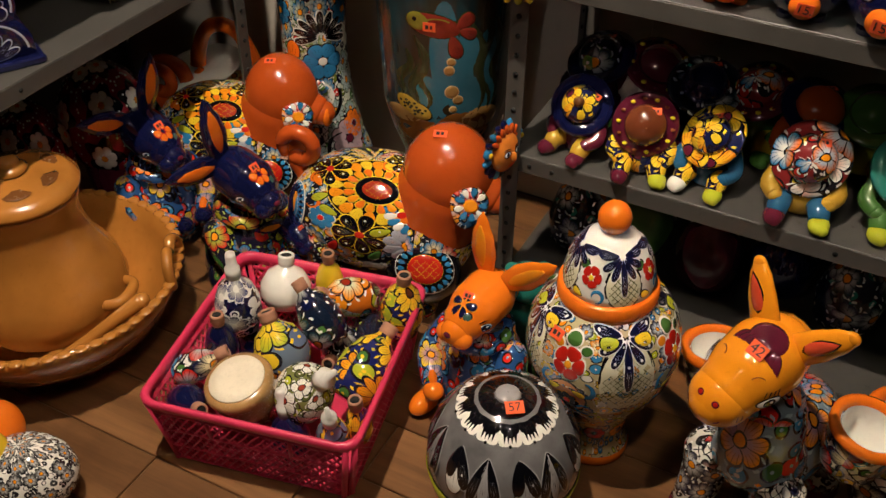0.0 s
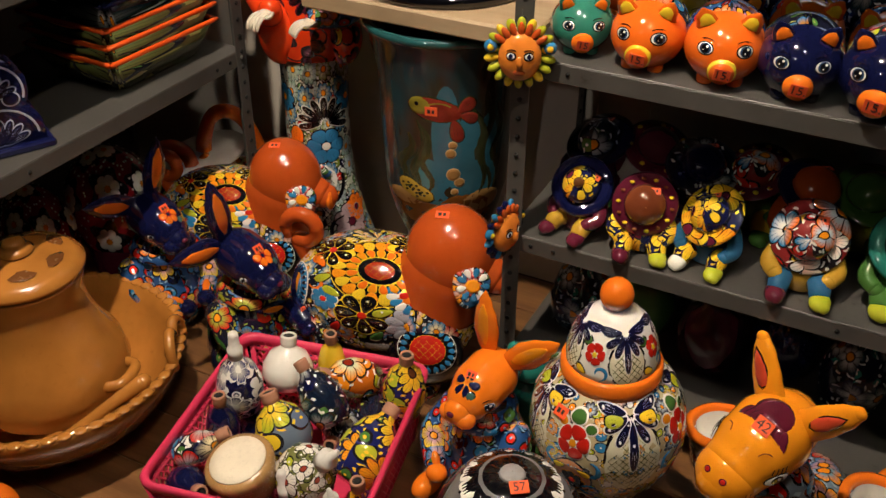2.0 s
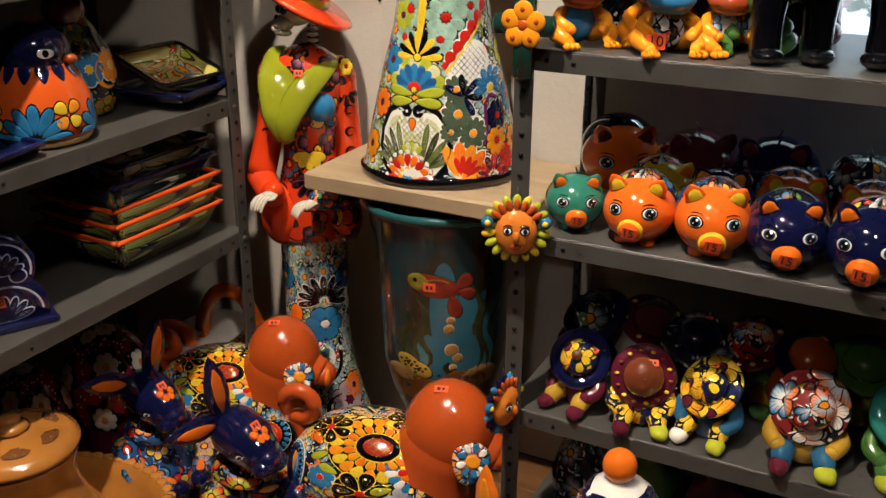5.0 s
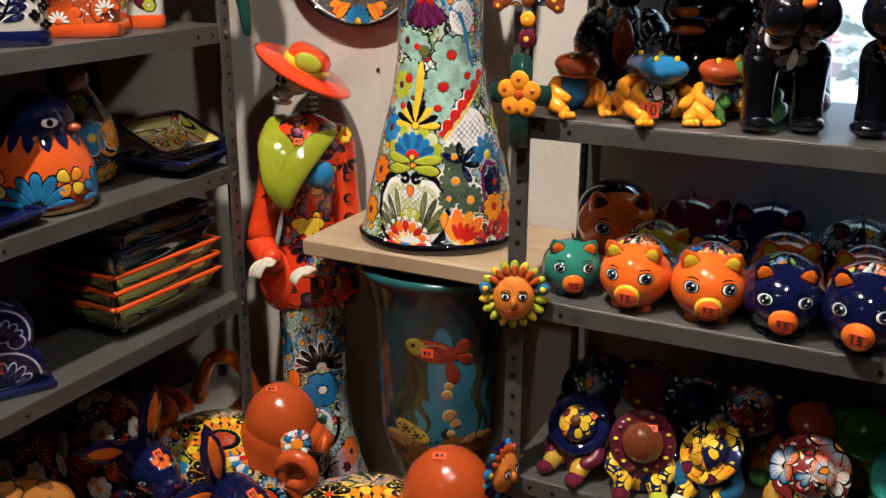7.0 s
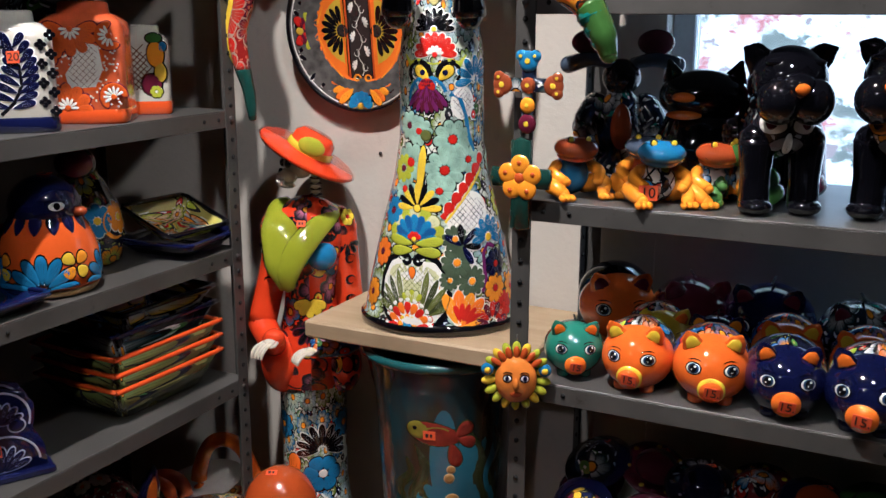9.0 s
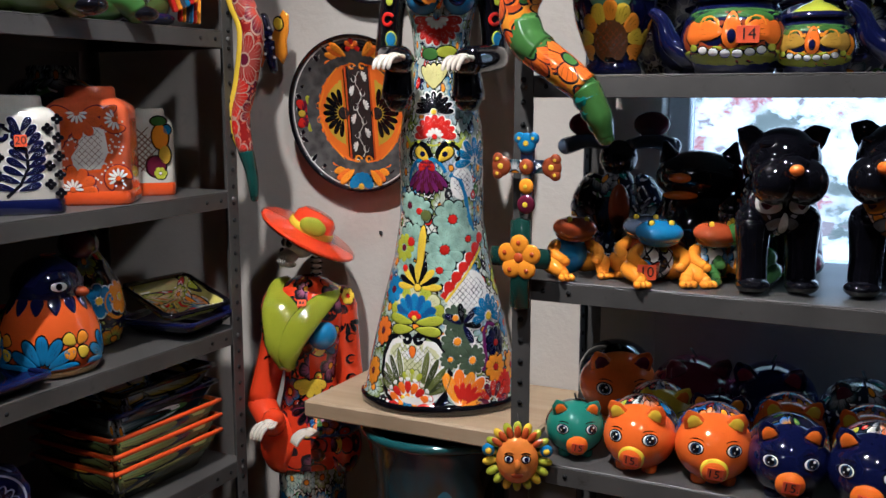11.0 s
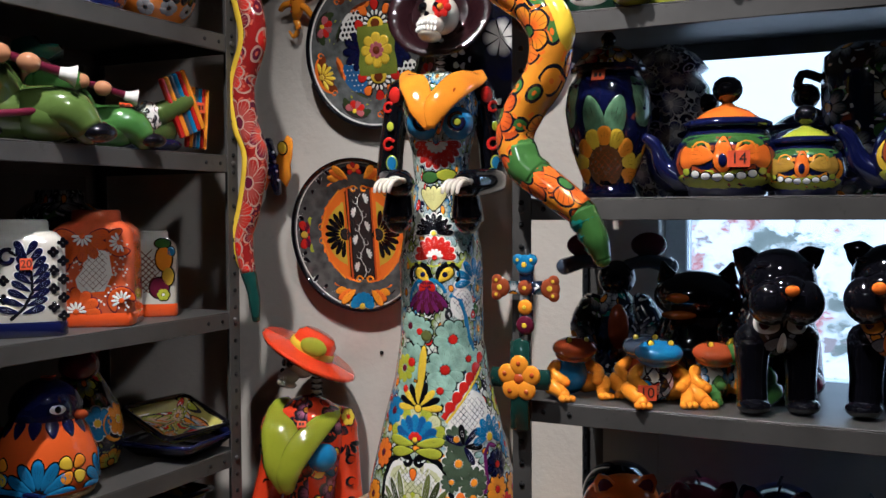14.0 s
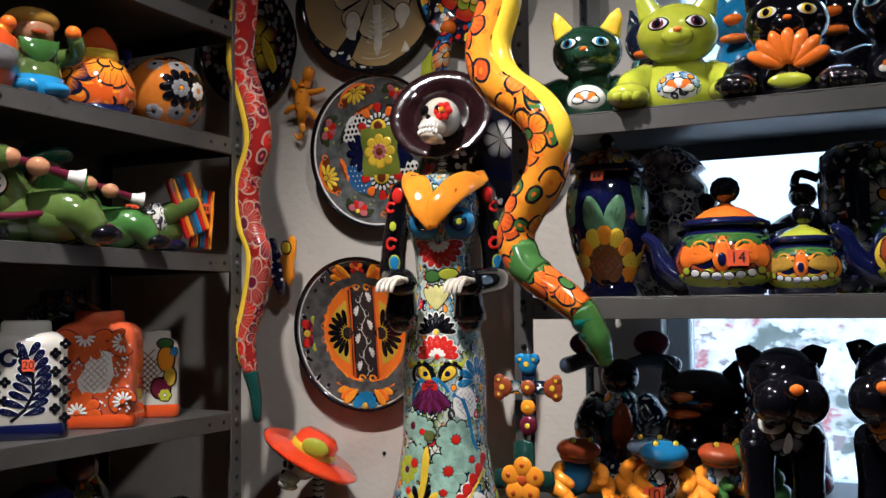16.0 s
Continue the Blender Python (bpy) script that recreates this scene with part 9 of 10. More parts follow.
zc = RT[5]
big_cat(facing(-0.500, 1.535, zc, -6), glaze("deep_green_glaze", (0.015, 0.045, 0.025), 0.08, 0.4), YELLOWG, WHITEG, "dark green ceramic cat with yellow ears, painted eyes", 0.98)
big_cat(facing(-0.345, 1.545, zc, 0), LIMEG, LIMEG, SPOT, "lime green ceramic cat with painted eyes", 1.08, eyes=PLUMG)
big_cat(facing(-0.170, 1.55, zc, 2), BLACK, BLACK, GREYB, "black ceramic cat holding an orange flower", 1.05, eyes=YELLOWG, flower=ORANGEG)
big_cat(facing(0.0, 1.555, zc, -6), BLACK, BLACK, GREYB, "black and grey ceramic cat on the top shelf", 1.05)
big_cat(facing(0.18, 1.555, zc, 0), LIMEG, YELLOWG, SPOT, "lime green ceramic cat near the shelf end", 1.0)
for x, s, mt in ((-0.425, 1.1, DARKG), (-0.26, 1.15, SKYG), (-0.09, 1.1, BLACK)):
    sitter(facing(x, 1.72, zc, 0), mt, ORANGEG, "dark ceramic cat in the back row of the top shelf", s)

# dim stock on the lowest shelf
zl = RT[0]
for k, x in enumerate((-0.50, -0.37, -0.22, -0.08, 0.06, 0.2, 0.34)):
    kk = (DARKG, GREENG, PLUMG, NAVYG)[k % 4]
    Body().lathe([(0.04, 0), (0.06, 0.02), (0.066, 0.08), (0.05, 0.13), (0.03, 0.15), (0.034, 0.17), (0.001, 0.175)], kk, seg=28).thing("dark_jar", pose(x, 1.62 + 0.05 * (k % 2), zl), "dark glazed ceramic jar on the lowest shelf", "jar", "dark jars on the lowest shelf")

# ---- left shelf unit ----
def ang(x, y, z, rz):
    return pose(x, y, z, 0, 0, rz)


LFACE = 62.0   # turned from the shelf front towards the aisle
# shelf D: blue tile holder, stacked square dishes
zD, zC, zB, zA, z0, z00 = LT
nh = holder("napkin_holder", ang(-1.405, 1.00, zD, LFACE), "navy and white ceramic napkin holder with scalloped top", "napkin holder")
out = [(-0.075, 0.0), (0.075, 0.0), (0.073, 0.05), (0.062, 0.075), (0.052, 0.085), (0.06, 0.105), (0.06, 0.135), (0.045, 0.16), (0.0, 0.172), (-0.045, 0.16), (-0.06, 0.135), (-0.06, 0.105), (-0.052, 0.085), (-0.062, 0.075), (-0.073, 0.05)]
for y in (-0.02, 0.03):
    b = Body().slab(out, 0.012, NAVYG, pose(0, y, 0), 0.003)
    at = on_plane(pose(0, y - 0.006, 0))
    ln = glaze("pale_blue_glaze", (0.42, 0.44, 0.52), 0.1)
    for k in range(7):
        petal(b, at, 0, 0.018, 90 + (k - 3) * 24, 0.048, 0.012, NAVYG, ln, 0.0012)
        petal(b, at, 0, 0.105, 90 + (k - 3) * 24, 0.042, 0.012, NAVYG, ln, 0.0012)
    for s in (-1, 1):
        oval(b, at, s * 0.028, 0.10, 0.014, 0.012, NAVYG, edge=ln, lift=0.0014)
    stroke(b, at, [(-0.07, 0.006), (0, 0.006), (0.07, 0.006)], 0.006, ln, 0.0013)
    stroke(b, at, arc(0, 0.028, 0.062, 178, 2, 16, 0, 0.055), 0.004, ln, 0.0013)
    stroke(b, at, arc(0, 0.115, 0.052, 200, -20, 16, 0, 0.05), 0.004, ln, 0.0013)
    if y < 0:
        b.tag(pose(-0.012, y - 0.008, 0.058), "18", 0.022, 0.022)
    part("holder_panel", b, nh)
part("holder_base", Body().box((-0.085, -0.04, 0), (0.085, 0.05, 0.014), NAVYG), nh)


def square_dish(m, W, D, h, inside, rim, label):
    t = holder("square_dish", m, label, "dish", "stacked dishes")
    def ring(w, d, z, r=0.02):
        p = []
        for cx, cy, a in ((w / 2 - r, d / 2 - r, 0), (-w / 2 + r, d / 2 - r, 90), (-w / 2 + r, -d / 2 + r, 180), (w / 2 - r, -d / 2 + r, 270)):
            p += [Vector((cx + r * math.cos(radians(a + k)), cy + r * math.sin(radians(a + k)), z)) for k in (0, 30, 60, 90)]
        return p
    b = Body()
    rows = [ring(W * 0.72, D * 0.72, 0), ring(W * 0.76, D * 0.76, 0.004), ring(W, D, h), ring(W * 0.97, D * 0.97, h), ring(W * 0.74, D * 0.74, 0.010), ring(W * 0.3, D * 0.3, 0.009)]
    b.grid(rows, [[(j * 0.03, i * 0.05) for j in range(17)] for i in range(6)], inside)
    part("dish_body", b, t)
    part("dish_rim", Body().tube([*(v for v in ring(W * 0.99, D * 0.99, h)), ring(W * 0.99, D * 0.99, h)[0]], 0.0055, rim, seg=10, sub=2), t)
    return t


OLV = talavera("dark_olive_leaf_glaze", (0.05, 0.05, 0.02), ((0.08, 0.07, 0.02), GREEN), 14, leaf=(GREEN, (0.10, 0.08, 0.02)), hatch=0, tip=(0.2, 0.18, 0.06), seed=2)
RIMO = glaze("orange_rim_glaze", (0.60, 0.075, 0.01), 0.12, 0.15)
for k in range(3):
    square_dish(ang(-1.475, 1.40, zD + 0.002 + 0.034 * k, 88), 0.31, 0.24, 0.075, OLV, RIMO, "square ceramic dish with orange rim, stacked")
square_dish(ang(-1.49, 1.42, zD + 0.112, 88), 0.30, 0.23, 0.07, DARKG, NAVYG, "square dark blue painted dish on the stack")
sd = square_dish(ang(-1.50, 1.455, zD + 0.15, 88), 0.28, 0.20, 0.06, MIX_D, NAVYG, "square yellow and green painted dish on top")


# shelf C: hens and trays
def hen(m, head, body, wing, label, S=1.0):
    b = Body()
    b.lathe([(0.07, 0), (0.082, 0.006), (0.092, 0.04), (0.09, 0.08), (0.074, 0.12), (0.058, 0.15)], body, seg=40)
    b.lathe([(0.071, -0.0005), (0.084, 0.004), (0.086, 0.014), (0.08, 0.017)], glaze("tan_glaze", (0.42, 0.24, 0.09), 0.25, 0.4, 14), seg=40)
    b.ball((0, 0, 0.158), (0.064, 0.064, 0.058), head)
    b.ball((0, -0.066, 0.15), (0.012, 0.016, 0.010), RUSTG)
    p = [(0.092, 0.04), (0.09, 0.08), (0.074, 0.12), (0.058, 0.15)]
    for k in range(14):
        petal(b, on_lathe(p, a0=radians(360 * k / 14)), 0, 0.148, -90, 0.032, 0.022, head, None, 0.0012, -0.5)
    for a in (0, 90, 200, 270):
        fan(b, on_lathe([(0.092, 0.02), (0.092, 0.04), (0.09, 0.08), (0.074, 0.12)], a0=radians(a + 20)), 0, 0.02, 90, 7, 175, 0.010, 0.055, 0.020, [wing], BLACK, 0.0012)
        fan(b, on_lathe([(0.092, 0.02), (0.092, 0.04), (0.09, 0.08), (0.074, 0.12)], a0=radians(a - 32)), 0, 0.06, 90, 4, 270, 0.004, 0.026, 0.022, [YELLOWG, AMBERG], BLACK, 0.0012)
    for s in (-1, 1):
        oval(b, on_ball((0, 0, 0.158), (0.064, 0.064, 0.058), a0=s * radians(42)), 0, 0.008, 0.015, 0.009, WHITEG, edge=BLACK, lift=0.0012)
        oval(b, on_ball((0, 0, 0.158), (0.064, 0.064, 0.058), a0=s * radians(42)), 0, 0.008, 0.006, 0.0075, BLACK, lift=0.0018)
    b.tube([(0, 0.06, 0.07), (0, 0.11, 0.075), (0, 0.15, 0.10)], [0.05, 0.038, 0.02], GREENG)
    b.ball((0.05, 0.115, 0.08), (0.012, 0.04, 0.03), REDG)
    b.tag(pose(0, -0.006, 0.2175, -90), "", 0.022, 0.02)
    m = m @ Matrix.Diagonal((S, S, S, 1))
    return b.thing("hen_figure", m, label, "hen figurine", "ceramic hens")


ORP = glaze("hen_orange_glaze", (0.66, 0.10, 0.012), 0.09, 0.2)
hen(ang(-1.425, 1.165, zC, 110), NAVYG, ORP, SKYG, "ceramic hen with navy head and orange fan-painted body")
hn = Body().lathe([(0.06, 0), (0.075, 0.01), (0.085, 0.06), (0.075, 0.12), (0.05, 0.17), (0.03, 0.20)], MIX_E, seg=36)
for a, col in ((30, SKYG), (70, AMBERG), (110, LIMEG)):
    daisy(hn, on_lathe([(0.085, 0.05), (0.085, 0.06), (0.075, 0.12), (0.05, 0.17)], a0=radians(a)), 0, 0.10, 0.034, 8, col, YELLOWG, WHITEG, 0.0014)
stroke(hn, on_lathe([(0.085, 0.02), (0.085, 0.06), (0.075, 0.12), (0.05, 0.17)], a0=radians(60)), arc(0, 0.09, 0.03, 20, 290), 0.012, AMBERG, 0.0018, True)
hn.ball((0, -0.02, 0.21), (0.04, 0.04, 0.035), PLUMG)
hn.thing("hen_figure", ang(-1.52, 1.335, zC, 40), "dark ceramic hen with blue daisy and amber scrolls", "hen figurine", "ceramic hens")
square_dish(ang(-1.425, 1.515, zC + 0.004, 96), 0.20, 0.19, 0.030, NAVYG, NAVYG, "navy square ceramic tray")
square_dish(ang(-1.43, 1.505, zC + 0.052, 84) @ pose(0, 0, 0, 20, 0, 0), 0.18, 0.15, 0.03, talavera("lemon_leaf_tray_glaze", (0.45, 0.40, 0.10), (AMBER, SKY, LIME), 13, leaf=(LIME, YELLOW, RED), hatch=0, seed=5), BLACK, "flower painted square tray on a navy tray")
square_dish(ang(-1.40, 1.00, zC + 0.002, 92), 0.17, 0.14, 0.022, NAVYG, NAVYG, "navy square dish at the shelf edge")


# shelf B: canisters
def canister(m, a, h, mat, foot, label, depth=1.0, paint=None):
    """Rounded-square jar with a short round neck."""
    t = holder("ceramic_canister", m, label, "canister", "ceramic canisters")
    def ring(k, z, p, n=40):
        out = []
        for j in range(n):
            u = 2 * math.pi * (j + 0.5) / n
            c, q = math.cos(u), math.sin(u)
            out.append(Vector((k * a * math.copysign(abs(c) ** p, c), k * a * depth * math.copysign(abs(q) ** p, q), z)))
        return out
    b = Body()
    lev = [(0.96, 0.0, 0.38), (1.0, 0.006, 0.34), (1.0, h * 0.40, 0.34), (0.99, h * 0.76, 0.36), (0.95, h * 0.83, 0.42), (0.80, h * 0.885, 0.6), (0.62, h * 0.905, 0.95), (0.60, h * 0.98, 1.0), (0.56, h, 1.0), (0.48, h * 0.985, 1.0), (0.02, h * 0.94, 1.0)]
    b.grid([ring(*l) for l in lev], [[(j * a * 0.2, z) for j in range(41)] for _, z, _ in lev], mat, caps=(True, True))
    if paint:
        paint(b, on_plane(pose(0, -a * depth * 0.995, 0)))
    part("canister_body", b, t)
    f = Body()
    f.grid([ring(0.99, -0.0004, 0.36), ring(1.035, 0.004, 0.34), ring(1.035, 0.022, 0.34), ring(0.99, 0.028, 0.34)], [[(j * a * 0.2, z) for j in range(41)] for z in (0, 0.004, 0.022, 0.028)], foot, caps=(True, False))
    part("canister_base", f, t)
    return t


def paint_vine(b, at):
    """White ground: black check flowers and a navy leaf spray."""
    for i in range(9):
        for j in range(9):
            x, z = -0.064 + 0.016 * i, 0.036 + 0.016 * j
            if abs(x - 0.004) > 0.034 + 0.008 * math.sin(z * 50) and (i + j) % 2 == 0:
                for q in range(4):
                    oval(b, at, x + 0.0054 * math.cos(q * 1.571), z + 0.0054 * math.sin(q * 1.571), 0.0046, 0.0046, BLACK, lift=0.0010, n=8)
    stem = [(-0.022, 0.032), (0.000, 0.052), (0.014, 0.080), (0.012, 0.112), (-0.004, 0.140), (-0.022, 0.150)]
    stroke(b, at, stem, 0.006, BLACK, 0.0022)
    for k in range(9):
        z = 0.042 + 0.0125 * k
        x = -0.014 + 0.028 * math.sin(0.35 + k * 0.26)
        for q in (-1, 1):
            petal(b, at, x, z, 90 - q * (74 - 5 * k), 0.040 - 0.001 * k, 0.0125, NAVYG, WHITEG, 0.0014 + 0.0001 * k, 0.5, 0.0012)
    stroke(b, at, arc(-0.026, 0.140, 0.014, 60, 360, 14, -0.005), 0.008, NAVYG, 0.0026)


def paint_lattice(b, at, ground, flower, h=1.0):
    """A latticed shield between orange flowers with white hearts."""
    sh = [(-0.020, 0.062), (0.030, 0.066), (0.046, 0.10), (0.040, 0.142), (0.012, 0.158), (-0.006, 0.142), (-0.012, 0.11), (-0.026, 0.09)]
    c = (sum(p[0] for p in sh) / 8, sum(p[1] for p in sh) / 8 * h)
    pts = [(x - c[0], z * h - c[1]) for x, z in sh]
    blob(b, at, c[0], c[1], [(x * 1.12, z * 1.10) for x, z in pts], flower, 0.0008)
    blob(b, at, c[0], c[1], pts, WHITEG, 0.0012)
    lattice(b, at, c[0], c[1], 0.066, 0.084 * h, 0.0120, BROWNG, None, 0.0017, 0.0022)
    for x, z, r, turn in ((-0.024, 0.030, 0.046, 90), (-0.010, 0.172 * h, 0.050, -90), (-0.064, 0.140 * h, 0.040, -20), (0.060, 0.050, 0.026, 120), (0.058, 0.160 * h, 0.026, 200)):
        fan(b, at, x, z, turn, 7, 190, 0.012, r - 0.012, 0.020, [flower], PLUMG, 0.0016)
        fan(b, at, x, z, turn, 7, 180, 0.004, 0.016, 0.005, [WHITEG], None, 0.0022, heart=flower)
    rng2 = random.Random(8)
    for k in range(170):
        oval(b, at, rng2.uniform(-0.070, 0.072), rng2.uniform(0.032, 0.165) * h, 0.0021, 0.0021, WHITEG, lift=0.0009, n=7)


def paint_fruit(b, at):
    lattice(b, at, -0.014, 0.095, 0.056, 0.12, 0.0120, BROWNG, None, 0.0012, 0.0020)
    for x, z, rx, rz, mt in ((0.022, 0.120, 0.017, 0.026, AMBERG), (0.030, 0.084, 0.012, 0.020, OCHREG), (0.012, 0.060, 0.020, 0.022, PLUMG), (0.020, 0.152, 0.016, 0.010, GREENG), (0.036, 0.135, 0.008, 0.010, SKYG)):
        oval(b, at, x, z, rx, rz, mt, edge=BLACK, lift=0.0014)
    daisy(b, at, 0.020, 0.046, 0.013, 6, LIMEG, WHITEG, BLACK, 0.0018)


CANW = glaze("greyish_white_glaze", (0.56, 0.53, 0.46), 0.12, 0.15)
C2 = glaze("orange_wash_glaze", (0.60, 0.105, 0.032), 0.12, 0.25, 30)
canister(facing(-1.418, 1.118, zB, -2), 0.070, 0.205, CANW, NAVYG, "white ceramic canister with navy vines and checks", 0.9, paint_vine)
canister(facing(-1.420, 1.290, zB, -16), 0.077, 0.222, C2, RIMO, "orange and white lattice painted ceramic canister", 0.8, lambda b, at: paint_lattice(b, at, C2, ORP))
canister(facing(-1.435, 1.462, zB, -6), 0.047, 0.178, CANW, RIMO, "white ceramic canister with lattice and amber fruit", 0.9, paint_fruit)
for x, y, s in ((-1.62, 1.15, 1.0), (-1.62, 1.38, 1.1)):
    canister(ang(x, y, zB, 60), 0.075 * s, 0.24 * s, DARKG, BLACK, "dark ceramic canister in the back row")
Body().tag(I4, "20", 0.02, 0.02).thing("price_sticker", facing(-1.3640, 1.078, zB + 0.128), "orange paper price sticker on a canister", "price sticker")


# shelf A: reclining musicians
def recliner(m, coat, trim, label, S=1.0, checked=True):
    """Plump reclining musician: broad torso, raised sleeve with a horn, hat behind."""
    b = Body()
    skin = glaze("skin_glaze", (0.50, 0.24, 0.12), 0.12)
    b.ball((0.0, 0.0, 0.045), (0.115, 0.062, 0.050), coat)
    tc, tr = (-0.030, -0.018, 0.078), (0.078, 0.058, 0.062)
    b.ball(tc, tr, coat, rot=(0, 10, 0))
    b.ball((0.075, -0.014, 0.040), (0.062, 0.052, 0.042), coat)
    b.ball((-0.060, -0.012, 0.142), (0.034, 0.034, 0.034), skin)
    b.lathe([(0.02, 0), (0.062, 0.004), (0.066, 0.012), (0.040, 0.012), (0.034, 0.03), (0.030, 0.048), (0.001, 0.054)], TEALG, pose(-0.066, 0.0, 0.160, -14, -20, 0), seg=32)
    b.ball((-0.040, -0.044, 0.146), (0.030, 0.008, 0.008), BLACK)
    b.tube([(-0.060, -0.052, 0.118), (-0.020, -0.074, 0.122), (0.010, -0.074, 0.124)], [0.027, 0.024, 0.019], coat)
    b.tube([(0.016, -0.074, 0.124), (0.060, -0.070, 0.112), (0.098, -0.064, 0.102)], [0.0075, 0.007, 0.008], PLUMG)
    b.lathe([(0.009, 0), (0.011, 0.012), (0.017, 0.024), (0.015, 0.025)], WHITEG, pose(0.094, -0.064, 0.102, 0, 100, 0), seg=18)
    for x, z in ((0.012, 0.124), (0.052, 0.112)):
        b.ball((x, -0.080, z), (0.017, 0.014, 0.015), skin)
    front = on_ball(tc, tr, a0=radians(6), e0=radians(4))
    if checked:
        oval(b, front, -0.004, 0.006, 0.034, 0.030, trim, edge=BLACK, lift=0.0014)
        for i in range(5):
            for j in range(4):
                x, z = -0.026 + 0.011 * i, -0.012 + 0.012 * j
                oval(b, front, x, z, 0.0038, 0.0030, BLACK, lift=0.0020, n=8)
    else:
        stroke(b, front, [(-0.050, -0.040), (-0.010, -0.036), (0.024, -0.016), (0.036, 0.024)], 0.020, WHITEG, 0.0016)
        for k in range(4):
            oval(b, front, -0.044 + 0.018 * k, -0.004 + 0.003 * k, 0.0085, 0.0085, ORANGEG, edge=BLACK, lift=0.0020)
    b.tube([(-0.105, -0.034, 0.040), (-0.040, -0.070, 0.036), (0.030, -0.066, 0.040), (0.085, -0.050, 0.050)], 0.006, PLUMG, seg=12)
    b.tube([(0.05, -0.02, 0.045), (0.105, -0.04, 0.050), (0.135, -0.040, 0.020)], [0.040, 0.034, 0.026], coat)
    b.ball((0.148, -0.046, 0.016), (0.030, 0.024, 0.016), BLACK)
    b.ball((-0.02, -0.066, 0.014), (0.036, 0.026, 0.014), BLACK)
    m = m @ Matrix.Diagonal((S, S, S, 1))
    return b.thing("musician_figure", m, label, "figurine", "reclining musicians")


LEAFG = glaze("moss_green_glaze", (0.085, 0.135, 0.03), 0.09, 0.4)
CHECK = talavera("black_dash_on_white_glaze", WHITE, (INK, INK), 36, hatch=0, leaf=(INK, WHITE), seed=4)
recliner(ang(-1.430, 1.065, zA, 52), LEAFG, WHITEG, "green coated reclining ceramic musician with checked vest", 1.15)
recliner(ang(-1.425, 1.235, zA, 54), GREENG, WHITEG, "dark green reclining ceramic musician with white sash", 0.95, False)
rb = Body().ball((0, 0, 0.05), (0.07, 0.05, 0.05), LEAFG).ball((-0.02, -0.035, 0.07), (0.035, 0.02, 0.035), CHECK).ball((0.0, 0.0, 0.02), (0.08, 0.05, 0.02), NAVYG)
rb.tube([(0, -0.03, 0.075), (0.05, -0.04, 0.10), (0.08, -0.035, 0.115)], [0.026, 0.022, 0.018], LEAFG)
for k, c in enumerate((REDG, AMBERG, glaze("slate_glaze", (0.06, 0.08, 0.12), 0.09), SKYG, REDG, AMBERG)):
    rb.box((0.055 + 0.011 * k, -0.055, 0.0), (0.0655 + 0.011 * k, -0.04, 0.13), c, pose(0, 0, 0.008, 0, -24, 0), 0.003)
    rb.box((0.062 + 0.009 * k, -0.035, 0.02), (0.071 + 0.009 * k, -0.022, 0.15), c, pose(0.01, 0, 0.0, 0, 4, 0), 0.003)
rb.tag(pose(0.105, -0.042, 0.10), "", 0.022, 0.022)
rb.thing("musician_figure", ang(-1.425, 1.435, zA, 78), "reclining ceramic musician under a striped blanket", "figurine", "reclining musicians")
Body().tag(I4, "20", 0.028, 0.022).thing("price_sticker", ang(-1.3385, 1.29, zA + 0.075, 78), "orange paper price sticker on a musician", "price sticker")
for y in (1.15, 1.35):
    Body().ball((0, 0, 0.06), (0.07, 0.06, 0.06), DARKG).ball((0, 0, 0.14), 0.04, PLUMG).thing("dark_figure", ang(-1.60, y, zA, 70), "dark ceramic figure in the back row", "figurine")

# shelf 0: boy figure, gourd teapot, skull ball
bf = Body().lathe([(0.045, 0), (0.055, 0.01), (0.052, 0.05), (0.045, 0.085), (0.03, 0.10)], LEAFG, seg=28).lathe([(0.047, -0.001), (0.058, 0.008), (0.056, 0.04)], SKYG, seg=28)
bf.ball((0, -0.006, 0.125), (0.036, 0.034, 0.032), glaze("skin_glaze", (0.50, 0.24, 0.12), 0.12)).ball((0, 0.004, 0.148), (0.048, 0.044, 0.026), glaze("straw_glaze", (0.50, 0.27, 0.04), 0.12))
bf.slab([(-0.035, 0.105), (0.035, 0.105), (0.03, 0.08), (0.0, 0.055), (-0.03, 0.08)], 0.014, GREENG, pose(0, -0.042, 0), 0.004).ball((0, -0.042, 0.118), (0.014, 0.006, 0.006), RUSTG)
for s in (-1, 1):
    bf.tube([(s * 0.045, 0, 0.085), (s * 0.07, -0.03, 0.09), (s * 0.058, -0.05, 0.115)], [0.017, 0.016, 0.014], AMBERG if s < 0 else LEAFG).ball((s * 0.055, -0.054, 0.122), 0.014, ORANGEG)
    bf.ball((s * 0.028, -0.04, 0.015), (0.026, 0.04, 0.016), SKYG)
bf.thing("boy_figure", ang(-1.40, 1.105, z0, 66), "ceramic seated boy figure with straw hair and green scarf", "figurine")
gt = holder("gourd_teapot", ang(-1.42, 1.275, z0, 70), "orange gourd shaped ceramic teapot with flowers", "teapot")
gb2 = Body().lathe([(0.05, 0), (0.062, 0.004), (0.074, 0.03), (0.074, 0.065), (0.058, 0.10), (0.034, 0.118)], talavera("orange_bloom_glaze", (0.66, 0.10, 0.01), (ORANGE, AMBER, NAVY, RUSTG and (0.34, 0.06, 0.015)), 11, hatch=0, leaf=(ORANGE, NAVY, GREEN), tip=AMBER, seed=4), seg=36)
gb2.lathe([(0.05, -0.001), (0.064, 0.004), (0.069, 0.018)], NAVYG, seg=36)
part("teapot_body", gb2, gt)
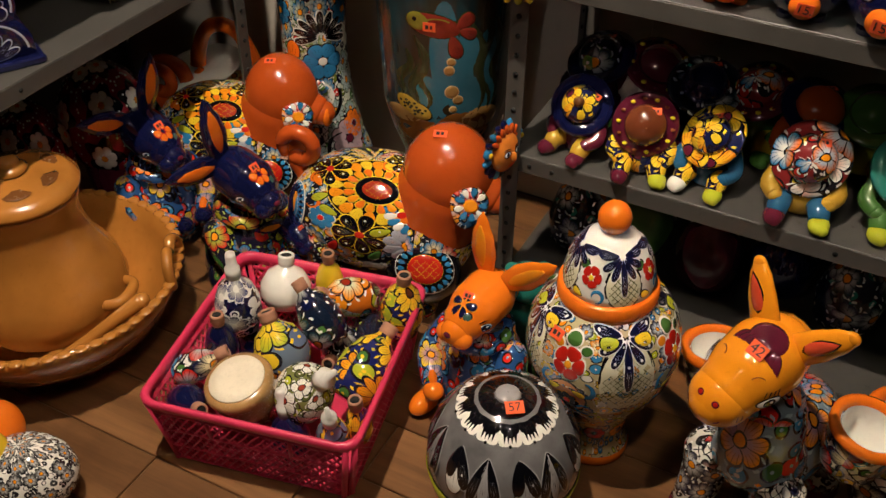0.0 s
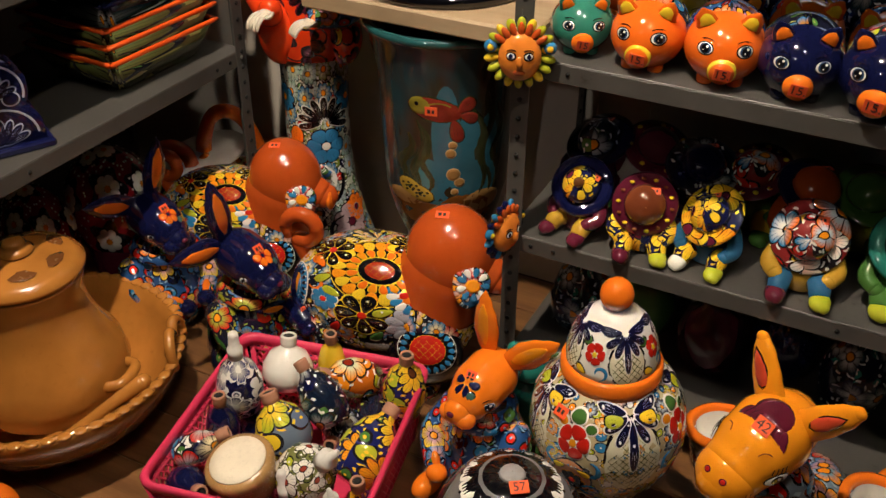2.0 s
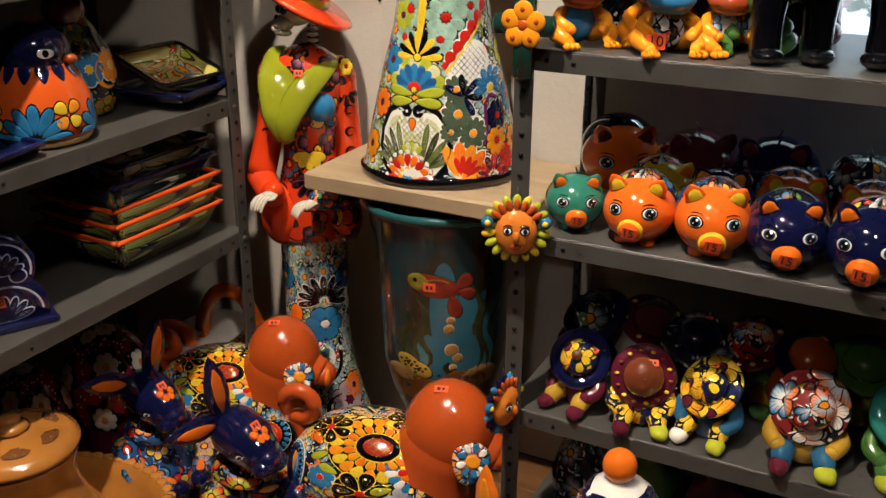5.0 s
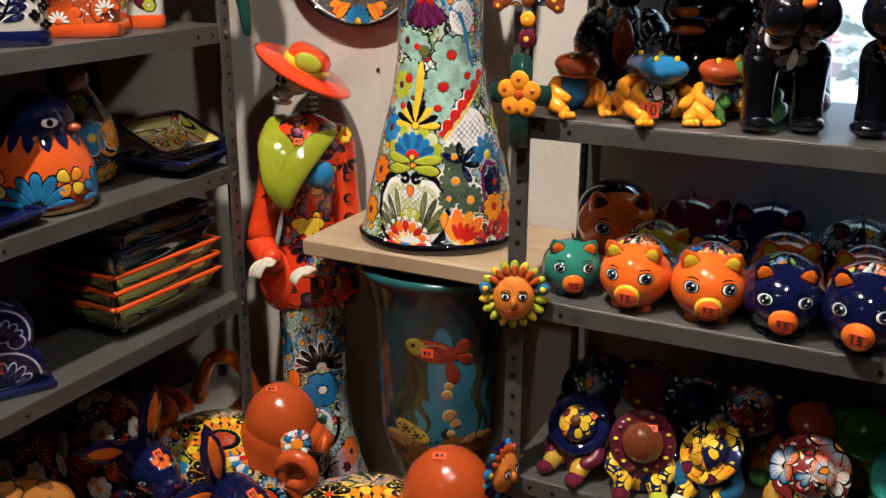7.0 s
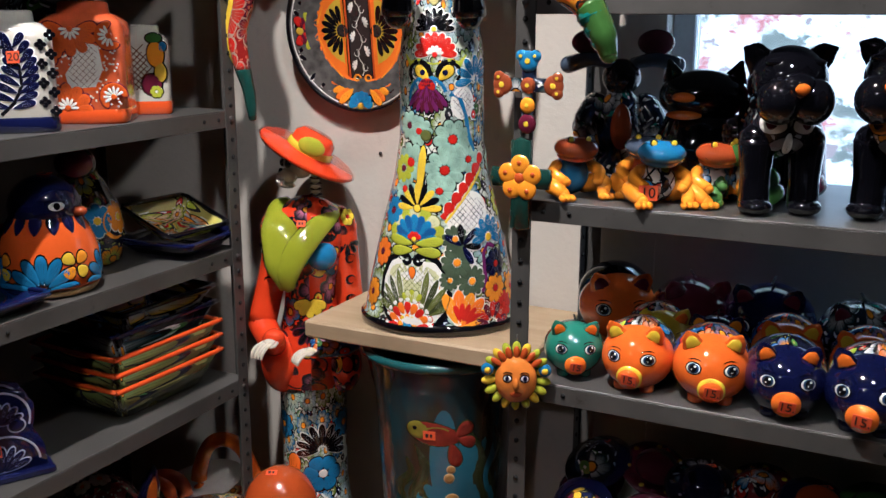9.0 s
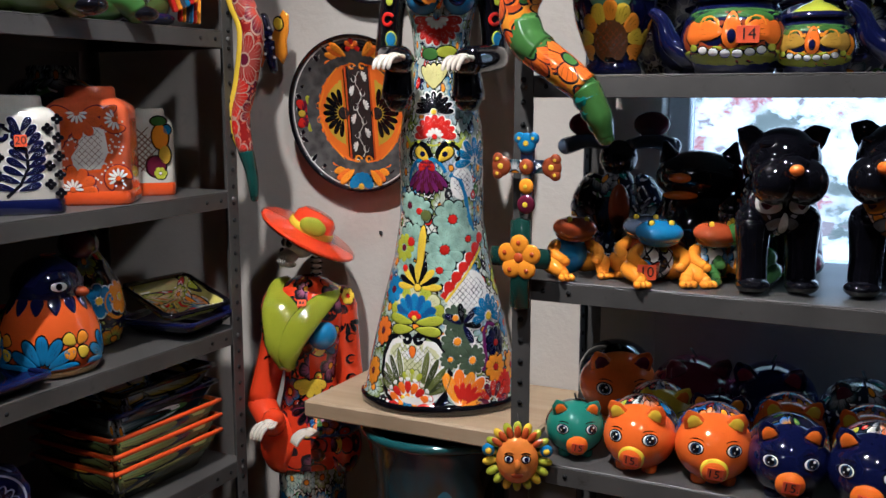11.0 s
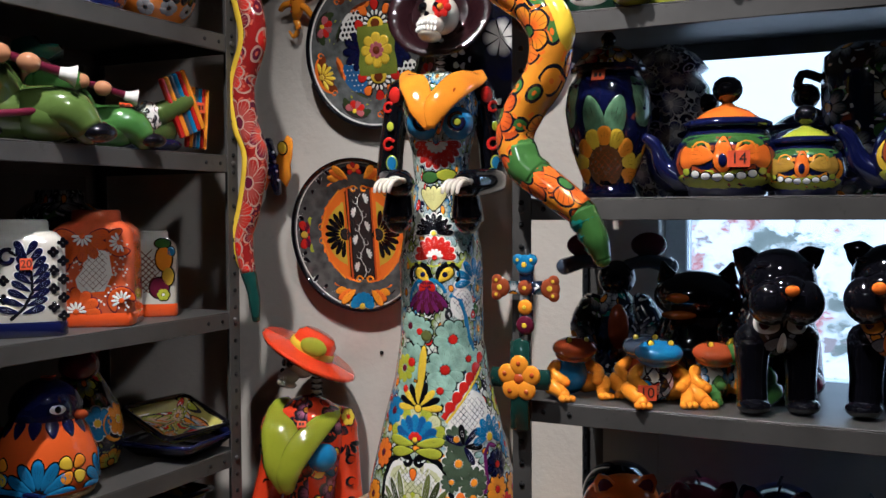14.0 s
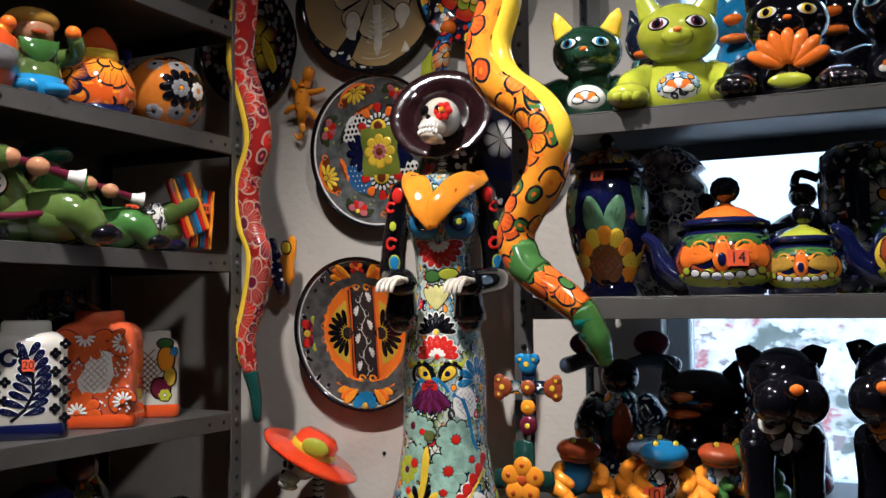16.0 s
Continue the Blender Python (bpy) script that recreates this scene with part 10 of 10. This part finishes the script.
part("neck_band", Body().lathe([(0.036, 0.112), (0.042, 0.118), (0.040, 0.132), (0.034, 0.134)], YELLOWG, seg=30), gt)
part("lid", Body().lathe([(0.040, 0.13), (0.036, 0.15), (0.02, 0.175), (0.006, 0.185), (0.001, 0.186)], TERRAG, seg=30), gt)
part("handle", Body().tube([(0.05, 0.02, 0.10), (0.075, 0.02, 0.12), (0.07, 0.02, 0.15)], [0.010, 0.010, 0.009], NAVYG), gt)
sk = Body().ball((0, 0, 0.082), (0.084, 0.08, 0.082), glaze("pumpkin_glaze", (0.66, 0.20, 0.02), 0.1, 0.2), seg=40, rings=26)
for a, e in ((-8, 0.0), (22, 0.02)):
    at = on_ball((0, 0, 0.082), (0.084, 0.08, 0.082), a0=radians(a), e0=0.02)
    for k in range(10):
        petal(sk, at, 0.010 * math.cos(k * 0.628), 0.010 * math.sin(k * 0.628), k * 36, 0.034, 0.018, BLACK, None, 0.0014)
    daisy(sk, at, 0, 0.0, 0.020, 8, GREY2 if a < 0 else WHITEG, AMBERG, BLACK, 0.0022)
for k in range(8):
    daisy(sk, on_ball((0, 0, 0.082), (0.084, 0.08, 0.082), a0=radians(-50 + 40 * (k % 4)), e0=radians(-36 if k < 4 else 40)), 0, 0, 0.018, 5, GREY2, BLACK, None, 0.0010)
for k in range(5):
    petal(sk, on_ball((0, 0, 0.082), (0.084, 0.08, 0.082), a0=radians(-60 + 22 * k), e0=radians(54)), 0, 0, 10 + 30 * k, 0.03, 0.008, BLACK, None, 0.0012)
sk.thing("painted_gourd", ang(-1.415, 1.46, z0, 74), "orange ceramic gourd with black and white flowers", "gourd")
Body().lathe([(0.05, 0), (0.07, 0.01), (0.08, 0.05), (0.078, 0.09), (0.05, 0.11), (0.001, 0.115)], RIMO, seg=32).lathe([(0.0785, 0.03), (0.0815, 0.05), (0.080, 0.07)], glaze("grey_glaze", (0.16, 0.155, 0.16), 0.1, 0.35, 20), seg=32).thing("orange_bowl", ang(-1.41, 0.985, z0, 0), "orange and grey banded ceramic bowl", "bowl")
Body().lathe([(0.03, 0), (0.05, 0.01), (0.055, 0.05), (0.04, 0.09), (0.001, 0.10)], YELLOWG, seg=28).thing("yellow_jar", ang(-1.42, 1.43, z00, 0), "small yellow ceramic jar on the top shelf", "jar")

# ---- floor boards ----
DECK = board_wood("worn_brown_floor_board", (0.085, 0.036, 0.013), (0.26, 0.125, 0.05), 0.33)
floor = Body().box((X0 - 0.14, Y0 - 0.14, -0.10), (X1 + 0.14, YW + 0.14, -0.018), plain("dark_subfloor", (0.03, 0.02, 0.015), 0.9)).thing("floor", I4, "worn brown wooden board floor", "floor", kind="structure")
PL, PW = 1.2, 0.135
plank_mesh = Body().box((0.001, 0.0012, -0.018), (PL - 0.001, PW - 0.0012, 0), DECK, bev=0.0018).mesh("plank")
rng = random.Random(5)
for j in range(int((YW - Y0) / PW)):
    off = -rng.random() * PL
    y = YW - (j + 1) * PW
    i = 0
    while X0 + off + i * PL < X1:
        x = X0 + off + i * PL
        i += 1
        a, e = max(x, X0), min(x + PL, X1)
        if e - a < 0.05:
            continue
        o = new("plank", plank_mesh)
        o.parent = floor
        o.location = (a, y, -0.001 * rng.random())
        o.scale = ((e - a) / PL, 1, 1)
